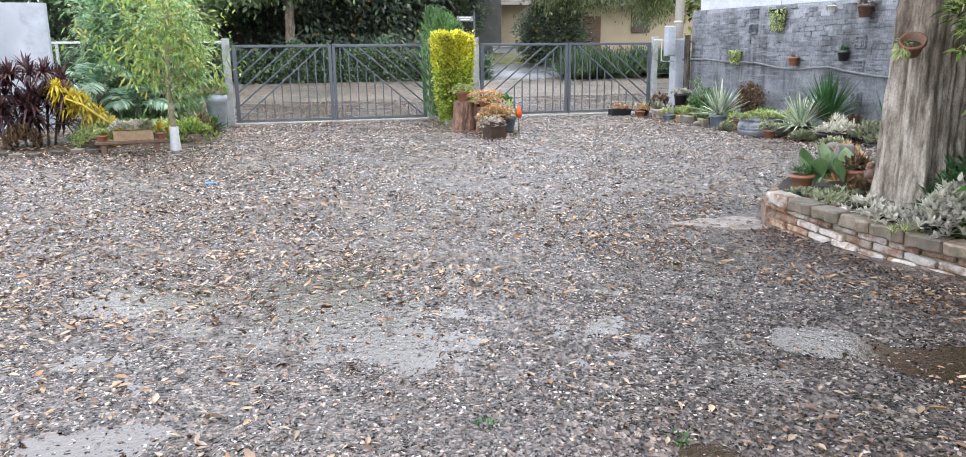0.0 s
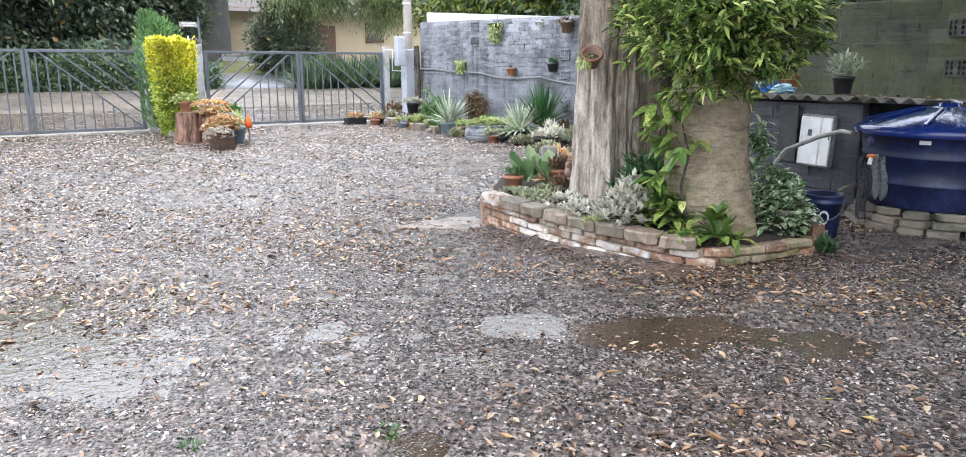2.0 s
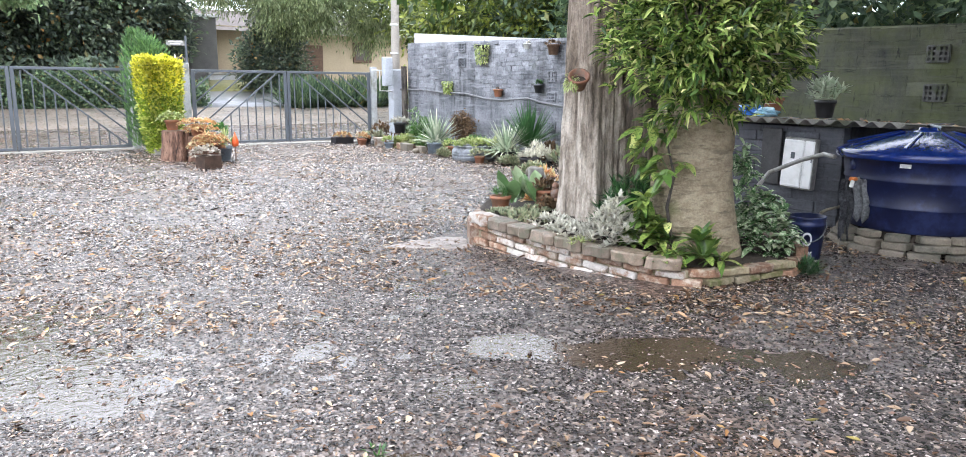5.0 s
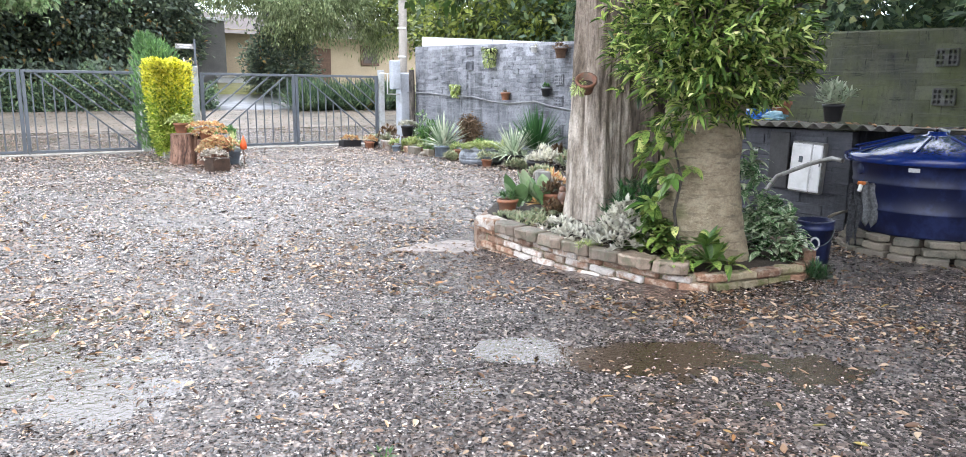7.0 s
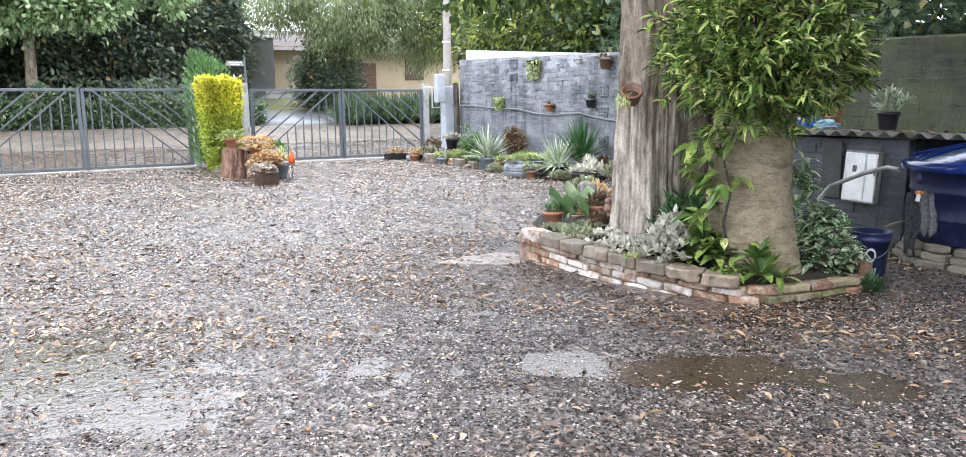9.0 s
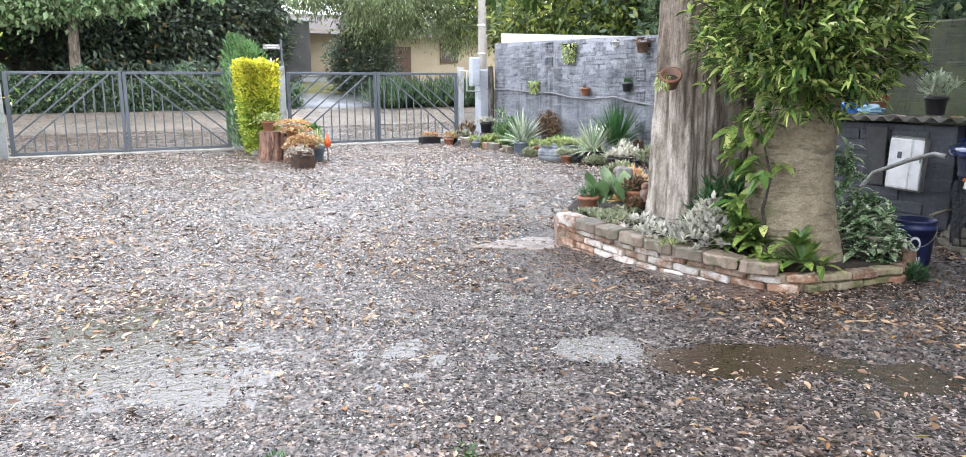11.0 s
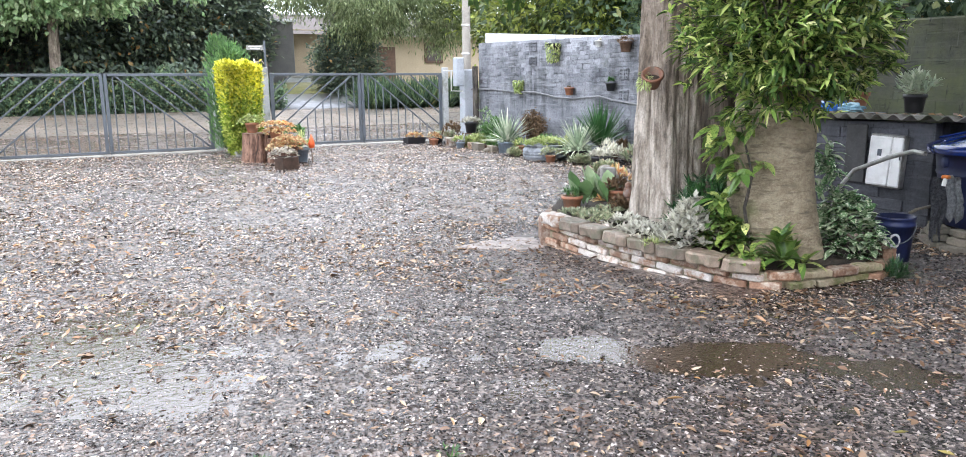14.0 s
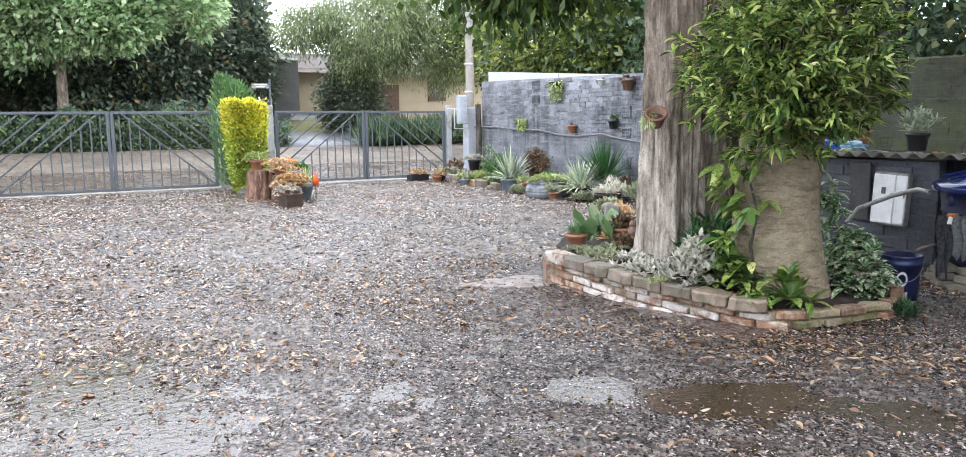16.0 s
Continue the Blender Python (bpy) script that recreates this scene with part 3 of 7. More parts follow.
def cap_z(d):
    """Underside of the coping: the bed stands higher at its far end."""
    return float(np.interp(d, [0, 0.9, 2.1, 3.0, 4.2], [0.24, 0.19, 0.125, 0.11, 0.11]))


planter = thing("brick_planter", (0, 0, 0), 0, "low curved planter of worn bricks with paver coping under the trees", "planter")
total = along(OUT)[1][-1]
ring = OUT + [(6.2, 4.6), (6.1, 6.2), (4.6, 6.6), (4.1, 6.1)]
sb = bmesh.new()
zs = lambda x, y: float(np.interp(y, [3.5, 4.5, 5.6], [0.14, 0.22, 0.3]))
cen = sb.verts.new((4.9, 4.7, 0.3))
rim = [sb.verts.new((x + (4.9 - x) * 0.05, y + (4.7 - y) * 0.05, zs(x, y))) for x, y in ring]
for a, b in zip(rim, rim[1:] + rim[:1]):
    sb.faces.new((cen, a, b))
bmesh.ops.subdivide_edges(sb, edges=sb.edges[:], cuts=4, use_grid_fill=True)
for v in sb.verts:
    v.co.z += noise.noise(v.co * 5) * 0.02
bmesh.ops.recalc_face_normals(sb, faces=sb.faces)
part("soil", sb, SOIL, planter)
rb = bmesh.new()
for a, b in zip(ring[len(OUT) - 1:], ring[len(OUT):] + ring[:1]):
    mid, d = (Vector((*a, 0)) + Vector((*b, 0))) / 2, Vector((*b, 0)) - Vector((*a, 0))
    box(rb, (d.length, 0.1, 0.2), (mid.x, mid.y, 0.1), 0, Matrix.Rotation(math.atan2(d.y, d.x), 4, "Z"))
part("back_edging", rb, BRICK, planter)


def worn_block(size, seed, wav=0.0, bev=0.012):
    bm = bmesh.new()
    box(bm, size, (0, 0, 0), bev)
    bmesh.ops.subdivide_edges(bm, edges=[e for e in bm.edges if e.calc_length() > size[0] * 0.6], cuts=4)
    for v in bm.verts:
        k = v.co * 14 + Vector((seed * 7.3, 0, 0))
        v.co += Vector((noise.noise(k), noise.noise(k + Vector((9, 0, 0))), noise.noise(k + Vector((0, 9, 0))))) * bev * 0.9
        v.co.y += wav * math.cos(v.co.x / size[0] * 4 * math.pi) * (1 if v.co.y < 0 else 0)
    me = bpy.data.meshes.new("block")
    bm.to_mesh(me)
    bm.free()
    return me


caps = [worn_block((0.262, 0.19, 0.092), k, 0.02) for k in range(4)]
bricks = [worn_block((0.24, 0.11, 0.062), k + 9, 0.0, 0.011) for k in range(4)]
for me in caps:
    me.materials.append(PAVER)
bricks_pale = [b.copy() for b in bricks]
bricks_moss = [b.copy() for b in bricks]
for b in bricks_moss:
    b.materials.append(BRICK_MOSS)
cap_white = caps[0].copy()
cap_white.materials.clear()
cap_white.materials.append(BRICK_PALE)
for a, b in zip(bricks, bricks_pale):
    a.materials.append(BRICK)
    b.materials.append(BRICK_PALE)
rnd = random.Random(3)
d, k = 0.1, 0
while d < 2.2:
    p, dr = at_s(OUT, d)
    ob = part("coping_stone", caps[k % 4] if k else cap_white, None, planter)
    zc = cap_z(d) + 0.043
    slope = (cap_z(d + 0.12) - cap_z(d - 0.12)) / 0.24
    ob.matrix_basis = Matrix.Translation((p.x + 0.02, p.y + 0.005, zc)) @ Matrix.Rotation(math.atan2(dr.y, dr.x) + rnd.uniform(-0.04, 0.04), 4, "Z") @ Matrix.Rotation(-math.atan(slope) + rnd.uniform(-0.03, 0.03), 4, "Y")
    d += 0.268
    k += 1
for row in range(4):
    d = 0.08 + 0.12 * (row % 2)
    while d < total - 0.05:
        top = cap_z(d) - 0.005 if d < 2.2 else 0.135
        z = top - 0.03 - row * 0.065
        if z > -0.02:
            p, dr = at_s(OUT, d)
            pale = rnd.random() < (0.7 if 0.35 < d < 1.9 else 0.35)
            kind_ = bricks_moss if d > 2.3 and rnd.random() < 0.65 else bricks_pale if pale else bricks
            ob = part("brick", kind_[rnd.randrange(4)], None, planter)
            out = Vector((dr.y, -dr.x, 0)) * rnd.uniform(-0.012, 0.012)
            slope = (cap_z(d + 0.12) - cap_z(d - 0.12)) / 0.24 if d < 2.2 else 0
            ob.matrix_basis = Matrix.Translation((p.x + 0.045 + out.x, p.y + 0.02 + out.y, z + rnd.uniform(-0.006, 0.006))) @ Matrix.Rotation(math.atan2(dr.y, dr.x) + rnd.uniform(-0.06, 0.06), 4, "Z") @ Matrix.Rotation(-math.atan(slope) + rnd.uniform(-0.03, 0.03), 4, "Y") @ Matrix.Diagonal((rnd.uniform(0.9, 1.02), 1, rnd.uniform(0.82, 1.04), 1))
        d += 0.243
mv = []
for d in np.arange(0.02, total, 0.06):
    p, dr = at_s(OUT, d)
    inn, hm = Vector((-dr.y, dr.x, 0)), cap_z(d) * 0.96
    for o_, z in ((-0.02, 0.0), (-0.02, hm), (0.1, hm), (0.1, 0.0)):
        mv.append((p.x + 0.045 + inn.x * o_, p.y + 0.02 + inn.y * o_, z))
part("mortar_bed", mesh_np("mortar", mv, [(4 * i + j, 4 * i + (j + 1) % 4, 4 * i + 4 + (j + 1) % 4, 4 * i + 4 + j) for i in range(len(mv) // 4 - 1) for j in range(4)]), BRICK_MOSS, planter, "crumbling tan mortar behind the bricks")
slab = bmesh.new()
corner = [(3.08, 6.02), (3.4, 5.74), (3.74, 5.58), (3.86, 5.75), (3.96, 6.06), (3.75, 6.14), (3.42, 6.15)]
pts = []
for (xa, ya), (xb, yb) in zip(corner, corner[1:] + corner[:1]):
    for k in range(5):
        f = k / 5
        e = Vector((xa + (xb - xa) * f, ya + (yb - ya) * f, 0))
        pts.append((e.x + 0.05 * noise.noise(e * 6), e.y + 0.06 * noise.noise(e * 6 + Vector((5, 5, 0)))))
vs = [slab.verts.new((x, y, 0.012)) for x, y in pts]
slab.faces.new(vs)
ex = bmesh.ops.extrude_face_region(slab, geom=slab.faces[:])
bmesh.ops.translate(slab, verts=[g for g in ex["geom"] if isinstance(g, bmesh.types.BMVert)], vec=(0, 0, 0.012))
bmesh.ops.recalc_face_normals(slab, faces=slab.faces)
PINKSTONE = plain("pinkish_concrete", (0.3, 0.25, 0.225), (0.5, 0.43, 0.39), 7, 0.45, 60, 0.6, 0.01, (0.12, 0.1, 0.085), 6)
tagged(part("concrete_slab", slab, PINKSTONE), "pale pinkish flat concrete slab set in the gravel", "slab")


# ---- the two trees in the planter ----
def big_trunk(path, radii, sides, fn):
    pts, rs = [Vector(p) for p in path], radii
    v, f = [], []
    steps = 80
    for i in range(steps + 1):
        t = i / steps * (len(pts) - 1)
        k = min(int(t), len(pts) - 2)
        c = pts[k].lerp(pts[k + 1], t - k)
        r = rs[k] + (rs[k + 1] - rs[k]) * (t - k)
        for j in range(sides):
            a = 2 * math.pi * j / sides
            q = r * fn(a, c.z)
            v.append((c.x + q * math.cos(a), c.y + q * math.sin(a), c.z))
    for i in range(steps):
        for j in range(sides):
            f.append((i * sides + j, i * sides + (j + 1) % sides, (i + 1) * sides + (j + 1) % sides, (i + 1) * sides + j))
    return smooth(mesh_np("trunk", v, f))


def fluted(a, z):
    low = math.exp(-max(z, 0) * 1.6)
    g = 1 + 0.1 * math.sin(5 * a + 0.5 * z + 0.6) + (0.06 + 0.1 * low) * math.sin(3 * a + 2.2) + 0.055 * math.sin(11 * a + z * 1.5) + 0.025 * math.sin(23 * a + 2 * math.sin(z * 2.2))
    ridge = noise.noise(Vector((math.cos(a) * 5.5, math.sin(a) * 5.5, z * 0.75)))
    return g * (1 + 0.25 * low) + 0.05 * noise.noise(Vector((math.cos(a) * 3, math.sin(a) * 3, z * 1.2))) - 0.4 * max(0.0, 0.2 - abs(ridge)) + 0.05 * noise.noise(Vector((math.cos(a) * 16, math.sin(a) * 16, z * 2.2))) + 0.03 * noise.noise(Vector((math.cos(a) * 30, math.sin(a) * 30, z * 7)))


def ringed(a, z):
    low = math.exp(-max(z - 0.1, 0) * 3.0)
    return 1 + 0.05 * math.sin(3 * a + 0.4 * z) + 0.014 * math.sin(z * 44 + 1.5 * math.sin(a * 2)) * (0.5 + noise.noise(Vector((math.cos(a) * 2, math.sin(a) * 2, z * 3)))) + 0.14 * low * (1 + 0.5 * math.sin(4 * a)) + 0.03 * noise.noise(Vector((math.cos(a) * 4, math.sin(a) * 4, z * 6)))


tree_a = thing("tree", (4.78, 5.12, 0.1), 0, "tall tree with pale fluted grey bark in the brick planter", "tree")
part("trunk", big_trunk([(0, 0, 0), (0.0, 0.0, 1.5), (0.02, -0.02, 3.0), (0.1, -0.1, 5.0)], [0.27, 0.25, 0.26, 0.3], 180, fluted), BARK_PALE, tree_a)
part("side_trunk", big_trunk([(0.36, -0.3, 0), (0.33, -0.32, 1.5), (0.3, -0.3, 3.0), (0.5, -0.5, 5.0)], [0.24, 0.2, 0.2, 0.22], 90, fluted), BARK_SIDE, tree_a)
tree_b = thing("tree", (4.84, 3.98, 0.1), 0, "thick brown tree trunk ringed with scars, overgrown with plants", "tree")
part("trunk", big_trunk([(0, 0, 0), (-0.02, 0.02, 0.8), (0.05, 0.0, 1.8), (0.25, -0.1, 3.0), (0.6, -0.3, 5.0)], [0.33, 0.3, 0.3, 0.27, 0.3], 56, ringed), BARK_BROWN, tree_b)


def canopy(t, cen, rad, clumps, per, L, W, mat_):
    p, o = crown_points(cen, rad, clumps, per, 0.22, 0.3)
    d = unit(o * 0.5 + rng.normal(size=p.shape) * 0.6 - np.array([0, 0, 0.5]))
    u = unit(rng.normal(size=p.shape) * 0.5 + np.array([0, 0, 1]))
    part("crown", mesh_np("crown", *flat_leaves(p, d, u, L * (0.6 + 0.7 * rng.random(len(p))), W * (0.6 + 0.7 * rng.random(len(p))))), mat_, t)


# Crown above the view, added to darken the right-hand gravel and its reflections.
canopy(tree_a, (0.7, 0.7, 5.4), (3.3, 3.3, 1.2), 560, 45, 0.2, 0.095, CANOPY)
canopy(tree_a, (0.25, 2.7, 3.35), (1.3, 1.2, 0.6), 110, 40, 0.17, 0.08, CANOPY)
# Two more unseen crowns, placed to keep light off the tank and shed.
canopy(tree_b, (3.3, -0.6, 4.7), (3.2, 3.4, 1.2), 560, 45, 0.18, 0.085, CANOPY)
canopy(tree_b, (2.4, -3.9, 5.1), (3.2, 2.8, 1.1), 330, 40, 0.18, 0.085, CANOPY)

# bushy epiphyte on the second trunk
bush = thing("climbing_bush", (4.52, 3.68, 1.27), 0, "dense bush of glossy narrow green leaves growing round the trunk", "bush")
pc, oc = crown_points((0, 0, 0.63), (0.7, 0.7, 0.62), 1150, 1, 0.06, 0.35, 0.22)
pc[:, 2] -= 0.06 * (pc[:, 0] * 0.63 - pc[:, 1] * 0.77)
# each shoot ends in a whorl of leaves round its axis
axis = unit(oc * 0.8 + rng.normal(size=oc.shape) * 0.25 + np.array([0, 0, 0.9]))
sp, sd = np.repeat(pc, 11, 0), np.repeat(axis, 11, 0)
side = unit(np.cross(sd, rng.normal(size=sd.shape)))
sd = unit(sd * rng.uniform(0.5, 1.5, len(sd))[:, None] + side)
n_ = len(sp)
V, F = blades(sp + rng.normal(size=sp.shape) * 0.02, sd, unit(rng.normal(size=sp.shape) * 0.4 + np.array([0, 0, 1])), 0.06 + 0.07 * rng.random(n_), 0.017 + 0.012 * rng.random(n_), 0.35, 4, 0.35, (0.2, 0.85, 1.0, 0.7, 0.04))
part("leaves", smooth(mesh_np("leaves", V, F)), GLOSSY, bush)
BLOSSOM = plain("white_blossom", (0.75, 0.73, 0.72), (0.85, 0.84, 0.83), 20, 0.6, 60, 0.1, 0.001)
for k in range(5, len(pc), 60):
    V, F = blades(np.repeat(pc[k][None] * 1.06 - np.array([[0, 0, 0.04]]), 6, 0), unit(np.stack([np.cos(np.arange(6) * 1.05), np.sin(np.arange(6) * 1.05), np.full(6, 0.3)], 1)), np.array([[0, 0, 1.0]] * 6), 0.05, 0.02, 0.2, 2)
    part("blossom", mesh_np("blossom", V, F), BLOSSOM, bush, "small white blossom")
stems = []
for k in range(0, len(pc), 12):
    e = pc[k]
    stems.append(tube_arrays([(0.2, 0.25, 0.5), tuple(e * 0.5 + np.array([0.05, 0.08, 0.2])), tuple(e)], [0.02, 0.012, 0.005], 5))
part("branchwork", smooth(mesh_np("stems", *joined(stems))), BARK_DARK, bush)

# ---- tank, plinth and shed ----
tank = thing("water_tank", (7.36, 3.4, 0.2), 0, "round dark blue polyethylene water tank with a conical lid", "water tank")
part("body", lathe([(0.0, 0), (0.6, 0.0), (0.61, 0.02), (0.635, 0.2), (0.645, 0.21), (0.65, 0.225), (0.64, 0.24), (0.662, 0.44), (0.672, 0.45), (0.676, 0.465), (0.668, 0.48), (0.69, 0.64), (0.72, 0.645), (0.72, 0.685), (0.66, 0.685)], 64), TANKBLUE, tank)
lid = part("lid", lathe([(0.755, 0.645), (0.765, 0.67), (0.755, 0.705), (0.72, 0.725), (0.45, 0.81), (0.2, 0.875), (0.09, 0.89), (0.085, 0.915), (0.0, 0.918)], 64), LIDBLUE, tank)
for k in range(8):
    a = 2 * math.pi * k / 8 + 0.2
    rb_ = new_box((0.5, 0.03, 0.018), (0.46, 0, 0.815), 0.006, Matrix.Rotation(radians(14.5), 4, "Y"))
    bmesh.ops.rotate(rb_, verts=rb_.verts, cent=(0, 0, 0), matrix=Matrix.Rotation(a, 3, "Z"))
    part("rib", rb_, LIDBLUE, lid)
plinth = thing("block_plinth", (7.36, 3.4, 0), 0, "rough round plinth of stacked concrete pavers under the tank", "plinth")
# Core borrows the dark soil colour so gaps between blocks look shaded.
part("core", lathe([(0.0, 0.0), (0.57, 0.0), (0.57, 0.195), (0.0, 0.196)], 32), SOIL, plinth)
blk = [worn_block((0.2 + 0.025 * k, 0.12, 0.064), k + 30, 0, 0.009) for k in range(3)]
for b in blk:
    b.materials.append(BLOCK)
for row, (z, r) in enumerate(((0.033, 0.77), (0.1, 0.73), (0.167, 0.7))):
    n = int(2 * math.pi * r / 0.275)
    for k in range(n):
        a = 2 * math.pi * (k + 0.5 * row) / n
        ob = part("block", blk[rnd.randrange(3)], None, plinth)
        ob.matrix_basis = Matrix.Translation(((r - 0.06 + rnd.uniform(-0.05, 0.035)) * math.cos(a), (r - 0.06 + rnd.uniform(-0.05, 0.035)) * math.sin(a), z)) @ Matrix.Rotation(a + math.pi / 2 + rnd.uniform(-0.3, 0.3), 4, "Z") @ Matrix.Rotation(rnd.uniform(-0.03, 0.03), 4, "Y")

shed = thing("pump_shed", (0, 0, 0), 0, "low block shed with a corrugated fibre-cement roof against the wall", "shed")
part("front_wall", new_box((0.12, 2.2, 1.06), (7.62, 5.42, 0.53), 0.006), SHEDWALL, shed)
part("end_wall", new_box((2.3, 0.12, 1.06), (8.9, 6.5, 0.53), 0.006), SHEDWALL, shed)
part("side_wall", new_box((2.2, 0.1, 1.06), (8.98, 4.4, 0.53), 0.006), SHEDWALL, shed)
wv = []
ny = 240
for th in (0, 0.012):
    for x in (7.36, 10.05):
        for j in range(ny + 1):
            y = 3.62 + (6.75 - 3.62) * j / ny
            wv.append((x, y, 1.115 + 0.025 * math.sin(y * 2 * math.pi / 0.177) + th - (x - 7.36) * 0.05))
wf = []
m_ = ny + 1
for j in range(ny):
    wf += [(j, j + 1, m_ + j + 1, m_ + j), (2 * m_ + j, 3 * m_ + j, 3 * m_ + j + 1, 2 * m_ + j + 1), (j, 2 * m_ + j, 2 * m_ + j + 1, j + 1)]
part("corrugated_roof", mesh_np("roof", wv, wf), FIBRE, shed)

# ---- hedge column and conifer between the gates ----
hedge = thing("hedge_column", (3.67, 17.6, 0), 8, "square-clipped golden-yellow hedge between the gates", "hedge")
hn = 14000
hp = np.stack([rng.uniform(-0.36, 0.36, hn), rng.uniform(-0.33, 0.33, hn), rng.uniform(0.05, 1.98, hn)], 1)
ax = rng.integers(0, 5, hn)
hp[ax == 0, 0], hp[ax == 1, 0] = -0.36, 0.36
hp[(ax == 2) | (ax == 4), 1] = -0.33
hp[ax == 3, 2] = 1.98
taper = np.interp(hp[:, 2], [0, 0.5, 1.5, 1.98], [0.55, 0.8, 0.98, 1.0])
hp[:, :2] *= taper[:, None]
hp += rng.normal(size=hp.shape) * 0.03
hp[:, 2] += 0.05 * np.sin(hp[:, 0] * 16) * (hp[:, 2] > 1.85)
ho = unit(hp - np.array([0, 0, 1.0]) * hp[:, 2:] * 0.85)
V, F = flat_leaves(hp, unit(ho + rng.normal(size=hp.shape) * 0.6 + np.array([0, 0, 0.3])), unit(rng.normal(size=hp.shape) * 0.6 + np.array([0, 0, 1])), 0.07 + 0.05 * rng.random(hn), 0.04 + 0.025 * rng.random(hn))
low = hp[:, 2] + rng.normal(0, 0.25, hn) < 1.35
L_, W_, D_ = 0.06 + 0.05 * rng.random(hn), 0.035 + 0.025 * rng.random(hn), unit(ho + rng.normal(size=hp.shape) * 0.6 + np.array([0, 0, 0.3]))
U_ = unit(rng.normal(size=hp.shape) * 0.6 + np.array([0, 0, 1]))
part("upper_leaves", mesh_np("leaves", *flat_leaves(hp[~low], D_[~low], U_[~low], L_[~low], W_[~low])), HEDGE_Y, hedge, "bright yellow young leaves")
part("lower_leaves", mesh_np("leaves", *flat_leaves(hp[low], D_[low], U_[low], L_[low], W_[low])), HEDGE_G, hedge, "yellow-green older leaves")
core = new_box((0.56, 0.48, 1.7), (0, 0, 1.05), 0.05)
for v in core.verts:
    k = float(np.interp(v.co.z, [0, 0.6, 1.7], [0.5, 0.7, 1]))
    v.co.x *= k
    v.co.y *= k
# Solid core; its dark green stands in for shade between the leaves.
CORE_SHADE = plain("hedge_inner_shade", (0.06, 0.09, 0.01), (0.16, 0.2, 0.02), 30, 0.7, 90, 0.5, 0.01)
part("inner_twigs", core, CORE_SHADE, hedge)
part("stem", tube([(0, 0, 0), (0, 0, 0.5)], [0.06, 0.05]), BARK_DARK, hedge)

conifer = thing("conifer", (3.64, 18.5, 0), 0, "feathery dark green conifer behind the hedge", "conifer")
cn = 7000
cz = rng.random(cn) ** 0.8 * 2.55 + 0.1
cr = np.interp(cz, [0, 0.4, 1.6, 2.2, 2.7], [0.3, 0.45, 0.52, 0.46, 0.22]) * np.sqrt(rng.random(cn))
ca = rng.random(cn) * 6.283
cr *= 1 + 0.25 * np.sin(ca * 5 + 2)
spire = rng.integers(0, 4, cn)
cr *= 0.62
cz *= np.array([1.0, 0.9, 0.94, 0.82])[spire]
cp = np.stack([cr * np.cos(ca) + np.array([-0.2, 0.22, -0.02, 0.1])[spire], cr * np.sin(ca) + np.array([0.05, 0.1, -0.2, 0.2])[spire], cz], 1)
V, F = flat_leaves(cp, unit(np.stack([np.cos(ca) * 0.5, np.sin(ca) * 0.5, np.full(cn, 1.0)], 1) + rng.normal(size=cp.shape) * 0.3), rand_dirs(cn), 0.15, 0.03)
part("foliage", mesh_np("foliage", V, F), CONIFER, conifer)
part("trunk", tube([(0, 0, 0), (0, 0, 2.4)], [0.07, 0.02]), BARK_DARK, conifer)

# ---- pole and timber at the end of the wall ----
pole = thing("utility_pole", (9.95, 18.55, 0), 0, "pale concrete pole with painted lower part beside the gate", "pole")
part("shaft", tube([(0, 0, 1.2), (0.02, 0, 2.6), (0.05, 0, 7.5)], [0.125, 0.115, 0.1], 16), POLEMAT, pole)
part("painted_base", new_box((0.3, 0.3, 1.95), (0, 0, 0.975), 0.03), PALEGREY, pole)

# ---- beyond the gates ----
house = thing("house", (0, 0, 0.66), 0, "beige single-storey house across the road", "house")
bmh = bmesh.new()
box(bmh, (20, 8, 4.2), (22, 48, 2.1))
part("wall", bmh, BEIGE, house)
rf = bmesh.new()
rvs = [rf.verts.new(p) for p in ((11.6, 43.2, 3.9), (32.8, 43.2, 3.9), (32.8, 48, 5.4), (11.6, 48, 5.4), (11.6, 52.8, 3.9), (32.8, 52.8, 3.9))]
rf.faces.new(rvs[:4])
rf.faces.new((rvs[3], rvs[2], rvs[5], rvs[4]))
part("roof", rf, ROOFGREY, house)
for x in (21.3, 27.0):
    wnd = part("window", new_box((1.25, 0.12, 1.2), (x, 43.97, 2.95), 0.02), BROWNWOOD, house)
    part("pane", new_box((0.95, 0.03, 0.9), (x, 43.9, 2.95), 0.01), ROOFGREY, wnd)

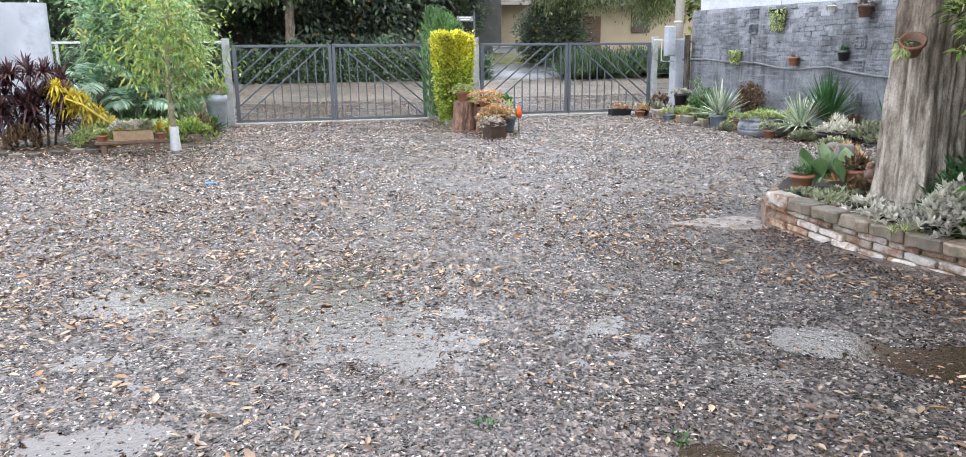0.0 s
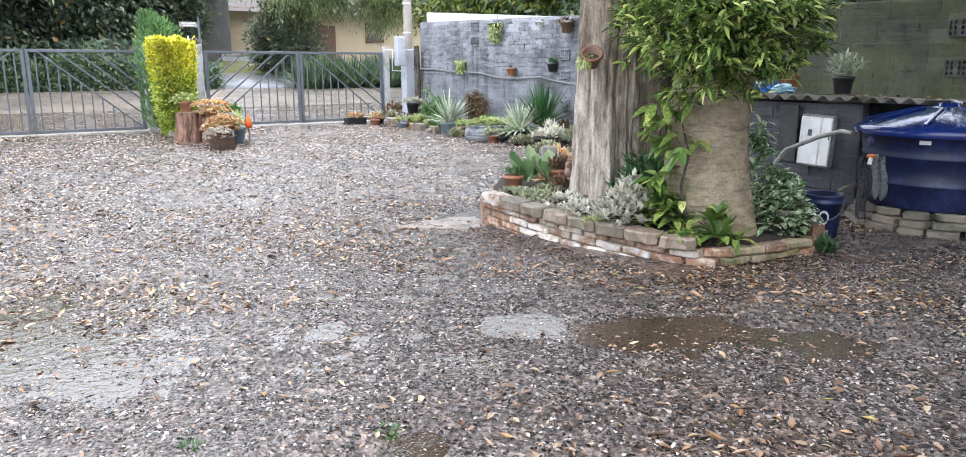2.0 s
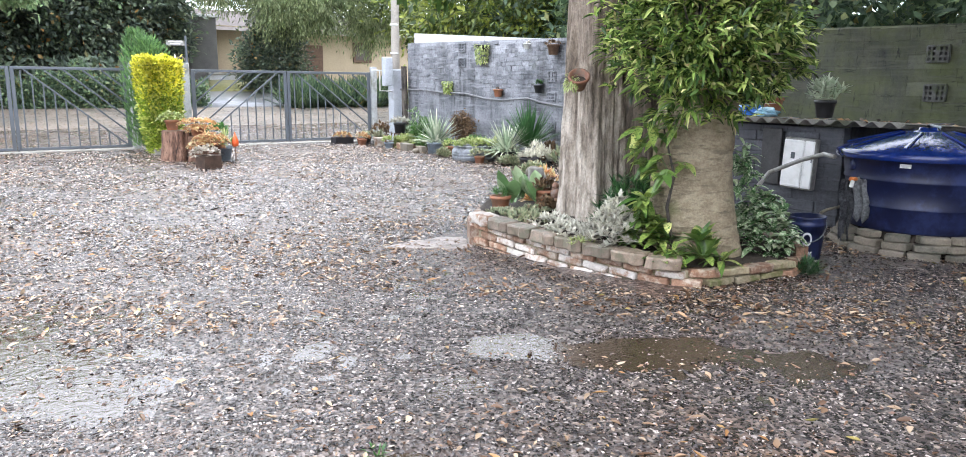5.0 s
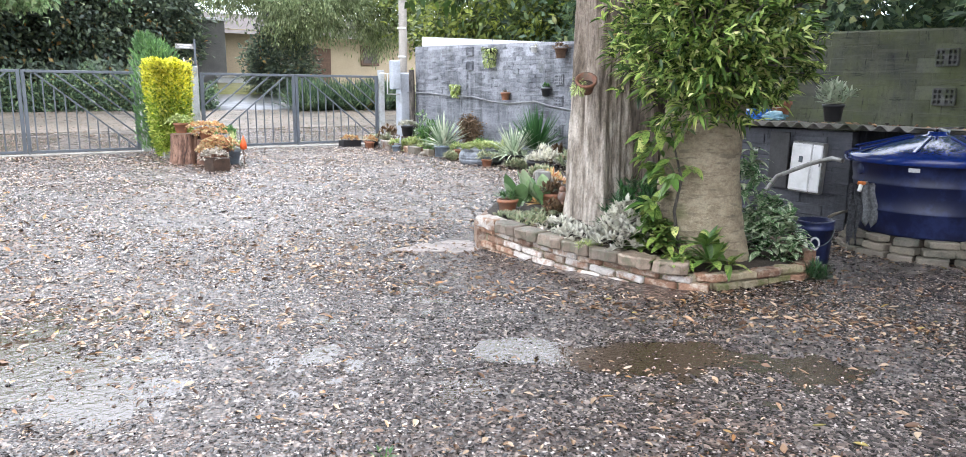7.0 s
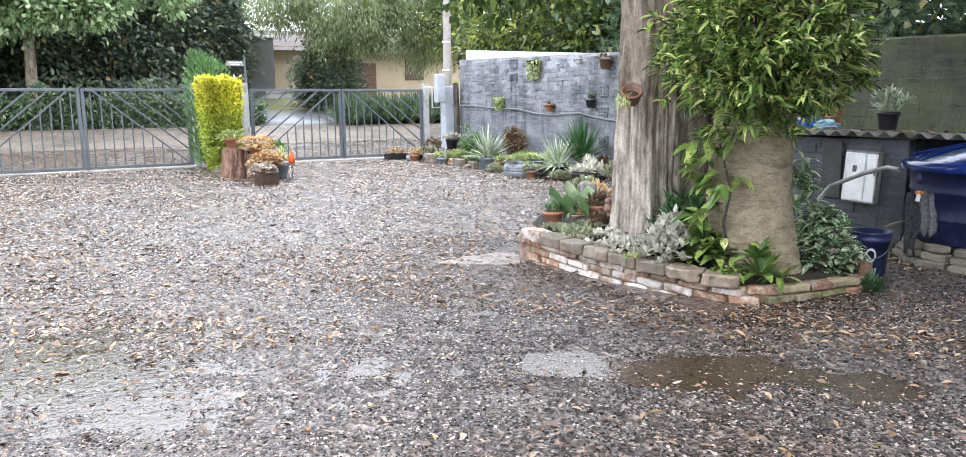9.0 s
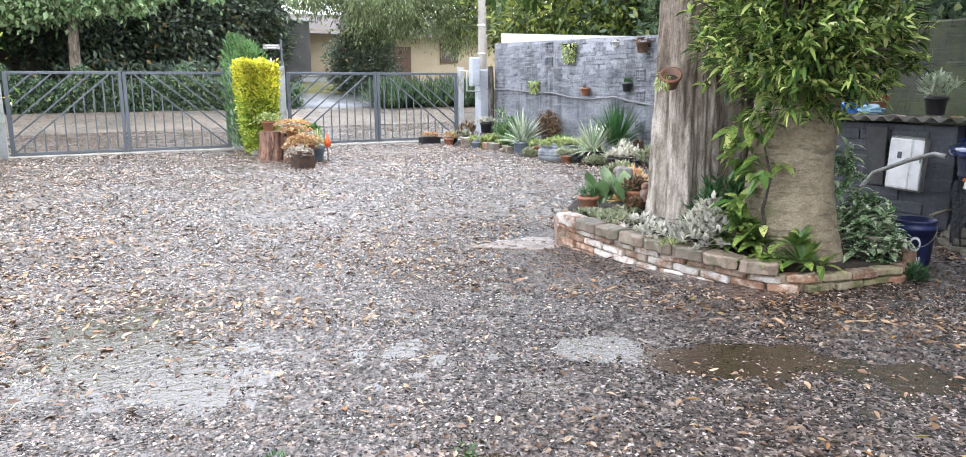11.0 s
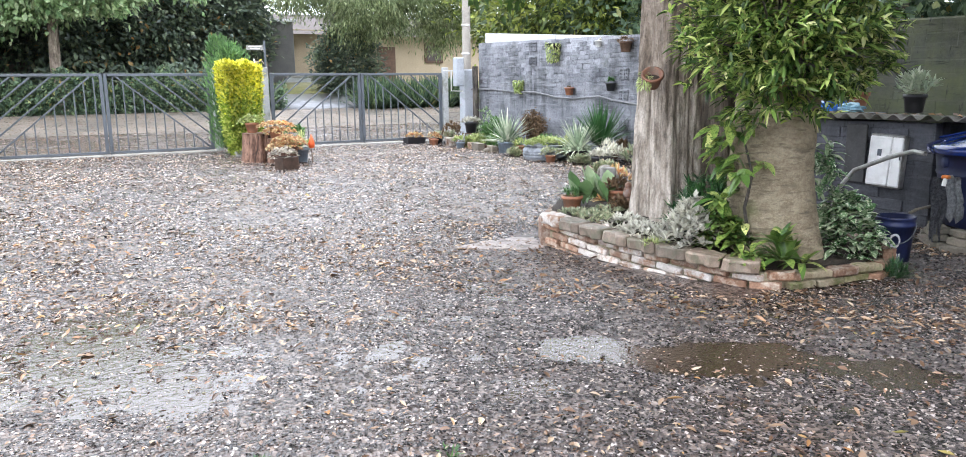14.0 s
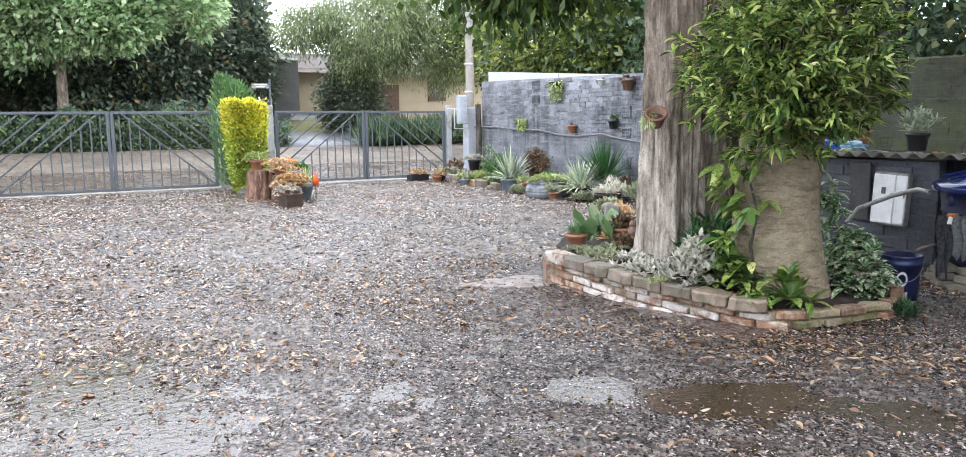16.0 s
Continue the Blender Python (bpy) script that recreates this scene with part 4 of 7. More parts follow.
tree("tree", (0.2, 33, 0.6), [(0.1, 0, 0), (0.05, 0, 1.8), (0.12, 0, 4.2)], [0.23, 0.2, 0.17], [((-0.4, -0.4, 6.0), (2.9, 2.4, 2.3), 620, 36, 0.26, 0.27, 0.16), ((2.4, -0.6, 5.7), (1.5, 1.4, 1.2), 130, 30, 0.22, 0.32, 0.19), ((-2.6, -0.8, 4.6), (1.5, 1.2, 1.0), 110, 30, 0.22, 0.32, 0.19), ((3.4, -0.4, 7.4), (1.6, 1.4, 1.0), 110, 30, 0.22, 0.32, 0.19), ((-5.4, 0, 4.2), (3.0, 2.4, 1.8), 320, 28, 0.24, 0.3, 0.17), ((1.5, -1.2, 4.6), (1.5, 0.9, 0.8), 120, 30, 0.22, 0.27, 0.16), ((5.2, -0.6, 5.9), (0.95, 0.8, 1.2), 50, 26, 0.22, 0.28, 0.16)], LIGHTLEAF, BARK_PALE, "pale-barked street tree with light green leaves")
for (x, y, h, r) in ((-12, 37, 8, 5.0), (-4.8, 38, 8, 4.2), (0.4, 39, 9.5, 3.2), (4.4, 40, 9.8, 3.2), (7.9, 41.5, 9, 2.3), (-19, 36, 10, 5)):
    tree("tree", (x, y, 0.6), [(0, 0, 0), (0.2, 0, 2.0), (0.1, 0.3, h * 0.5)], [0.3, 0.25, 0.18], [((0, 0, h * (0.66 if x in (-12, -4.8, -19) else 0.58)), (r, r * 0.8, h * (0.36 if x in (-12, -4.8, -19) else 0.4)), 330, 64, 0.36, 0.28, 0.15)], MIDLEAF if x < -4 else FARLEAF, BARK_DARK, "broad mid-green tree across the road" if x < -4 else "broad dark green tree across the road", group="trees across the road")
for (x, y, h, r) in ((-24, 47, 12, 6.5), (-2.2, 47, 10.5, 4.2), (4.2, 48, 11.8, 5.2)):
    tree("tree", (x, y, 0.6), [(0, 0, 0), (0.2, 0, 3.0), (0.1, 0.3, h * 0.5)], [0.35, 0.3, 0.2], [((0, 0, h * 0.6), (r, r * 0.7, h * 0.42), 420, 52, 0.5, 0.45, 0.24)], FARLEAF, BARK_DARK, "tall dark green tree in the second row across the road", group="trees across the road")
tree("tree", (13.3, 36, 0.6), [(0.2, 3.4, 0), (0.3, 3.4, 2.2), (0.2, 1.8, 5)], [0.28, 0.22, 0.15], [((0.9, 0, 5.6), (3.0, 2.4, 2.3), 430, 70, 0.34, 0.2, 0.055), ((5.0, 0.5, 5.5), (3.0, 2.2, 2.3), 330, 70, 0.34, 0.2, 0.055), ((2.6, 0.8, 9.0), (4.2, 2.2, 1.4), 150, 60, 0.34, 0.2, 0.055), ((-2.4, 0.4, 5.6), (1.6, 1.4, 1.0), 120, 50, 0.3, 0.2, 0.055)], WILLOW, BARK_DARK, "weeping tree with thin grey-green leaves", hang=1.6, limbs=[([(0.2, 1.8, 4.6), (1.6 + 1.1 * k, 1.2, 6.6), (2.6 + 2.0 * k, 1.0, 9.6)], [0.14, 0.09, 0.03]) for k in range(4)])
tree("tree", (13.2, 37.6, 0.6), [(0, 0, 0), (0, 0, 1.2)], [0.2, 0.15], [((0.2, 0, 2.1), (1.55, 1.4, 1.75), 320, 40, 0.25, 0.2, 0.1)], FARLEAF, BARK_DARK, "round dark evergreen bush by the house", "bush")
for (x, y, h, r) in ((21, 33, 9, 3.8), (25, 27, 8.5, 4), (16.5, 22.5, 7, 3.0)):
    tree("tree", (x, y, 0.5), [(0, 0, 0), (0.2, 0.1, 2.0), (0.3, 0, h * 0.5)], [0.25, 0.2, 0.14], [((0, 0, h * 0.62), (r, r, h * 0.33), 300, 34, 0.4, 0.3, 0.12)], YELLOWGREEN, BARK_DARK, "yellow-green tree behind the block wall", group="trees behind the wall")
for (x, y, h, r) in ((15, 9.5, 6.5, 3.0), (15.5, 4, 6.5, 3.2), (16, -1.5, 7, 3.4)):
    tree("tree", (x, y, 0), [(0, 0, 0), (0.1, 0.1, 2.0), (0.1, 0, h * 0.5)], [0.2, 0.16, 0.1], [((0, 0, h * 0.62), (r, r, h * 0.36), 320, 34, 0.35, 0.22, 0.11)], DARKLEAF, BARK_DARK, "dark leafy tree behind the mossy wall", group="trees behind the wall")
# hedge across the road
fh = thing("roadside_hedge", (0, 31.6, 0.62), 0, "long dark green hedge on the far side of the road", "hedge", kind="stuff")
n_ = 26000
p = np.stack([rng.uniform(-14, 8.4, n_), rng.normal(0, 0.35, n_), rng.uniform(0, 1.6, n_) ** 1.0], 1)
p[:, 2] *= 0.85 + 0.15 * np.sin(p[:, 0] * 2.1) + 0.1 * np.sin(p[:, 0] * 5.3)
V, F = flat_leaves(p, rand_dirs(n_, 0.3), unit(rng.normal(size=p.shape) * 0.6 + np.array([0, -0.4, 1])), 0.18, 0.08)
part("leaves", mesh_np("leaves", V, F), DARKLEAF, fh)

# ---- gravel, puddles and fallen leaves ----
FRAGMENT = leafy("leaf_fragment", [(0.0, (0.045, 0.025, 0.018)), (0.3, (0.15, 0.075, 0.045)), (0.55, (0.3, 0.18, 0.115)), (0.8, (0.5, 0.4, 0.31)), (1.0, (0.68, 0.62, 0.54))], 0.3, 0.05)
tagged(part("puddle_water", mesh_np("water", [(-3.3, 1.3, 0), (5.4, 1.3, 0), (5.4, 7.2, 0), (-3.3, 7.2, 0)], [(0, 1, 2, 3)]), WATER), "shallow rain puddles standing in hollows of the gravel", "puddle", kind="structure")


def under_water(x, y):
    return hollow(x, y) < -0.006


def in_bed(x, y):
    return ((x > 3.85) & (x < 6.1) & (y > 3.5) & (y < 6.4)) | (np.hypot(x - 7.36, y - 3.4) < 0.72) | ((x > 7.5) & (y > 4.3) & (y < 6.6)) | ((x < -1.6) & (y > 14.4 - 0.15 * np.sin(x * 3)))


def yard_places(n, r0, r1, power=1.0):
    r = r0 + (r1 - r0) * rng.random(n) ** power
    a = np.radians(rng.uniform(-24, 74, n))
    x, y = r * np.sin(a), r * np.cos(a)
    ok = (y < 19.0) & (x < 9.9) & (x > -9) & ~in_bed(x, y)
    return x[ok], y[ok]


def stones(n, r0, r1, s0, s1, power):
    x, y = yard_places(n, r0, r1, power)
    wet = under_water(x, y) & (rng.random(len(x)) > np.where(hollow(x, y) > -0.013, 0.7, np.where(hollow(x, y) > -0.022, 0.5, 0.3)))
    film = (np.abs(hollow(x, y)) < 0.007) & (y < 6.5) & (rng.random(len(x)) < 0.25)
    x, y = x[~wet & ~film], y[~wet & ~film]
    n = len(x)
    s = (s0 + (s1 - s0) * rng.random(n) ** 1.5)[:, None, None]
    crown = np.array([(1, 0, 0), (0, 1, 0), (-1, 0, 0), (0, -1, 0), (0, 0, 1)], float)
    v = crown[None] + rng.normal(size=(n, 5, 3)) * 0.24
    v = v * np.stack([np.ones(n), rng.uniform(0.55, 1, n), rng.uniform(0.22, 0.5, n)], 1)[:, None] * s
    a = rng.random(n) * 6.283
    c, si = np.cos(a)[:, None], np.sin(a)[:, None]
    tx, ty = rng.normal(0, 0.2, n)[:, None], rng.normal(0, 0.2, n)[:, None]
    vz = v[..., 2] + v[..., 0] * tx + v[..., 1] * ty
    v = np.stack([v[..., 0] * c - v[..., 1] * si + x[:, None], v[..., 0] * si + v[..., 1] * c + y[:, None], vz + s[..., 0] * 0.14 + np.where((y < 7.4) & (y > 1.2), np.maximum(hollow(x, y), -0.004), 0.01)[:, None]], 2)
    f = np.array([(0, 1, 4), (1, 2, 4), (2, 3, 4), (3, 0, 4)])
    return v.reshape(-1, 3), (f[None] + (np.arange(n) * 5)[:, None, None]).reshape(-1, 3)


V, F = joined([stones(190000, 2.0, 8.0, 0.0045, 0.0135, 0.8), stones(95000, 7.0, 20.5, 0.012, 0.032, 0.75)])
tagged(part("gravel", mesh_np("gravel", V, F), GRAVEL), "loose wet dark grey gravel", "gravel", kind="stuff")


def litter(n, r0, r1, power, l0, l1, flat=0.12):
    x, y = yard_places(n, r0, r1, power)
    keep = noise_keep(x, y)
    x, y = x[keep], y[keep]
    n = len(x)
    a = rng.random(n) * 6.283
    d = np.stack([np.cos(a), np.sin(a), rng.normal(0, flat, n)], 1)
    u = np.stack([rng.normal(0, 0.3, n), rng.normal(0, 0.3, n), np.ones(n)], 1)
    L = l0 + (l1 - l0) * rng.random(n) ** 2
    p = np.stack([x, y, np.where(under_water(x, y), 0.004, 0.016 + rng.random(n) * 0.012)], 1)
    return blades(p, d, u, L, L * rng.uniform(0.32, 0.52, n), rng.normal(0, 0.22, n), 4, 0.5, (0.12, 0.75, 1.0, 0.7, 0.06))


def noise_keep(x, y):
    v = np.sin(x * 1.7 + 0.6) * np.cos(y * 1.3 + x * 0.5) + 0.5 * np.sin(x * 4.1 + y * 3.3)
    drift = np.exp(-((x - 3.0) / 1.3) ** 2 - ((y - 6.4) / 0.9) ** 2) + 0.8 * np.exp(-((x - 0.8) / 1.5) ** 2 - ((y - 7.0) / 1.0) ** 2)
    return rng.random(len(x)) < (0.4 + 0.4 * v + 0.5 * drift + 0.6 * (x < -0.2 + 0.3 * np.sin(y)) * (y > 4.3) + 0.3 * (x < 0.4)) * np.where(under_water(x, y), 0.3, 1.0) + 0.12 * (x > 4.2)


V, F = joined([litter(4200, 2.0, 6.0, 0.9, 0.02, 0.066), litter(260, 2.0, 5.5, 0.9, 0.05, 0.085), litter(13000, 4.5, 8.5, 0.9, 0.025, 0.08), litter(17000, 8.0, 19.5, 0.8, 0.035, 0.095), litter(11000, 2.0, 19.5, 0.8, 0.012, 0.04)])
tagged(part("fallen_leaves", mesh_np("litter", V, F), LITTER), "scattered wet brown and tan fallen leaves", "leaves", kind="stuff")
x, y = yard_places(135000, 2.0, 20.0, 0.7)
keep = (noise_keep(x, y) | ((rng.random(len(x)) < 0.4) & ~under_water(x, y))) & (rng.random(len(x)) < np.interp(np.hypot(x, y), [2.0, 3.4, 6.0], [0.35, 0.45, 1.0]))
x, y = x[keep], y[keep]
n = len(x)
a = rng.random(n) * 6.283
V, F = flat_leaves(np.stack([x, y, 0.02 + 0.02 * rng.random(n)], 1), np.stack([np.cos(a), np.sin(a), rng.normal(0, 0.25, n)], 1), np.stack([rng.normal(0, 0.4, n), rng.normal(0, 0.4, n), np.ones(n)], 1), np.interp(y, [2, 8, 18], [0.75, 1.05, 1.7]) * (0.012 + 0.035 * rng.random(n) ** 2), np.interp(y, [2, 8, 18], [0.75, 1.05, 1.7]) * (0.008 + 0.016 * rng.random(n) ** 2))
tagged(part("leaf_fragments", mesh_np("fragments", V, F), FRAGMENT), "broken bits of wet fallen leaves between the stones", "leaves", kind="stuff")
x, y = rng.uniform(-10, 22, 14000), rng.uniform(19.8, 31, 14000)
z = np.interp(y, [19.6, 31], [0, 0.66]) + 0.02
a = rng.random(14000) * 6.283
V, F = flat_leaves(np.stack([x, y, z], 1), np.stack([np.cos(a), np.sin(a), np.zeros(14000)], 1), np.array([[0, 0, 1.0]] * 14000), 0.08, 0.045)
tagged(part("road_leaves", mesh_np("road_leaves", V, F), LITTER), "fallen leaves over the dirt road", "leaves", kind="stuff")

# ---- plant helpers ----
SILVER = leafy("silver_leaf", [(0.0, (0.46, 0.45, 0.38)), (0.6, (0.66, 0.64, 0.55)), (1.0, (0.78, 0.76, 0.67))], 0.75, 0.15)
PALESUCC = leafy("pale_succulent", [(0.0, (0.2, 0.25, 0.14)), (0.5, (0.36, 0.4, 0.25)), (0.85, (0.5, 0.5, 0.34)), (1.0, (0.5, 0.36, 0.26))], 0.5, 0.1)
VARIEG = leafy("yellow_variegated_leaf", [(0.0, (0.06, 0.14, 0.035)), (0.4, (0.17, 0.28, 0.07)), (0.75, (0.36, 0.46, 0.12)), (1.0, (0.7, 0.7, 0.28))], 0.3, 0.28, (0.09, 0.18, 0.03))
BROAD = leafy("broad_green_leaf", [(0.0, (0.07, 0.17, 0.05)), (0.6, (0.13, 0.27, 0.08)), (1.0, (0.22, 0.37, 0.13))], 0.32, 0.25)
WHITEEDGE = leafy("white_edged_leaf", [(0.0, (0.05, 0.13, 0.05)), (0.45, (0.15, 0.29, 0.12)), (0.8, (0.36, 0.5, 0.28)), (1.0, (0.72, 0.78, 0.55))], 0.16, 0.3, (0.58, 0.64, 0.46))
AGAVE = leafy("pale_striped_agave", [(0.0, (0.2, 0.29, 0.18)), (0.4, (0.46, 0.54, 0.4)), (1.0, (0.82, 0.84, 0.68))], 0.45, 0.15)
YUCCA = leafy("dark_yucca_leaf", [(0.0, (0.025, 0.08, 0.03)), (0.6, (0.05, 0.14, 0.045)), (1.0, (0.1, 0.22, 0.07))], 0.35, 0.2)
LIMEGREEN = leafy("lime_succulent", [(0.0, (0.22, 0.31, 0.08)), (0.5, (0.42, 0.5, 0.18)), (1.0, (0.68, 0.7, 0.4))], 0.45, 0.25)
ORANGE = leafy("orange_succulent", [(0.0, (0.5, 0.16, 0.07)), (0.3, (0.66, 0.36, 0.16)), (0.65, (0.74, 0.56, 0.28)), (0.85, (0.8, 0.7, 0.45)), (1.0, (0.5, 0.55, 0.22))], 0.45, 0.3)
CREAM = leafy("cream_succulent", [(0.0, (0.5, 0.44, 0.36)), (1.0, (0.75, 0.7, 0.62))], 0.5, 0.15)
FERN = leafy("fern_frond", [(0.0, (0.05, 0.15, 0.04)), (1.0, (0.13, 0.3, 0.08))], 0.45, 0.35)
DEADBROWN = leafy("dry_brown_leaf", [(0.0, (0.09, 0.055, 0.03)), (1.0, (0.24, 0.15, 0.08))], 0.7, 0.15)
BLACKPOT = plain("black_plastic", (0.014, 0.014, 0.016), (0.03, 0.03, 0.034), 5, 0.4, 50, 0.1, 0.002)
BLUEGREY = plain("blue_grey_plastic", (0.2, 0.26, 0.32), (0.3, 0.36, 0.42), 5, 0.5, 50, 0.15, 0.003, (0.14, 0.17, 0.2), 6)


def spread(n, lo, hi):
    """Directions round a plant's middle, from lo to hi degrees above level."""
    a = rng.random(n) * 6.283
    e = np.radians(rng.uniform(lo, hi, n))
    return np.stack([np.cos(a) * np.cos(e), np.sin(a) * np.cos(e), np.sin(e)], 1), a


def rosette(n, L, W, lo=10, hi=85, droop=0.2, seg=4, at=(0, 0, 0), fold=0.35, shape=(0.6, 1.0, 0.75, 0.03), base=0.02):
    d, a = spread(n, lo, hi)
    p = np.array(at) + np.stack([np.cos(a), np.sin(a), np.zeros(n)], 1) * base
    u = unit(np.array([0, 0, 1.0]) - d * d[:, 2:] + 1e-3)
    return blades(p, d, u, L * rng.uniform(0.75, 1.1, n), W * rng.uniform(0.8, 1.1, n), droop * (1.1 - d[:, 2]), seg, fold, shape)


def mound(n, rx, ry, h, L, W, per=7, lo=5, hi=80, droop=0.1, seg=2, shape=(0.35, 1.0, 0.9, 0.2)):
    """A low mat of many little rosettes."""
    k = max(n // per, 1)
    a, r = rng.random(k) * 6.283, np.sqrt(rng.random(k))
    c = np.stack([rx * r * np.cos(a), ry * r * np.sin(a), h * np.sqrt(np.maximum(1 - r**2, 0)) * rng.uniform(0.6, 1, k)], 1)
    p = np.repeat(c, per, 0)
    d, _ = spread(len(p), lo, hi)
    d = unit(d + np.repeat(c, per, 0) * np.array([1.2, 1.2, 0.3]))
    u = unit(np.array([0, 0, 1.0]) - d * d[:, 2:] + 1e-3)
    return blades(p, d, u, L * rng.uniform(0.6, 1.2, len(p)), W * rng.uniform(0.7, 1.2, len(p)), droop, seg, 0.3, shape)


def moved(piece, by):
    return piece[0] + np.array(by), piece[1]


def foliage(t, mat_, *pieces, name="leaves", label=""):
    return part(name, smooth(mesh_np(name, *joined(pieces))), mat_, t, label)


def plant(name, at, mat_, label, category, *pieces, group=""):
    t = thing(name, at, 0, label, category, group)
    foliage(t, mat_, *pieces)
    return t


def pot_mesh(r0, r1, h, rim=0.012, sides=20):
    return lathe([(0, 0), (r0 * 0.95, 0), (r0, 0.008), (r1 * 0.985, h * 0.8), (r1 + rim, h * 0.81), (r1 + rim, h), (r1 * 0.9, h), (r1 * 0.8, h * 0.45), (0, h * 0.45)], sides)


def potted(name, at, r0, r1, h, pot_mat, leaf, label, *pieces, group="", category="potted plant", rot=None):
    t = thing(name, at, 0, label, category, group)
    if rot is not None:
        t.matrix_basis = Matrix.Translation(at) @ rot
    part("pot", pot_mesh(r0, r1, h), pot_mat, t)
    part("soil", lathe([(r1 * 0.87, h * 0.88), (0.0, h * 0.9)], 14), SOIL, t)
    foliage(t, leaf, *[(v + np.array([0, 0, h * 0.88]), f) for v, f in pieces])
    return t


# ---- blocks of the long wall ----
blocks_b = [worn_block((0.398, 0.03, 0.197), k + 50, 0, 0.005) for k in range(5)]
for b in blocks_b:
    b.materials.append(MOSSY)
VENTS = [(15.41, 2.4), (15.41, 2.06), (12.07, 1.7), (12.07, 1.27), (12.05, 0.68), (12.04, 0.24), (4.64, 1.9), (4.63, 1.42), (7.4, 0.9)]
rows = 13
for i in range(rows):
    n = 0
    y = 3.2 + (0.2 if i % 2 else 0.0)
    while y < 9.6:
        zc = (i + 0.5) / rows * (wall_top(y) - 0.02)
        near_vent = any(abs(y - vy) < 0.28 and abs(zc - vz) < 0.2 for vy, vz in VENTS)
        if not near_vent:
            ob = part("block", blocks_b[rnd.randrange(5)], None, wall_b)
            tilt = rnd.uniform(-0.01, 0.01)
            ob.matrix_basis = Matrix.Translation((10.111 + rnd.uniform(-0.0015, 0.0015), y + rnd.uniform(-0.008, 0.008), zc + rnd.uniform(-0.006, 0.006))) @ Matrix.Rotation(math.pi / 2, 4, "Z") @ Matrix.Rotation(tilt, 4, "Y") @ Matrix.Diagonal((1, 1, (wall_top(y) - 0.02) / rows / 0.2, 1))
        y += 0.4


def vent_mesh():
    """A pierced vent block: a grid of thin ribs, deep holes."""
    bm = bmesh.new()
    w, h = 0.28, 0.24
    for x, t in ((-0.145, 0.03), (-0.083, 0.028), (0.0, 0.062), (0.083, 0.028), (0.145, 0.03)):
        box(bm, (t, 0.05, h), (x, 0, 0), 0.004)
    for k in range(4):
        box(bm, (w + 0.02, 0.046, 0.034), (0, 0, -h / 2 + k * h / 3), 0.004)
    me = bpy.data.meshes.new("vent")
    bm.to_mesh(me)
    bm.free()
    return me


vent_a = vent_mesh()
vent_b = vent_a.copy()
vent_a.materials.append(WALL)
vent_b.materials.append(plain("dull_grey_vent", (0.075, 0.078, 0.074), (0.15, 0.152, 0.145), 6, 0.8, 50, 0.4, 0.005, (0.06, 0.07, 0.04), 8))
for vy, vz in VENTS[:8]:
    far = vy > 9.6
    ob = part("vent_block", vent_a if far else vent_b, None, wall_a if far else wall_b)
    ob.matrix_basis = Matrix.Translation((10.08, vy, vz)) @ Matrix.Rotation(math.pi / 2, 4, "Z") @ Matrix.Diagonal((0.86, 1, 0.8, 1))
    # Black sheet behind the ribs, standing in for the shade in the holes.
    hole = part("vent_shadow_gap", new_box((0.004, 0.24, 0.19), (10.096, vy, vz)), BLACKPOT, wall_a if far else wall_b)

# thin bricks of the upper grey wall, roughly washed over
wb = [worn_block((0.236, 0.03, 0.091), k + 70, 0, 0.006) for k in range(5)]
for b in wb:
    b.materials.append(WALL)
made, rest = 0, []
order = []
for i in range(15):
    y = 9.75 + 0.12 * (i % 2)
    while y < 17.95:
        z = 1.32 + i * 0.095
        if z < wall_top(y) - 0.05 and rnd.random() < 0.72 and not any(abs(y - vy) < 0.27 and abs(z - vz) < 0.16 for vy, vz in VENTS):
            order.append((y, z))
        y += 0.24
order.sort()
for y, z in order:
    m_ = Matrix.Translation((10.104 + rnd.uniform(-0.003, 0.003), y + rnd.uniform(-0.01, 0.01), z + rnd.uniform(-0.006, 0.006))) @ Matrix.Rotation(math.pi / 2, 4, "Z") @ Matrix.Rotation(rnd.uniform(-0.03, 0.03), 4, "Y")
    src = wb[rnd.randrange(5)]
    if made < 300:
        part("brick", src, None, wall_a).matrix_basis = m_
        made += 1
    else:
        q = src.copy()
        q.transform(m_)
        rest.append(q)
bm = bmesh.new()
for q in rest:
    bm.from_mesh(q)
    bpy.data.meshes.remove(q)
tagged(part("far_brickwork", bm, WALL, wall_a), kind="stuff")

# courses of the shed's front
sb_ = [worn_block((0.76, 0.025, 0.112), k + 90, 0, 0.005) for k in range(3)]
for b in sb_:
    b.materials.append(SHEDWALL)
for i in range(8):
    y = 4.7 + 0.27 * (i % 3)
    while y < 6.2:
        part("block", sb_[rnd.randrange(3)], None, shed).matrix_basis = Matrix.Translation((7.556 + rnd.uniform(-0.004, 0.004), y, 0.08 + i * 0.123)) @ Matrix.Rotation(math.pi / 2, 4, "Z")
        y += 0.775
n = 260
x, y = rng.uniform(7.38, 9.8, n), rng.uniform(3.7, 6.6, n)
a = rng.random(n) * 6.283
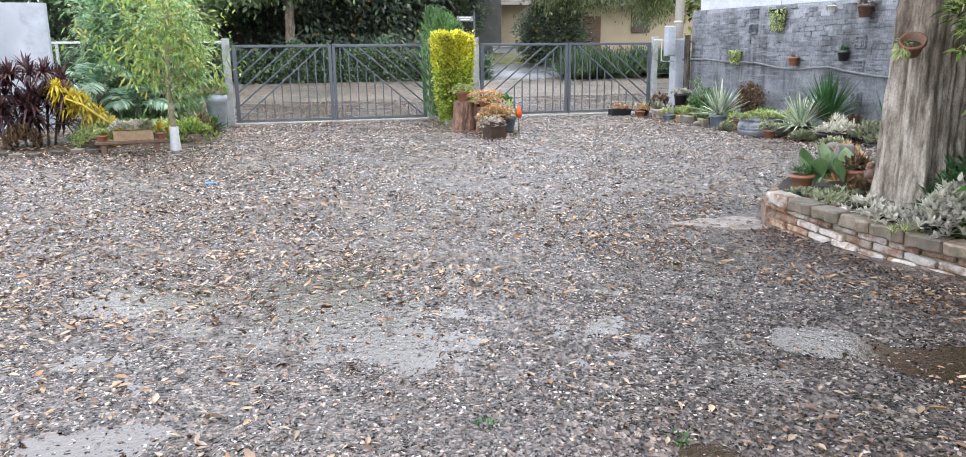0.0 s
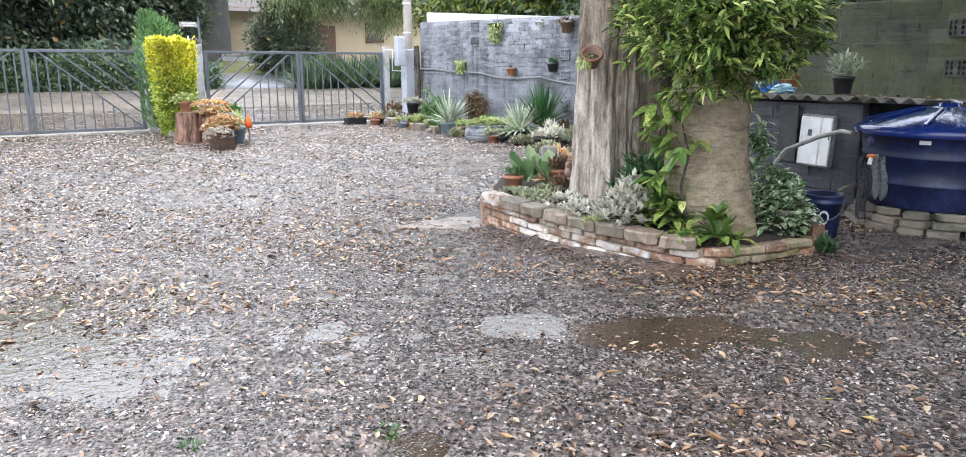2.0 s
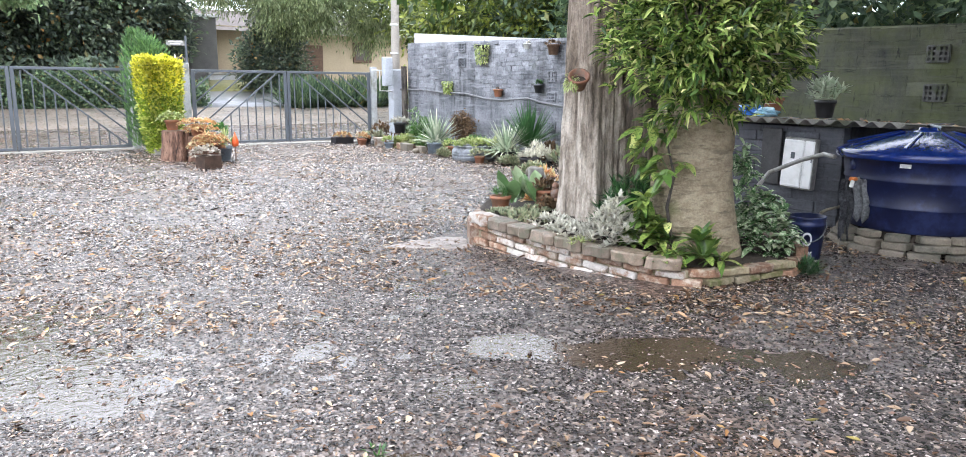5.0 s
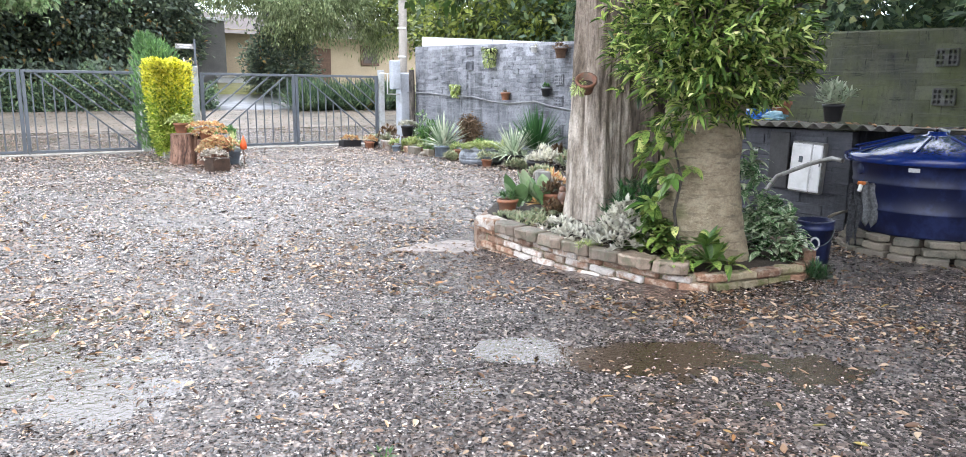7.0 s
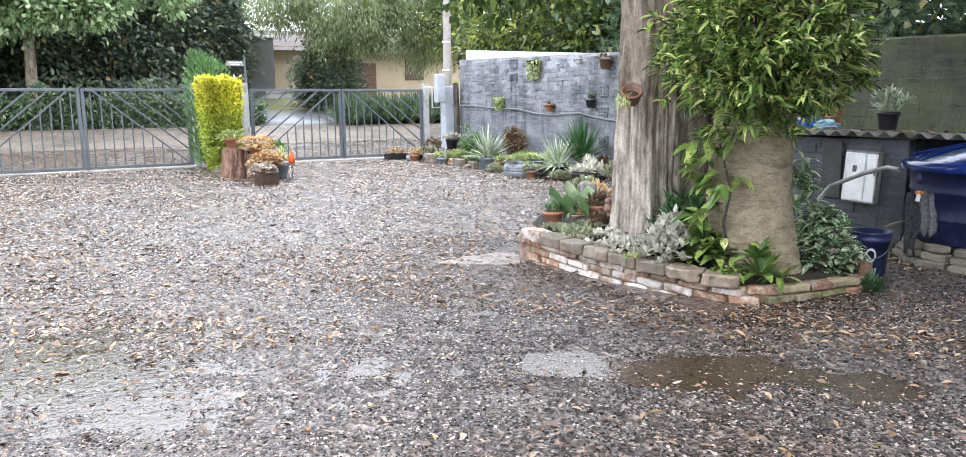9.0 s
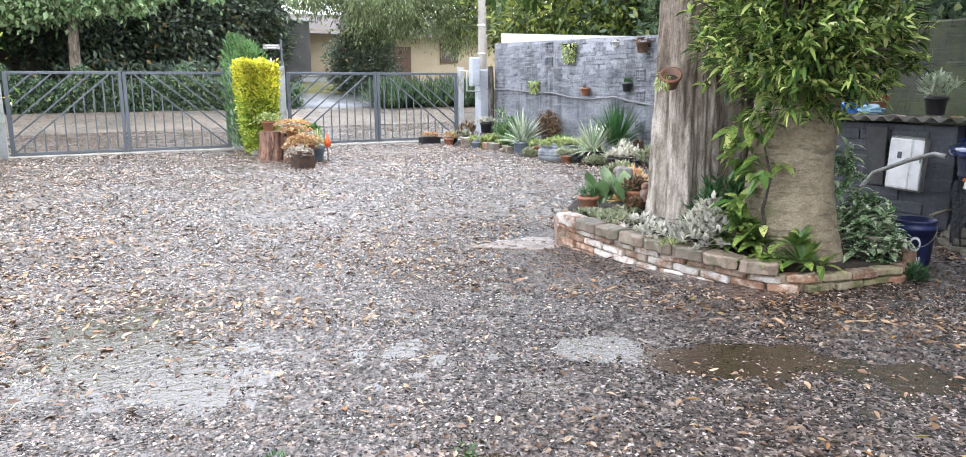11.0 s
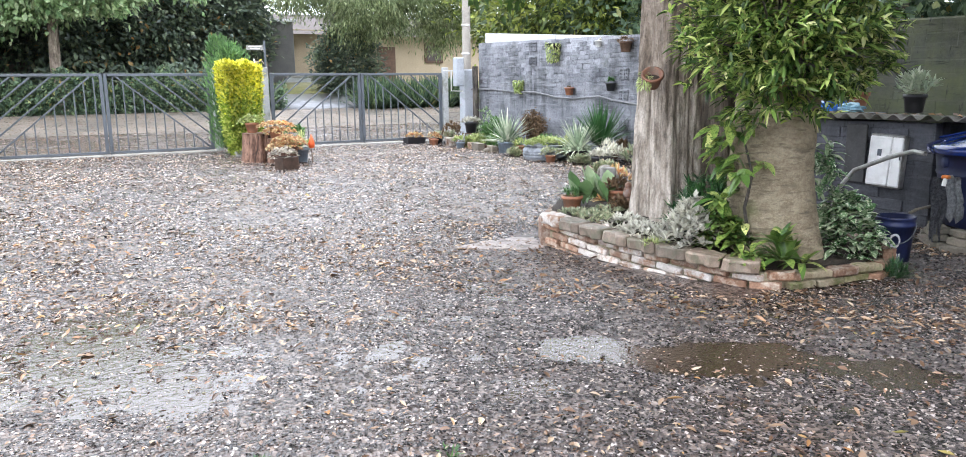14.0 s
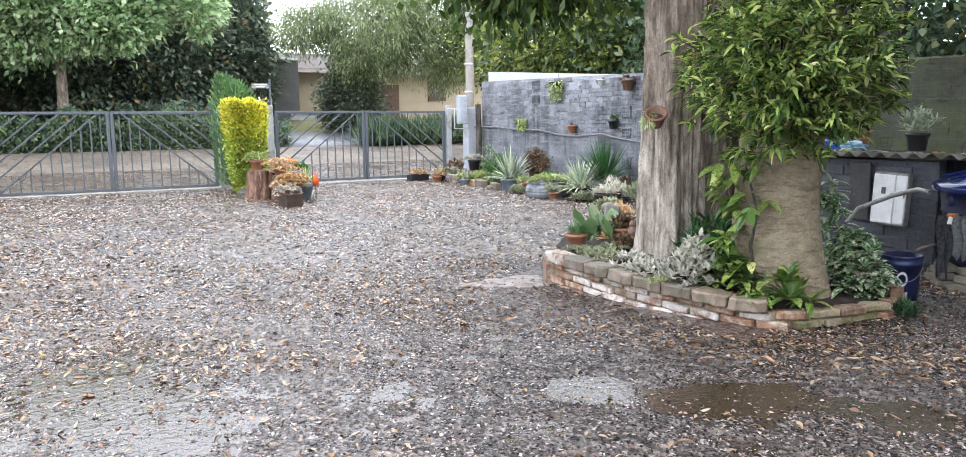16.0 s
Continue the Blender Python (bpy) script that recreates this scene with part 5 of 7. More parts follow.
V, F = flat_leaves(np.stack([x, y, 1.15 - (x - 7.36) * 0.05], 1), np.stack([np.cos(a), np.sin(a), rng.normal(0, 0.2, n)], 1), np.array([[0, 0, 1.0]] * n) + rng.normal(size=(n, 3)) * 0.2, 0.08, 0.045)
tagged(part("roof_leaves", mesh_np("roof_leaves", V, F), LITTER), "fallen leaves lying on the shed roof", "leaves", kind="stuff")

# conduit along the wall
tagged(part("conduit", tube([(10.03, 18.4, 1.42), (10.03, 17.3, 1.41), (10.03, 16.3, 1.35), (10.03, 15.2, 1.33), (10.03, 14.8, 1.28), (10.03, 14.4, 1.225), (10.03, 13.7, 1.195), (10.03, 13.2, 1.23), (10.03, 12.8, 1.25), (10.03, 12.3, 1.165), (10.03, 11.5, 1.09), (10.03, 9.8, 1.0)], 0.022, 8), plain("dark_grey_conduit", (0.15, 0.155, 0.165), (0.26, 0.265, 0.275), 6, 0.5, 50, 0.1, 0.002)), "sagging grey plastic conduit along the wall", "conduit")

# hanging plants and pots on the wall
def wall_pot(y, z, r, mat_, leaf, label, *pieces):
    t = thing("wall_pot", (10.08 - r, y, z), 0, label, "hanging pot", "pots on the wall")
    part("pot", pot_mesh(r * 0.75, r, r * 1.7), mat_, t)
    part("hook", tube([(r, 0, r * 1.5), (r, 0, r * 2.4)], 0.006, 6), STEEL, t)
    foliage(t, leaf, *[(v + np.array([0, 0, r * 1.5]), f) for v, f in pieces])


wall_pot(13.8, 1.27, 0.1, TERRACOTTA, DEADBROWN, "small terracotta pot hung on the wall", mound(40, 0.06, 0.06, 0.04, 0.06, 0.015))
wall_pot(12.37, 1.36, 0.1, BLACKPOT, FERN, "small black pot hung on the wall", mound(80, 0.1, 0.1, 0.08, 0.1, 0.02))
wall_pot(11.9, 2.12, 0.12, BROWNWOOD, DEADBROWN, "brown hanging planter with dry leaves", mound(120, 0.16, 0.16, 0.1, 0.14, 0.02, droop=0.5))
wall_pot(12.83, 2.27, 0.07, WHITEBOX, SILVER, "small white fitting with leaves on the wall", mound(30, 0.05, 0.05, 0.04, 0.07, 0.02))


def trailing(y, z0, z1, r, mat_, label, holder):
    """A plant that hangs down the wall in thick strings."""
    t = thing("hanging_plant", (10.0, y, z0), 0, label, "hanging plant", "pots on the wall")
    part("basket", pot_mesh(r * 0.7, r, 0.12), holder, t)
    n = 420
    zz = rng.random(n)
    a = rng.random(n) * 6.283
    rr = r * (1.15 - 0.5 * zz)
    p = np.stack([rr * np.cos(a) * 0.8, rr * np.sin(a), 0.15 - zz * (z0 - z1)], 1)
    d = unit(np.stack([np.cos(a), np.sin(a), rng.normal(-0.3, 0.5, n)], 1))
    foliage(t, mat_, blades(p, d, np.array([[0, 0, 1.0]] * n) + rng.normal(size=(n, 3)) * 0.2, 0.07, 0.032, 0.3, 2, 0.3, (0.5, 1, 0.9, 0.2)))
    part("cord", tube([(0.05, 0, 0.1), (0.08, 0, 0.35)], 0.005, 5), STEEL, t)


trailing(14.46, 2.3, 1.88, 0.15, LIMEGREEN, "pale green trailing succulent hung on the wall", BLACKPOT)
trailing(15.94, 1.47, 1.2, 0.1, LIMEGREEN, "yellowing trailing plant hung on the wall", WHITEBOX)

# ---- shed and tank fittings ----
meter = thing("meter_box", (7.53, 5.0, 0.4), 0, "white metal meter box with two doors, hanging askew", "meter box")
METERWHITE, mn_, ml_, mp_ = node_mat("white_meter_enamel")
ml_.new(ramp(mn_, ml_, noise_tex(mn_, ml_, 6, 5), [(0.3, (0.74, 0.74, 0.72)), (0.55, (0.92, 0.92, 0.91))]), mp_.inputs["Base Color"])
mp_.inputs["Roughness"].default_value = 0.35
part("case", new_box((0.1, 0.4, 0.56), (0, 0, 0.28), 0.01), PIPEMAT, meter, "greyish metal case")
for y0, w in ((0.06, 0.25), (-0.135, 0.12)):
    dr = part("door", new_box((0.02, w, 0.52), (-0.062, y0, 0.28), 0.006), METERWHITE, meter)
    part("handle", new_box((0.012, 0.014, 0.04), (-0.078, y0 - w * 0.38, 0.33), 0.003), STEEL, dr, "small grey catch")
    for sy, sz, ly, lz in ((-1, 0, 0.016, 0.5), (1, 0, 0.016, 0.5), (0, -1, w - 0.034, 0.016), (0, 1, w - 0.034, 0.016)):
        part("frame_strip", new_box((0.008, ly, lz), (-0.0755, y0 + sy * (w / 2 - 0.01), 0.28 + sz * 0.242), 0.002), METERWHITE, dr)
part("lock_plate", new_box((0.01, 0.05, 0.07), (-0.077, 0.06, 0.37), 0.004), STEEL, meter, "dark round lock plate")
# Added flat panel; its dark grey stands in for a shaded recess.
tagged(part("board", new_box((0.03, 0.24, 0.62), (7.5, 5.12, 0.72), 0.006), plain("dark_recess_grey", (0.05, 0.05, 0.052), (0.09, 0.09, 0.09), 6, 0.7, 50, 0.3, 0.003)), "dark grey panel standing in for a shaded recess beside the meter box", "board")
meter.matrix_basis = Matrix.Translation((7.48, 4.76, 0.39)) @ Matrix.Rotation(radians(3), 4, "X") @ Matrix.Rotation(radians(6), 4, "Z") @ Matrix.Diagonal((1, 0.88, 0.98, 1))
tagged(part("pipe", tube([(6.78, 3.95, 0.83), (6.85, 4.1, 0.84), (6.95, 4.4, 0.755), (6.95, 4.75, 0.6), (6.97, 4.95, 0.36), (6.98, 5.0, 0.0)], 0.022, 10), PIPEMAT), "bent grey pipe leading from the tank", "pipe")
tagged(part("pipe", tube([(7.0, 3.98, 0.33), (6.74, 3.96, 0.325), (6.66, 3.97, 0.3)], 0.014, 8), BLOCK), "thin pipe at the foot of the tank", "pipe")
part("label_plate", new_box((0.006, 0.09, 0.035), (-0.681, -0.158, 0.605), 0.002, Matrix.Rotation(radians(13), 4, "Z")), WHITEBOX, tank, "small white label")
part("outlet_flange", lathe([(0.0, 0.0), (0.05, 0.0), (0.05, 0.03), (0.0, 0.03)], 16), TANKBLUE, tank).matrix_basis = Matrix.Translation((-0.56, 0.36, 0.57)) @ Matrix.Rotation(radians(147), 4, "Z") @ Matrix.Rotation(radians(90), 4, "Y")
LIDMARK = plain("pale_scuffed_plastic", (0.5, 0.56, 0.6), (0.66, 0.7, 0.72), 8, 0.3, 50, 0.2, 0.003)
part("lid_strap", tube([(-0.12, -0.05, 0.93), (0.05, 0.02, 0.935), (0.1, -0.06, 0.91)], 0.014, 6), LIDMARK, lid, "pale strap on the lid")
CLOTH = plain("grey_plaid_cloth", (0.16, 0.17, 0.18), (0.4, 0.41, 0.42), 40, 0.9, 140, 0.4, 0.004)
cl = bmesh.new()
grid = [[cl.verts.new((6.72 + 0.03 * math.sin(i * 1.7 + j * 0.3) + 0.02 * (i == 0), 3.55 + i * 0.022 + 0.012 * math.sin(j * 0.9), 0.66 - j * 0.045 - 0.05 * (i % 3 == 1) * (j > 6))) for i in range(8)] for j in range(9)]
for j in range(8):
    for i in range(7):
        cl.faces.new((grid[j][i], grid[j][i + 1], grid[j + 1][i + 1], grid[j + 1][i]))
ex = bmesh.ops.solidify(cl, geom=cl.faces[:], thickness=0.008)
cloth = tagged(part("hanging_cloth", cl, CLOTH), "pale grey cloth hung on the tank's tap", "cloth")
for p_ in cloth.data.polygons:
    p_.use_smooth = True
DARKCLOTH = plain("dark_plaid_cloth", (0.03, 0.033, 0.04), (0.16, 0.165, 0.18), 45, 0.9, 140, 0.4, 0.004)
cl = bmesh.new()
grid = [[cl.verts.new((6.7 + 0.02 * math.sin(i * 1.9 + j * 0.4), 3.69 + i * 0.024 + 0.01 * math.sin(j * 0.8), 0.64 - j * 0.046 - 0.03 * (i % 2) * (j > 10))) for i in range(6)] for j in range(13)]
for j in range(12):
    for i in range(5):
        cl.faces.new((grid[j][i], grid[j][i + 1], grid[j + 1][i + 1], grid[j + 1][i]))
bmesh.ops.solidify(cl, geom=cl.faces[:], thickness=0.008)
tagged(part("hanging_cloth", cl, DARKCLOTH), "dark plaid cloth hanging beside the tap", "cloth")
TAPORANGE = plain("orange_plastic", (0.6, 0.16, 0.03), (0.7, 0.22, 0.05), 5, 0.4, 40, 0.1, 0.002)
tap = thing("tap", (6.69, 3.7, 0.64), 0, "orange and white plastic tap on the tank", "tap")
part("valve", new_box((0.06, 0.06, 0.035), (0, 0, 0.01), 0.01), TAPORANGE, tap)
part("spout", tube([(0.0, 0, 0), (-0.05, -0.02, -0.03), (-0.06, -0.02, -0.06)], 0.018, 8), WHITEBOX, tap)
part("spigot", tube([(0.0, 0, 0.01), (0.12, -0.05, 0.01)], 0.018, 8), PIPEMAT, tap)
bucket = thing("bucket", (5.97, 3.68, 0), 0, "dark blue plastic paint bucket with white lettering", "bucket")
part("body", lathe([(0, 0), (0.125, 0), (0.13, 0.01), (0.15, 0.3), (0.158, 0.3), (0.158, 0.325), (0.153, 0.33), (0.155, 0.36), (0.16, 0.365), (0.16, 0.38), (0.146, 0.38), (0.122, 0.02), (0, 0.02)], 32), TANKBLUE, bucket)
part("bail_handle", tube([(0.16 * math.cos(a), 0.16 * math.sin(a) , 0.33 - 0.16 * math.sin((a - 2.2) / 3.14 * 3.14)) for a in np.linspace(2.2, 5.34, 12)], 0.004, 5), STEEL, bucket)
BUCKETWHITE = plain("white_print", (0.6, 0.62, 0.64), (0.72, 0.73, 0.74), 20, 0.5, 60, 0.05, 0.001)


def curved_bar(a0, a1, z0, z1, r=0.1475):
    a = np.linspace(a0, a1, 6)
    v = [((r + (z - 0.15) * 0.06 + 0.002) * math.cos(t), (r + (z - 0.15) * 0.06 + 0.002) * math.sin(t), z) for z in (z0, z1) for t in a]
    return mesh_np("bar", v, [(k, k + 1, 7 + k, 6 + k) for k in range(5)])


for a0, a1, z0, z1 in ((3.2, 3.42, 0.15, 0.21), (3.45, 3.58, 0.03, 0.09), (3.63, 3.76, 0.03, 0.09), (3.82, 3.95, 0.03, 0.09), (4.0, 4.1, 0.03, 0.09)):
    part("printed_bar", curved_bar(a0, a1, z0, z1), BUCKETWHITE, bucket)
ring_v = []
for k in range(25):
    g = 2 * math.pi * k / 24
    for s_ in (1.0, 0.68):
        t, z = 3.78 + 0.27 * s_ * math.cos(g), 0.195 + 0.062 * s_ * math.sin(g)
        r_ = 0.1475 + (z - 0.15) * 0.06 + 0.002
        ring_v.append((r_ * math.cos(t), r_ * math.sin(t), z))
part("printed_ring", mesh_np("ring", ring_v, [(2 * k, 2 * k + 1, 2 * k + 3, 2 * k + 2) for k in range(24)]), BUCKETWHITE, bucket, "white printed ring")

# things on the shed roof
potted("potted_plant", (7.86, 4.74, 1.15), 0.085, 0.105, 0.19, BLACKPOT, leafy("pale_green_leaf", [(0.0, (0.38, 0.48, 0.32)), (1.0, (0.74, 0.8, 0.62))], 0.5, 0.3), "pale grey-green bush in a black pot on the shed roof", mound(170, 0.19, 0.19, 0.24, 0.13, 0.044))
potted("potted_plant", (7.95, 5.45, 1.16), 0.08, 0.11, 0.2, TERRACOTTA, LIMEGREEN, "terracotta pot with a small plant on the shed roof", mound(90, 0.1, 0.1, 0.16, 0.14, 0.03))
BAGBLUE = plain("blue_plastic_bag", (0.02, 0.12, 0.5), (0.05, 0.22, 0.68), 14, 0.25, 60, 0.2, 0.004)
BAGPALE = plain("pale_blue_plastic_bag", (0.2, 0.45, 0.6), (0.4, 0.6, 0.7), 14, 0.25, 60, 0.2, 0.004)
for (x, y, z, sx, sy, sz, m_, lb) in ((7.75, 5.66, 1.2, 0.12, 0.2, 0.08, BAGBLUE, "crumpled blue plastic bag on the shed roof"), (7.7, 5.36, 1.19, 0.1, 0.13, 0.06, BAGPALE, "crumpled pale blue plastic bag on the shed roof")):
    bm = bmesh.new()
    bmesh.ops.create_icosphere(bm, subdivisions=3, radius=1)
    for v in bm.verts:
        v.co *= 1 + 0.55 * noise.noise(v.co * 2.2 + Vector((x, y, 0) ) * 3)
        v.co = Vector((v.co.x * sx, v.co.y * sy, max(v.co.z * sz, -0.045)))
    ob = tagged(part("plastic_bag", bm, m_), lb, "bag")
    ob.location = (x, y, z)

# ---- plants in the brick planter ----
Z = 0.22
plant("silver_bush", (4.2, 4.22, 0.2), SILVER, "rounded mound of silver-white downy leaves", "plant", mound(900, 0.2, 0.2, 0.34, 0.09, 0.035, 7), mound(300, 0.12, 0.12, 0.42, 0.08, 0.035, 7))
for (x, y, rx, ry, h, n) in ((4.1, 4.62, 0.16, 0.26, 0.12, 600), (4.2, 4.95, 0.2, 0.2, 0.14, 500), (4.12, 4.36, 0.1, 0.14, 0.16, 300)):
    plant("silver_succulent", (x, y, 0.22), SILVER, "low mat of silvery white succulents", "plant", mound(n, rx, ry, h, 0.07, 0.025, 8), group="succulents in the planter")
for (x, y, rx, ry, h, n) in ((4.15, 5.3, 0.17, 0.25, 0.07, 600), (4.12, 5.62, 0.14, 0.16, 0.06, 350), (4.45, 5.5, 0.2, 0.2, 0.08, 400)):
    plant("rosette_succulent", (x, y, 0.27), PALESUCC, "low mat of pale green succulent rosettes", "plant", mound(n, rx, ry, h, 0.055, 0.022, 9), group="succulents in the planter")
plant("green_tuft", (3.98, 4.36, 0.22), LIMEGREEN, "small bright green tuft by the coping", "plant", mound(160, 0.1, 0.1, 0.06, 0.06, 0.008))
plant("variegated_bush", (4.4, 4.05, 0.18), VARIEG, "bushy plant with yellow and green leaves", "plant", mound(190, 0.17, 0.17, 0.3, 0.16, 0.06, 7, -10, 60, 0.35, 3))
plant("variegated_bush", (4.32, 3.78, 0.15), VARIEG, "low drooping plant with yellow-edged leaves", "plant", mound(70, 0.12, 0.12, 0.1, 0.16, 0.045, 7, -10, 60, 0.4, 3))
plant("dracaena", (4.5, 3.58, 0.13), VARIEG, "drooping green and yellow leaved dracaena at the trunk", "plant", rosette(20, 0.22, 0.075, 5, 70, 0.6, 5, (0, 0, 0.08), 0.25, (0.25, 0.9, 1.0, 0.7, 0.05)), rosette(14, 0.2, 0.07, 15, 75, 0.6, 5, (-0.02, 0.05, 0.2), 0.25, (0.25, 0.9, 1.0, 0.7, 0.05)), rosette(14, 0.18, 0.055, 0, 60, 0.7, 5, (0.12, -0.06, 0.05), 0.25, (0.25, 0.9, 1.0, 0.7, 0.05)))
plant("white_edged_bush", (5.36, 3.7, 0.1), WHITEEDGE, "dark green bush with white-edged leaves by the trunk", "plant", mound(520, 0.34, 0.26, 0.52, 0.15, 0.062, 6, 0, 70, 0.5, 4, (0.25, 0.9, 1.0, 0.65, 0.05)), mound(150, 0.42, 0.2, 0.22, 0.15, 0.055, 6, 0, 60, 0.5, 4, (0.25, 0.9, 1.0, 0.65, 0.05)))
plant("white_edged_bush", (5.3, 4.0, 0.5), WHITEEDGE, "tall thin plant climbing behind the trunk", "plant", mound(220, 0.2, 0.22, 0.6, 0.16, 0.042, 6, -20, 60, 0.5, 4, (0.25, 0.9, 1.0, 0.65, 0.05)))
plant("fern", (4.6, 4.42, 0.25), YUCCA, "dark green fern between the trunks", "fern", rosette(60, 0.5, 0.05, 15, 75, 0.5, 4), mound(520, 0.32, 0.28, 0.5, 0.13, 0.03))
clim = thing("climber", (4.5, 3.86, 0.2), 0, "broad-leaved yellow-green climber on the trunk", "climbing plant")
n = 120
cp = np.repeat(np.stack([rng.uniform(-0.2, 0.04, 24), rng.uniform(-0.06, 0.34, 24), np.where(np.arange(24) < 17, rng.uniform(0.62, 1.05, 24), rng.uniform(0.15, 0.5, 24))], 1), 5, 0) + rng.normal(size=(n, 3)) * 0.02
cp[:, 0] -= 0.02
d = unit(np.stack([rng.normal(-0.8, 0.5, n), rng.normal(-0.1, 0.8, n), rng.normal(0.0, 0.45, n)], 1))
foliage(clim, VARIEG, blades(cp, d, np.array([[0, 0, 1.0]] * n) + rng.normal(size=(n, 3)) * 0.2, 0.12 + 0.06 * rng.random(n), 0.07, 0.35, 4, 0.25, (0.3, 1.0, 0.85, 0.05)))
part("stem", tube([(0.0, 0.02, 0), (-0.05, 0.06, 0.35), (-0.03, 0.02, 0.6), (-0.08, 0.1, 0.95)], [0.016, 0.014, 0.012, 0.006], 6), BARK_DARK, clim)
big = thing("broad_leaf_plant", (4.56, 5.86, 0.27), 0, "plant with large upright broad green leaves", "plant")
foliage(big, leafy("pale_broad_leaf", [(0.0, (0.1, 0.22, 0.07)), (0.5, (0.26, 0.42, 0.18)), (1.0, (0.52, 0.64, 0.4))], 0.35, 0.25), *[rosette(6, 0.36, 0.15, 25, 78, 0.45, 7, (dx, dy, dz), 0.2, (0.1, 0.3, 0.8, 1.0, 0.95, 0.65, 0.04), 0.05) for dx, dy, dz in ((0.0, 0.0, 0.1), (0.1, -0.12, 0.08), (-0.1, 0.08, 0.06))])
potted("potted_plant", (4.3, 5.9, 0.26), 0.07, 0.095, 0.16, TERRACOTTA, FERN, "terracotta pot with small fern on the planter edge", mound(110, 0.09, 0.09, 0.08, 0.1, 0.012))
potted("potted_plant", (4.72, 5.72, 0.3), 0.08, 0.1, 0.17, TERRACOTTA, DEADBROWN, "terracotta pot with dry brown plant beside the trunk", mound(160, 0.13, 0.13, 0.1, 0.09, 0.03))
fg = bmesh.new()
for z_, r_, sq_ in ((0.05, 0.055, 1.0), (0.13, 0.048, 1.2), (0.205, 0.034, 1.0)):
    made_ = bmesh.ops.create_icosphere(fg, subdivisions=2, radius=r_)["verts"]
    bmesh.ops.scale(fg, vec=(1, 1, sq_), verts=made_)
    bmesh.ops.translate(fg, vec=(0, 0, z_), verts=made_)
figurine = tagged(part("garden_figurine", fg, plain("brown_clay", (0.17, 0.085, 0.055), (0.33, 0.18, 0.12), 22, 0.7, 80, 0.3, 0.004, (0.2, 0.17, 0.15), 14)), "small brown clay garden figurine beside the trunk", "figurine")
figurine.location = (4.66, 5.5, 0.33)
tagged(part("pale_block", worn_block((0.16, 0.08, 0.5), 77, 0, 0.014), CONCRETE), "pale grey worn block standing behind the broad leaves", "block").matrix_basis = pose(4.98, 6.2, 0.38, 0, 0, -30)
plant("dry_plant", (4.55, 5.48, 0.24), DEADBROWN, "brown withered succulent clump", "plant", mound(300, 0.13, 0.13, 0.2, 0.06, 0.03))
plant("bromeliad", (4.85, 6.1, 0.3), ORANGE, "orange-leaved bromeliad behind the trunk", "plant", rosette(24, 0.2, 0.035, 10, 70, 0.4))
for k in range(9):
    bm = bmesh.new()
    bmesh.ops.create_icosphere(bm, subdivisions=2, radius=0.03 + 0.02 * rnd.random())
    for v in bm.verts:
        v.co *= 1 + 0.3 * noise.noise(v.co * 20 + Vector((k, 0, 0)))
        v.co.z *= 0.6
    ob = tagged(part("white_stone", bm, BRICK_PALE), "small rounded white stone in the planter", "stone", "white stones")
    x, y = ((4.12, 4.1), (4.18, 4.02), (4.26, 3.93), (4.2, 5.45), (4.3, 5.3), (4.08, 5.18), (4.25, 5.7), (4.05, 5.05), (4.35, 3.8))[k]
    ob.location = (x, y, zs(x, y) + 0.02)
tp = thing("tree_pot", (4.44, 4.96, 1.42), 0, "tilted terracotta pot fixed to the trunk with a trailing plant", "hanging pot")
tp.matrix_basis = Matrix.Translation((4.43, 4.95, 1.46)) @ Matrix.Scale(0.68, 4) @ Matrix.Rotation(radians(42), 4, Vector((0.73, -0.66, 0)).normalized())
part("pot", pot_mesh(0.08, 0.125, 0.2), plain("old_terracotta", (0.2, 0.085, 0.05), (0.31, 0.14, 0.085), 12, 0.65, 60, 0.3, 0.003, (0.14, 0.1, 0.07), 9), tp)
part("soil", lathe([(0.1, 0.1), (0.0, 0.105)], 14), SOIL, tp)
n = 150
a = rng.random(n) * 6.283
zz = rng.random(n)
p = np.stack([-0.06 + 0.05 * np.cos(a) - 0.16 * zz, 0.06 + 0.06 * np.sin(a) - 0.14 * zz, 0.18 + 0.03 * np.cos(a * 3)], 1)
foliage(tp, LIMEGREEN, blades(p, unit(np.stack([np.cos(a), np.sin(a), rng.normal(-0.5, 0.4, n)], 1)), np.array([[0, 0, 1.0]] * n), 0.05, 0.016, 0.4, 2))

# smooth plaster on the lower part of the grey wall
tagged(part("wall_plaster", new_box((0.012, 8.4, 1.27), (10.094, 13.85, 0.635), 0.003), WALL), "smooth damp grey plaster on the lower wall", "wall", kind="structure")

# ---- stump group in front of the hedge ----
STUMP = bark_mat("red_brown_stump", (0.15, 0.075, 0.048), (0.34, 0.2, 0.14), moss_at=0.75, stretch=0.15, scale=14, strength=0.9)


def stump(x, y, r, h, label):
    t = thing("tree_stump", (x, y, 0), 0, label, "stump", "sawn stumps")
    me = big_trunk([(0, 0, 0), (0, 0, h * 0.5), (0, 0, h)], [r * 1.16, r, r * 0.95], 40, lambda a, z: 1 + 0.06 * math.sin(6 * a) + 0.05 * math.sin(11 * a + 1) + 0.03 * math.sin(19 * a + z * 3))
    part("bark", me, STUMP, t)
    part("cut_top", lathe([(r * 0.99, h - 0.01), (r * 0.9, h), (0, h)], 28), BROWNWOOD, t)
    return t


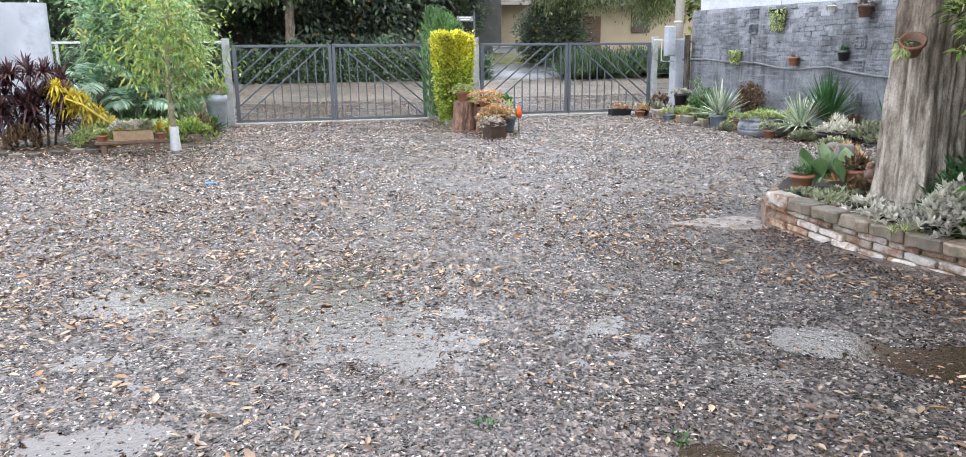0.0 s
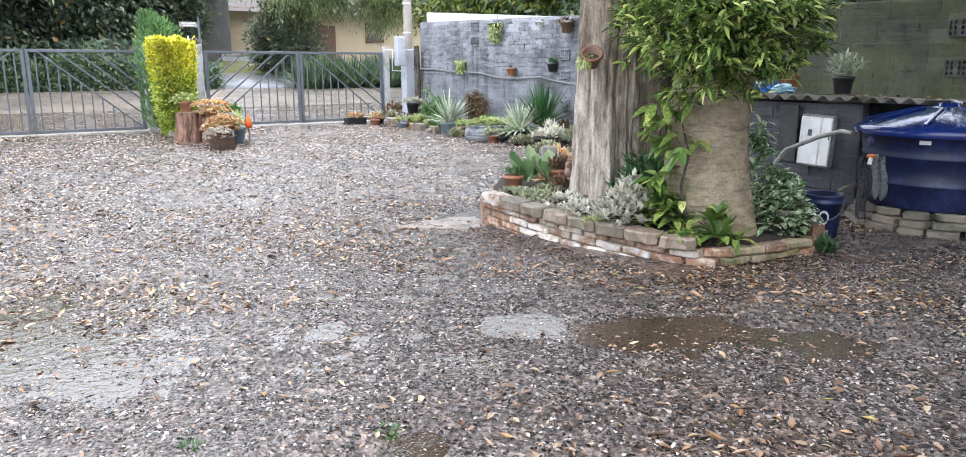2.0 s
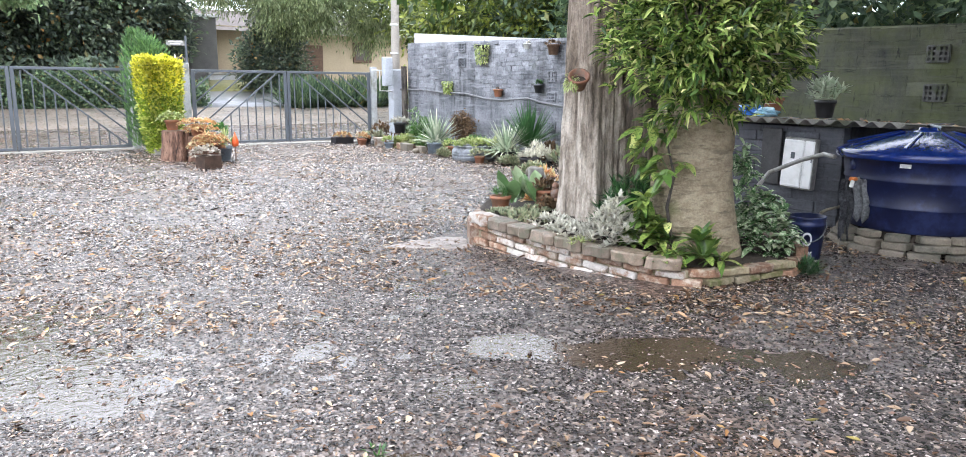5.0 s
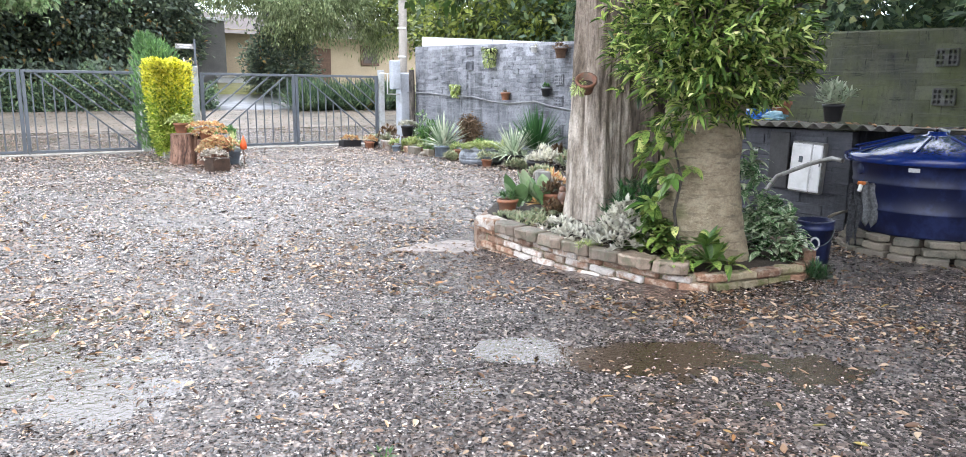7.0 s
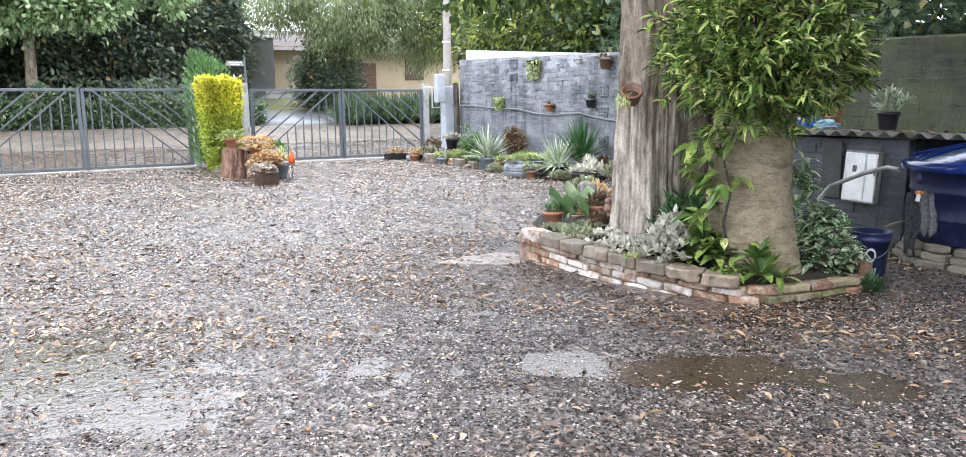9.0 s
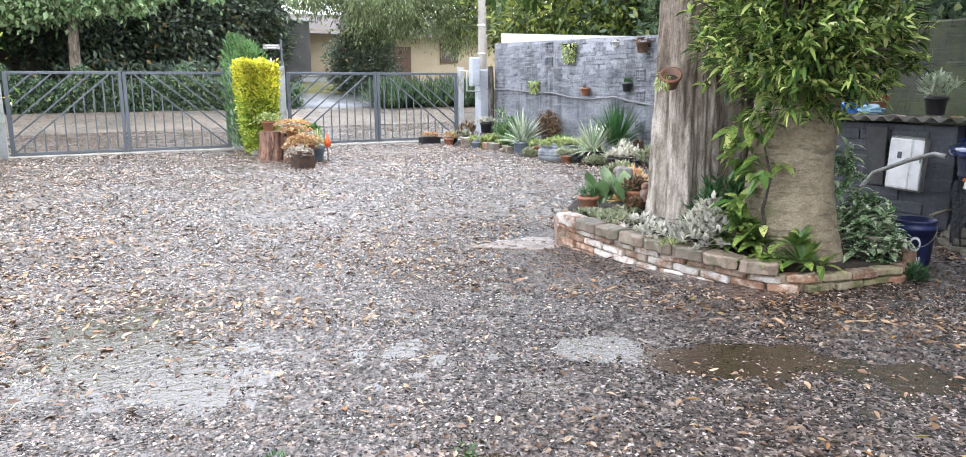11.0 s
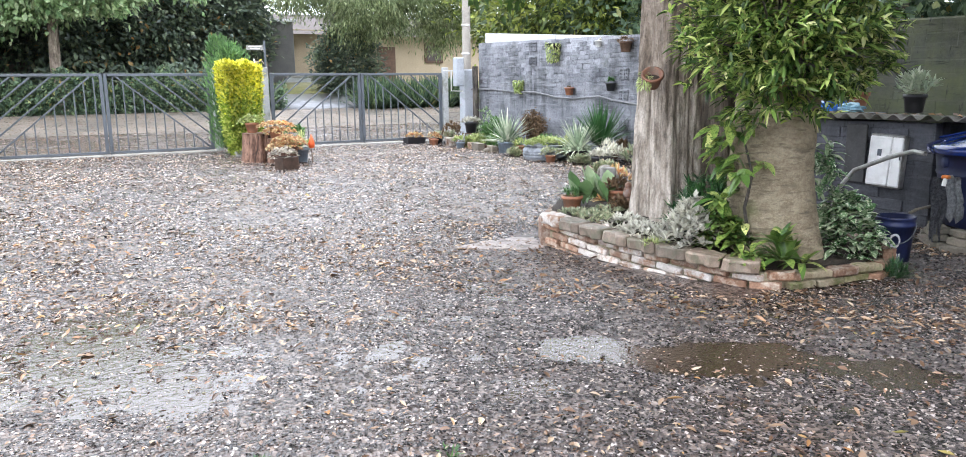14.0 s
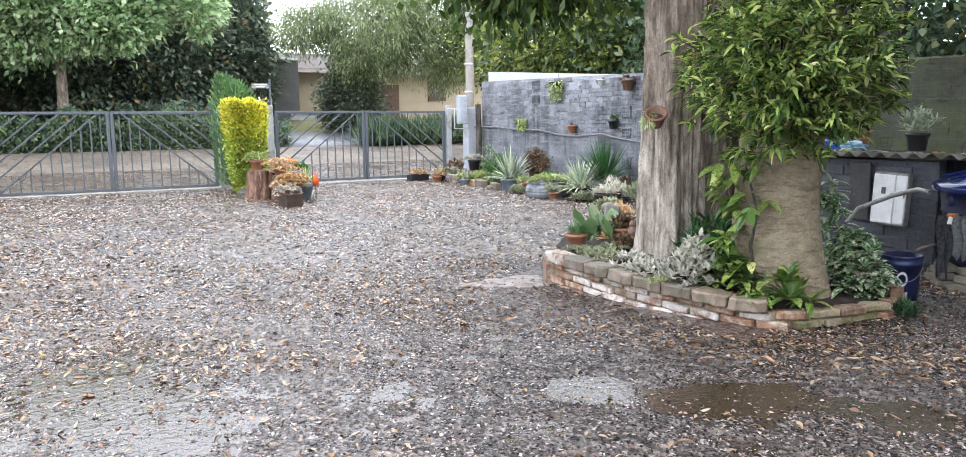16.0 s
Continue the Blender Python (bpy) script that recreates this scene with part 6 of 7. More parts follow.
stump(3.62, 15.9, 0.32, 0.6, "red-brown sawn stump used as a plant stand")
stump(3.92, 15.45, 0.22, 0.5, "darker sawn stump beside the first")
DARKWOOD = plain("dark_wet_wood", (0.045, 0.026, 0.018), (0.11, 0.065, 0.045), 9, 0.5, 50, 0.4, 0.004)
sq = thing("square_planter", (3.68, 14.0, 0), 15, "small square red-brown wooden planter with cream succulents", "planter")
for k in range(4):
    a = k * math.pi / 2
    bm = new_box((0.33, 0.035, 0.24), (0, -0.147, 0.125), 0.008)
    bmesh.ops.rotate(bm, verts=bm.verts, cent=(0, 0, 0), matrix=Matrix.Rotation(a, 3, "Z"))
    part("side_board", bm, DARKWOOD, sq)
part("soil", new_box((0.27, 0.27, 0.03), (0, 0, 0.21)), SOIL, sq)
foliage(sq, CREAM, tuple([*mound(520, 0.26, 0.22, 0.2, 0.08, 0.04, 8, droop=0.4)]), name="succulents")
for ob in sq.children:
    if ob.name.startswith("succulents"):
        ob.location = (-0.06, 0, 0.22)
potted("potted_plant", (3.55, 16.05, 0.6), 0.1, 0.13, 0.2, TERRACOTTA, LIMEGREEN, "terracotta pot with green plant on a stump", mound(320, 0.24, 0.22, 0.18, 0.11, 0.035, droop=0.4))
potted("potted_plant", (3.9, 15.5, 0.5), 0.1, 0.14, 0.22, TERRACOTTA, ORANGE, "terracotta pot of orange succulents on a stump", mound(900, 0.36, 0.32, 0.16, 0.075, 0.036, 8, 0, 75, 0.4), moved(mound(600, 0.34, 0.3, 0.16, 0.075, 0.036, 8, -10, 60, 0.5), (0.02, -0.14, -0.1)))
potted("potted_plant", (3.98, 14.95, 0.0), 0.15, 0.19, 0.42, STUMP, ORANGE, "tall pot overflowing with orange and yellow succulents", mound(1100, 0.34, 0.34, 0.22, 0.075, 0.036, 8, 0, 75, 0.4), moved(mound(700, 0.34, 0.3, 0.2, 0.075, 0.036, 8, -10, 60, 0.5), (-0.12, -0.08, -0.08)))
potted("potted_plant", (4.3, 15.3, 0.0), 0.14, 0.19, 0.3, BLUEGREY, LIMEGREEN, "grey pot with green and yellow succulents", mound(420, 0.26, 0.26, 0.2, 0.1, 0.035, 8, droop=0.3), mound(60, 0.1, 0.1, 0.3, 0.25, 0.02))
potted("potted_plant", (4.45, 16.2, 0.0), 0.14, 0.18, 0.5, BLUEGREY, FERN, "grey-green leafy plant in a pot behind the stumps", mound(320, 0.24, 0.24, 0.28, 0.12, 0.03))
fl = thing("orange_flower_stake", (4.44, 14.9, 0), 0, "bright orange-red stake with pointed top", "garden stake")
part("stake", tube([(0, 0, 0), (0, 0, 0.34)], 0.012, 6), BROWNWOOD, fl)
REDORANGE = plain("orange_red_paint", (0.75, 0.1, 0.02), (0.85, 0.16, 0.03), 6, 0.45, 40, 0.1, 0.002)
part("head", lathe([(0.0, 0.3), (0.06, 0.32), (0.07, 0.4), (0.035, 0.5), (0.0, 0.6)], 10), REDORANGE, fl)
tagged(part("concrete_footing", new_box((0.5, 0.4, 0.2), (3.68, 17.5, 0.06), 0.03), CONCRETE), "grey concrete footing below the hedge", "footing", kind="structure")

# ---- pots along the grey wall ----
WP = "pots along the wall"


def trough(x, y, w, d, h, rz, mat_, leaf, label, *pieces):
    t = thing("trough_planter", (x, y, 0), rz, label, "planter", WP)
    for sx, sy, lx, ly in ((0, -1, w, 0.02), (0, 1, w, 0.02), (-1, 0, 0.02, d - 0.044), (1, 0, 0.02, d - 0.044)):
        part("side_board", new_box((lx, ly, h), (sx * (w / 2 - 0.01), sy * (d / 2 - 0.01), h / 2), 0.004), mat_, t)
    part("soil", new_box((w - 0.045, d - 0.045, 0.03), (0, 0, h * 0.85)), SOIL, t)
    foliage(t, leaf, *[(v + np.array([0, 0, h * 0.85]), f) for v, f in pieces])


trough(8.3, 18.45, 0.55, 0.24, 0.18, 8, BLACKPOT, ORANGE, "black trough of orange and cream succulents", mound(380, 0.26, 0.13, 0.15, 0.08, 0.035, 8))
potted("potted_plant", (8.62, 18.0, 0), 0.08, 0.1, 0.16, TERRACOTTA, CREAM, "small terracotta pot with pale succulent", mound(140, 0.14, 0.14, 0.16, 0.09, 0.03), group=WP)
potted("potted_plant", (8.72, 17.15, 0), 0.13, 0.14, 0.24, BRICK_PALE, PALESUCC, "whitish pot with spiky pale plant", rosette(40, 0.3, 0.03, 20, 80, 0.2), mound(120, 0.16, 0.16, 0.15, 0.1, 0.02), group=WP)
potted("potted_plant", (9.0, 17.6, 0), 0.12, 0.15, 0.25, TERRACOTTA, DEADBROWN, "pot with a brownish bushy plant", mound(320, 0.26, 0.26, 0.35, 0.12, 0.03), group=WP)
st = thing("plant_stand", (9.15, 16.85, 0), 0, "thin dark plant stand", "stand")
part("top_plate", new_box((0.24, 0.24, 0.025), (0, 0, 0.32), 0.005), BROWNWOOD, st)
for sx in (-1, 1):
    for sy in (-1, 1):
        part("leg", new_box((0.025, 0.025, 0.31), (sx * 0.1, sy * 0.1, 0.155), 0.003), BROWNWOOD, st)
potted("potted_plant", (9.15, 16.85, 0.335), 0.12, 0.15, 0.26, BLACKPOT, SILVER, "black pot with pale leafy plant on a stand", mound(260, 0.22, 0.22, 0.14, 0.12, 0.035), group=WP)
trough(9.0, 16.2, 0.7, 0.3, 0.12, -62, BROWNWOOD, LIMEGREEN, "low wooden trough with green plants", mound(420, 0.34, 0.16, 0.22, 0.12, 0.02))
plant("green_shrub", (9.45, 16.2, 0), BROAD, "light green leafy shrub by the wall", "shrub", mound(520, 0.35, 0.4, 0.75, 0.15, 0.04))
plant("dark_shrub", (9.6, 16.9, 0), WHITEEDGE, "dark shrub at the end of the wall", "shrub", mound(420, 0.3, 0.3, 0.95, 0.12, 0.035))
trough(8.95, 15.35, 0.6, 0.3, 0.14, -62, BROWNWOOD, LIMEGREEN, "low wooden trough with trailing plants", mound(300, 0.28, 0.14, 0.16, 0.1, 0.03))
potted("agave", (8.78, 14.5, 0), 0.18, 0.2, 0.27, BLUEGREY, AGAVE, "large striped agave in a blue-grey tub", rosette(70, 0.75, 0.055, 8, 85, 0.22, 5), mound(160, 0.24, 0.24, 0.08, 0.1, 0.03), group=WP, category="agave")
potted("potted_plant", (8.86, 14.02, 0), 0.07, 0.095, 0.2, TERRACOTTA, LIMEGREEN, "small terracotta pot with yellow-green plant", mound(200, 0.17, 0.17, 0.17, 0.09, 0.025), group=WP)
bb = thing("dry_shrub", (9.65, 14.72, 0), 0, "brown dried bushy shrub against the wall", "shrub")
p, o = crown_points((0, 0, 0.6), (0.2, 0.36, 0.32), 130, 18, 0.05, 0.3, 0.5)
n = len(p)
part("leaves", mesh_np("leaves", *flat_leaves(p, rand_dirs(n), rand_dirs(n), 0.07, 0.03)), DEADBROWN, bb)
part("stem", tube([(0, 0, 0), (0.02, 0, 0.6)], [0.03, 0.02], 6), BROWNWOOD, bb)
TYRE = plain("grey_painted_rubber", (0.2, 0.22, 0.25), (0.4, 0.43, 0.47), 6, 0.6, 50, 0.3, 0.004, (0.1, 0.11, 0.12), 5)
ty = thing("tyre_planter", (8.62, 12.75, 0), 0, "grey-white painted tyre planter full of pale succulents", "planter", WP)
part("tyre", lathe([(0.3, 0.02), (0.4, 0.0), (0.43, 0.04), (0.435, 0.06), (0.445, 0.07), (0.445, 0.1), (0.435, 0.11), (0.45, 0.125), (0.45, 0.155), (0.44, 0.165), (0.448, 0.18), (0.445, 0.21), (0.42, 0.25), (0.4, 0.28), (0.44, 0.3), (0.43, 0.32), (0.36, 0.3), (0.33, 0.22)], 40), TYRE, ty)
part("soil", lathe([(0.36, 0.24), (0.0, 0.27)], 20), SOIL, ty)
foliage(ty, LIMEGREEN, tuple([*mound(1300, 0.42, 0.42, 0.16, 0.09, 0.035, 8)]))
for ob in ty.children:
    if ob.name.startswith("leaves"):
        ob.location = (0, 0, 0.27)
potted("agave", (8.86, 11.95, 0), 0.16, 0.19, 0.24, BLACKPOT, AGAVE, "striped agave with arching leaves in a black pot", rosette(130, 0.7, 0.038, 0, 85, 0.32, 5), mound(260, 0.3, 0.3, 0.1, 0.1, 0.03), group=WP, category="agave")
plant("yucca", (9.45, 12.0, 0.1), YUCCA, "spiky dark green yucca by the wall", "yucca", rosette(120, 0.92, 0.05, 20, 88, 0.1, 5, (0, 0, 0.18)))
part("stem", tube([(0, 0, -0.1), (0, 0, 0.2)], 0.06, 8), BARK_DARK, [o for o in scene.objects if o.name.startswith("yucca")][0])
for (x, y, rx, m_, lb) in ((9.2, 13.5, 0.35, BROAD, "leafy green plants behind the tyre"), (9.3, 12.9, 0.3, LIMEGREEN, "yellow-green plants behind the tyre"), (9.05, 11.2, 0.3, SILVER, "pale rosettes at the foot of the wall"), (9.3, 10.6, 0.35, PALESUCC, "pale succulents at the foot of the wall"), (9.5, 11.4, 0.25, DEADBROWN, "brownish low plants by the wall"), (9.4, 15.5, 0.3, FERN, "green fern-like plants by the wall")):
    plant("low_plant", (x, y, 0), m_, lb, "plant", mound(480, rx, rx, 0.4, 0.15, 0.03, 8), group="low plants by the wall")
potted("potted_plant", (8.6, 10.9, 0), 0.14, 0.17, 0.2, BLACKPOT, SILVER, "black bowl of pale rosettes", mound(260, 0.22, 0.22, 0.12, 0.1, 0.04), group=WP)
plant("tall_spotted_plant", (9.75, 10.75, 0), BROAD, "tall narrow green plant with orange tip by the trunk", "plant", rosette(16, 0.9, 0.08, 60, 88, 0.1, 5))
for (x, y, s, m_, lb) in ((7.9, 9.9, 0.13, BLOCK, "rounded pale stone behind the trunk"), (7.6, 9.3, 0.14, CONCRETE, "grey stone on the gravel"), (8.55, 15.0, 0.08, BLOCK, "small grey stone by the pots"), (8.7, 13.45, 0.1, BRICK_PALE, "whitish stone by the tyre"), (8.75, 16.6, 0.09, BLOCK, "flat grey stone by the trough")):
    bm = bmesh.new()
    bmesh.ops.create_icosphere(bm, subdivisions=3, radius=s)
    for v in bm.verts:
        v.co *= 1 + 0.3 * noise.noise(v.co * 4 + Vector((x, y, 0)))
        v.co.z *= 0.75
    ob = tagged(part("stone", bm, m_), lb, "stone", "stones by the wall")
    ob.location = (x, y, s * 0.5)
plant("orange_bromeliad", (7.4, 9.0, 0), ORANGE, "orange-brown bromeliads behind the trunk", "plant", mound(90, 0.2, 0.2, 0.2, 0.14, 0.04))

# ---- pole fittings and timber ----
ebox = thing("electric_box", (9.58, 18.3, 1.5), 0, "pale grey electric box on a pipe bracket beside the pole", "electric box")
part("case", new_box((0.24, 0.2, 0.76), (0, 0, 0.38), 0.02), PALEGREY, ebox)
part("cover", new_box((0.2, 0.012, 0.7), (0, -0.106, 0.38), 0.004), PALEGREY, ebox)
part("bracket_pipe", tube([(-0.4, 0.1, 0.42), (-0.2, 0.05, 0.42), (-0.2, 0.05, -0.12), (0.1, 0.05, -0.13), (0.25, 0.18, -0.13), (0.37, 0.25, -0.13)], 0.018, 8), WHITEBOX, ebox)
for z in (2.35, 3.1):
    part("band", lathe([(0.116, z), (0.124, z + 0.01), (0.124, z + 0.04), (0.116, z + 0.05)], 16), WHITEBOX, pole)
tagged(part("timber_post", tube([(9.95, 18.02, 0), (9.95, 18.02, 1.2), (9.93, 18.02, 2.02)], [0.085, 0.08, 0.075], 10, 0.05), BARK_DARK), "dark weathered timber post at the wall's end", "post")
tagged(part("overhead_wire", tube([(-40, 30, 6.2), (-15, 24.5, 5.7), (10, 18.7, 6.6), (14, 10, 5.5), (17, -5, 5.2)], 0.012, 5), BLACKPOT), "thin black overhead wire", "wire")

# ---- garden corner left of the gates ----
CORDYLINE = leafy("purple_cordyline", [(0.0, (0.03, 0.014, 0.02)), (0.6, (0.075, 0.03, 0.038)), (1.0, (0.17, 0.085, 0.07))], 0.35, 0.25)
GOLDEN = leafy("golden_leaf", [(0.0, (0.45, 0.35, 0.03)), (0.6, (0.66, 0.5, 0.04)), (1.0, (0.5, 0.5, 0.1))], 0.4, 0.3)
COOLGREEN = leafy("cool_green_leaf", [(0.0, (0.12, 0.23, 0.12)), (0.6, (0.26, 0.42, 0.23)), (1.0, (0.5, 0.62, 0.36))], 0.45, 0.5)
BAMBOO = leafy("airy_tree_leaf", [(0.0, (0.12, 0.22, 0.05)), (0.55, (0.24, 0.36, 0.08)), (0.9, (0.44, 0.5, 0.14)), (1.0, (0.6, 0.45, 0.1))], 0.45, 0.4)
LG = "garden corner"
cord = thing("cordyline", (-4.5, 15.4, 0), 0, "large purple-leaved cordyline clump", "shrub", LG)
foliage(cord, CORDYLINE, *[rosette(34, 0.32, 0.052, -20, 80, 0.6, 4, (rnd.uniform(-0.85, 0.65), rnd.uniform(-0.4, 0.4), rnd.uniform(0.35, 1.45))) for _ in range(46)])
for k in range(5):
    part("cane", tube([(0.1 * (k - 2), 0.05 * k, 0), (0.18 * (k - 2), 0.05 * k, 0.9)], 0.025, 6), BARK_DARK, cord)
gold = thing("golden_shrub", (-3.55, 15.2, 0), 0, "arching golden-yellow leaved shrub", "shrub", LG)
foliage(gold, GOLDEN, *[rosette(26, 0.17, 0.042, -30, 80, 0.7, 3, (1.05 * (k / 55 - 0.5) + rnd.uniform(-0.14, 0.14), rnd.uniform(-0.28, 0.28), 1.25 - 0.85 * k / 55 - rnd.uniform(0, 0.4))) for k in range(56)])
part("bent_frond", tube([(-0.3, -0.4, 0.9), (0.0, -0.5, 0.78), (0.35, -0.55, 0.5), (0.75, -0.5, 0.28)], [0.012, 0.022, 0.022, 0.01], 6), GOLDEN, gold, "curved bright yellow frond")
for (x, y, rx, h, m_, lb) in ((-3.45, 18.1, 0.75, 1.4, COOLGREEN, "broad green shrub in the corner"), (-2.6, 17.9, 0.8, 1.3, LIGHTLEAF, "light green shrub by the fence")):
    t = thing("garden_shrub", (x, y, 0), 0, lb, "shrub", LG)
    h *= 1.2
    p, o = crown_points((0, 0, h), (rx, rx * 0.8, h * 0.95), 230, 24, 0.14)
    n = len(p)
    part("leaves", smooth(mesh_np("leaves", *blades(p, unit(o + rng.normal(size=p.shape) * 0.7), unit(rng.normal(size=p.shape) * 0.4 + np.array([0, 0, 1])), 0.1 + 0.12 * rng.random(n), 0.06, 0.4, 2, 0.3, (0.3, 1, 0.1)))), m_, t)
    part("stem", tube([(0, 0, 0), (0.05, 0, h)], [0.05, 0.02], 6), BARK_DARK, t)
def pinnate(n, L, leaf_l, leaf_w, pairs=16):
    """Arching feather fronds: a midrib with leaflets on both sides."""
    ribs, P_, D_p, U_p, LL = [], [], [], [], []
    for k in range(n):
        a_, e_ = k * 2.4, radians(rnd.uniform(30, 82))
        out_ = Vector((math.cos(a_) * math.cos(e_), math.sin(a_) * math.cos(e_), math.sin(e_)))
        curve = [out_ * (L * f_) - Vector((0, 0, 0.55 * L * f_ ** 2.2)) for f_ in np.linspace(0, 1, 7)]
        ribs.append(tube_arrays(curve, [0.012, 0.011, 0.009, 0.008, 0.006, 0.005, 0.003], 4))
        for j in range(pairs):
            f_ = 0.2 + 0.8 * j / pairs
            c_ = out_ * (L * f_) - Vector((0, 0, 0.55 * L * f_ ** 2.2))
            t_ = (out_ * L - Vector((0, 0, 1.21 * L * f_ ** 1.2))).normalized()
            s_ = t_.cross(Vector((0, 0, 1))).normalized()
            for sd_ in (-1, 1):
                P_.append(c_)
                D_p.append(t_ * 0.7 + s_ * sd_ + Vector((0, 0, rnd.uniform(-0.2, 0.1))))
                U_p.append(s_.cross(t_))
                LL.append(leaf_l * math.sin(math.pi * (0.18 + 0.74 * j / pairs)))
    return ribs, blades(np.array(P_), np.array(D_p), np.array(U_p), np.array(LL), leaf_w, 0.35, 3, 0.25, (0.3, 1.0, 0.8, 0.05))


PALMLEAF = leafy("blue_green_palm_leaf", [(0.0, (0.1, 0.2, 0.12)), (0.6, (0.24, 0.38, 0.25)), (1.0, (0.5, 0.62, 0.44))], 0.35, 0.35)
for (x, y, h, n_f, L) in ((-3.75, 16.9, 0.9, 15, 1.25), (-3.0, 16.6, 0.6, 11, 0.95)):
    palm = thing("feather_palm", (x, y, 0), 0, "young palm with arching blue-green feathery fronds", "palm", LG)
    part("stem", tube([(0, 0, 0), (0.03, 0, h * 0.5), (0, 0, h)], [0.07, 0.055, 0.045], 8, 0.08), BARK_DARK, palm)
    ribs, leaf_a = pinnate(n_f, L, 0.36, 0.04)
    part("frond_stem", smooth(mesh_np("frond_stem", *joined(ribs))), PALMLEAF, palm).location = (0, 0, h)
    part("foliage", smooth(mesh_np("foliage", *leaf_a)), PALMLEAF, palm).location = (0, 0, h)
slim = thing("slender_tree", (-2.0, 13.9, 0), 0, "slender tree with airy yellow-green leaves and whitewashed foot", "tree", LG)
part("trunk", tube([(0, 0, 0), (0.0, 0, 0.45), (-0.03, 0, 1.2), (0.06, 0, 2.0), (0.12, 0, 2.7)], [0.06, 0.05, 0.035, 0.025, 0.012], 8), BARK_BROWN, slim)
part("whitewashed_foot", tube([(0, 0, 0.0), (0, 0, 0.2), (0.0, 0, 0.42)], [0.095, 0.082, 0.075], 10, 0.05), WHITE, slim, "whitewashed trunk base")
p, o = crown_points((-0.05, 0, 1.95), (0.95, 0.8, 1.0), 84, 26, 0.14, 0.25, 0.45)
n = len(p)
part("crown", smooth(mesh_np("crown", *blades(p, unit(o * 0.5 + rng.normal(size=p.shape) * 0.8 - np.array([0, 0, 0.1])), unit(rng.normal(size=p.shape) * 0.4 + np.array([0, 0, 1])), 0.07 + 0.07 * rng.random(n), 0.04, 0.3, 2, 0.2, (0.3, 1, 0.1)))), BAMBOO, slim)
tw = []
for k in range(26):
    z = 0.8 + 1.7 * k / 26
    a = k * 2.4
    tw.append(tube_arrays([(0.02, 0, z), (0.35 * math.cos(a), 0.35 * math.sin(a), z + 0.2), (0.68 * math.cos(a), 0.62 * math.sin(a), z + 0.18)], [0.01, 0.007, 0.003], 5))
part("twig_work", smooth(mesh_np("twigs", *joined(tw))), BARK_BROWN, slim)
bench = thing("wooden_bench", (-2.68, 13.8, 0), 8, "low brown wooden bench carrying plant boxes", "bench", LG)
part("seat_board", new_box((1.05, 0.34, 0.05), (0, 0, 0.2), 0.008), BROWNWOOD, bench)
for sx in (-0.4, 0.4):
    part("leg", new_box((0.08, 0.28, 0.17), (sx, 0, 0.087), 0.008), BROWNWOOD, bench)
WOODBOX = plain("tan_wood", (0.26, 0.17, 0.09), (0.4, 0.28, 0.16), 8, 0.65, 50, 0.4, 0.004)
cr = thing("plant_box", (-2.62, 13.8, 0.227), 8, "tan wooden box with pale succulents on the bench", "planter", LG)
for sx, sy, lx, ly in ((0, -1, 0.6, 0.02), (0, 1, 0.6, 0.02), (-1, 0, 0.02, 0.2), (1, 0, 0.02, 0.2)):
    part("side_board", new_box((lx, ly, 0.16), (sx * 0.29, sy * 0.115, 0.08), 0.004), WOODBOX, cr)
part("soil", new_box((0.55, 0.2, 0.03), (0, 0, 0.13)), SOIL, cr)
for k, (x, m_) in enumerate(((-0.2, SILVER), (0.02, CREAM), (0.2, PALESUCC))):
    ob = foliage(cr, m_, mound(260, 0.15, 0.13, 0.16, 0.09, 0.04, 8), name="succulent_clump")
    ob.location = (x, 0, 0.14)
potted("potted_plant", (-3.1, 13.75, 0.226), 0.07, 0.09, 0.09, TERRACOTTA, LIMEGREEN, "small bowl of yellow-green succulents on the bench", mound(160, 0.16, 0.12, 0.1, 0.07, 0.03), group=LG)
potted("potted_plant", (-2.2, 13.85, 0.226), 0.07, 0.09, 0.11, TERRACOTTA, GOLDEN, "small pot of yellow leaves on the bench", mound(130, 0.12, 0.12, 0.14, 0.09, 0.03), group=LG)
plant("fern_clump", (-1.7, 17.45, 0), FERN, "fresh green fern by the gate post", "fern", rosette(60, 0.5, 0.07, 15, 75, 0.5, 4), mound(160, 0.25, 0.2, 0.3, 0.14, 0.04), group=LG)
potted("potted_plant", (-1.6, 17.85, 0.0), 0.17, 0.22, 0.78, PALEGREY, LIMEGREEN, "tall pale grey pot with a yellow-green plant by the gate", mound(300, 0.26, 0.26, 0.38, 0.16, 0.05), group=LG)
for (x, y, rx, m_, lb) in ((-3.4, 14.9, 0.4, LIMEGREEN, "low lime-green plants behind the bench"), (-2.5, 15.2, 0.5, LIMEGREEN, "mixed yellow-green ground plants near the bench"), (-1.9, 15.4, 0.45, BAMBOO, "yellowish bush by the slender tree"), (-4.6, 14.9, 0.3, DEADBROWN, "small brownish ground plants"), (-2.9, 16.1, 0.6, FERN, "green ground plants in the corner"), (-1.9, 16.6, 0.4, DEADBROWN, "brownish low plants by the gate"), (-3.6, 16.2, 0.6, COOLGREEN, "blue-green ground plants near the fence")):
    plant("ground_plant", (x, y, 0), m_, lb, "plant", mound(700, rx, rx, 0.42, 0.14, 0.035, 8), group=LG)
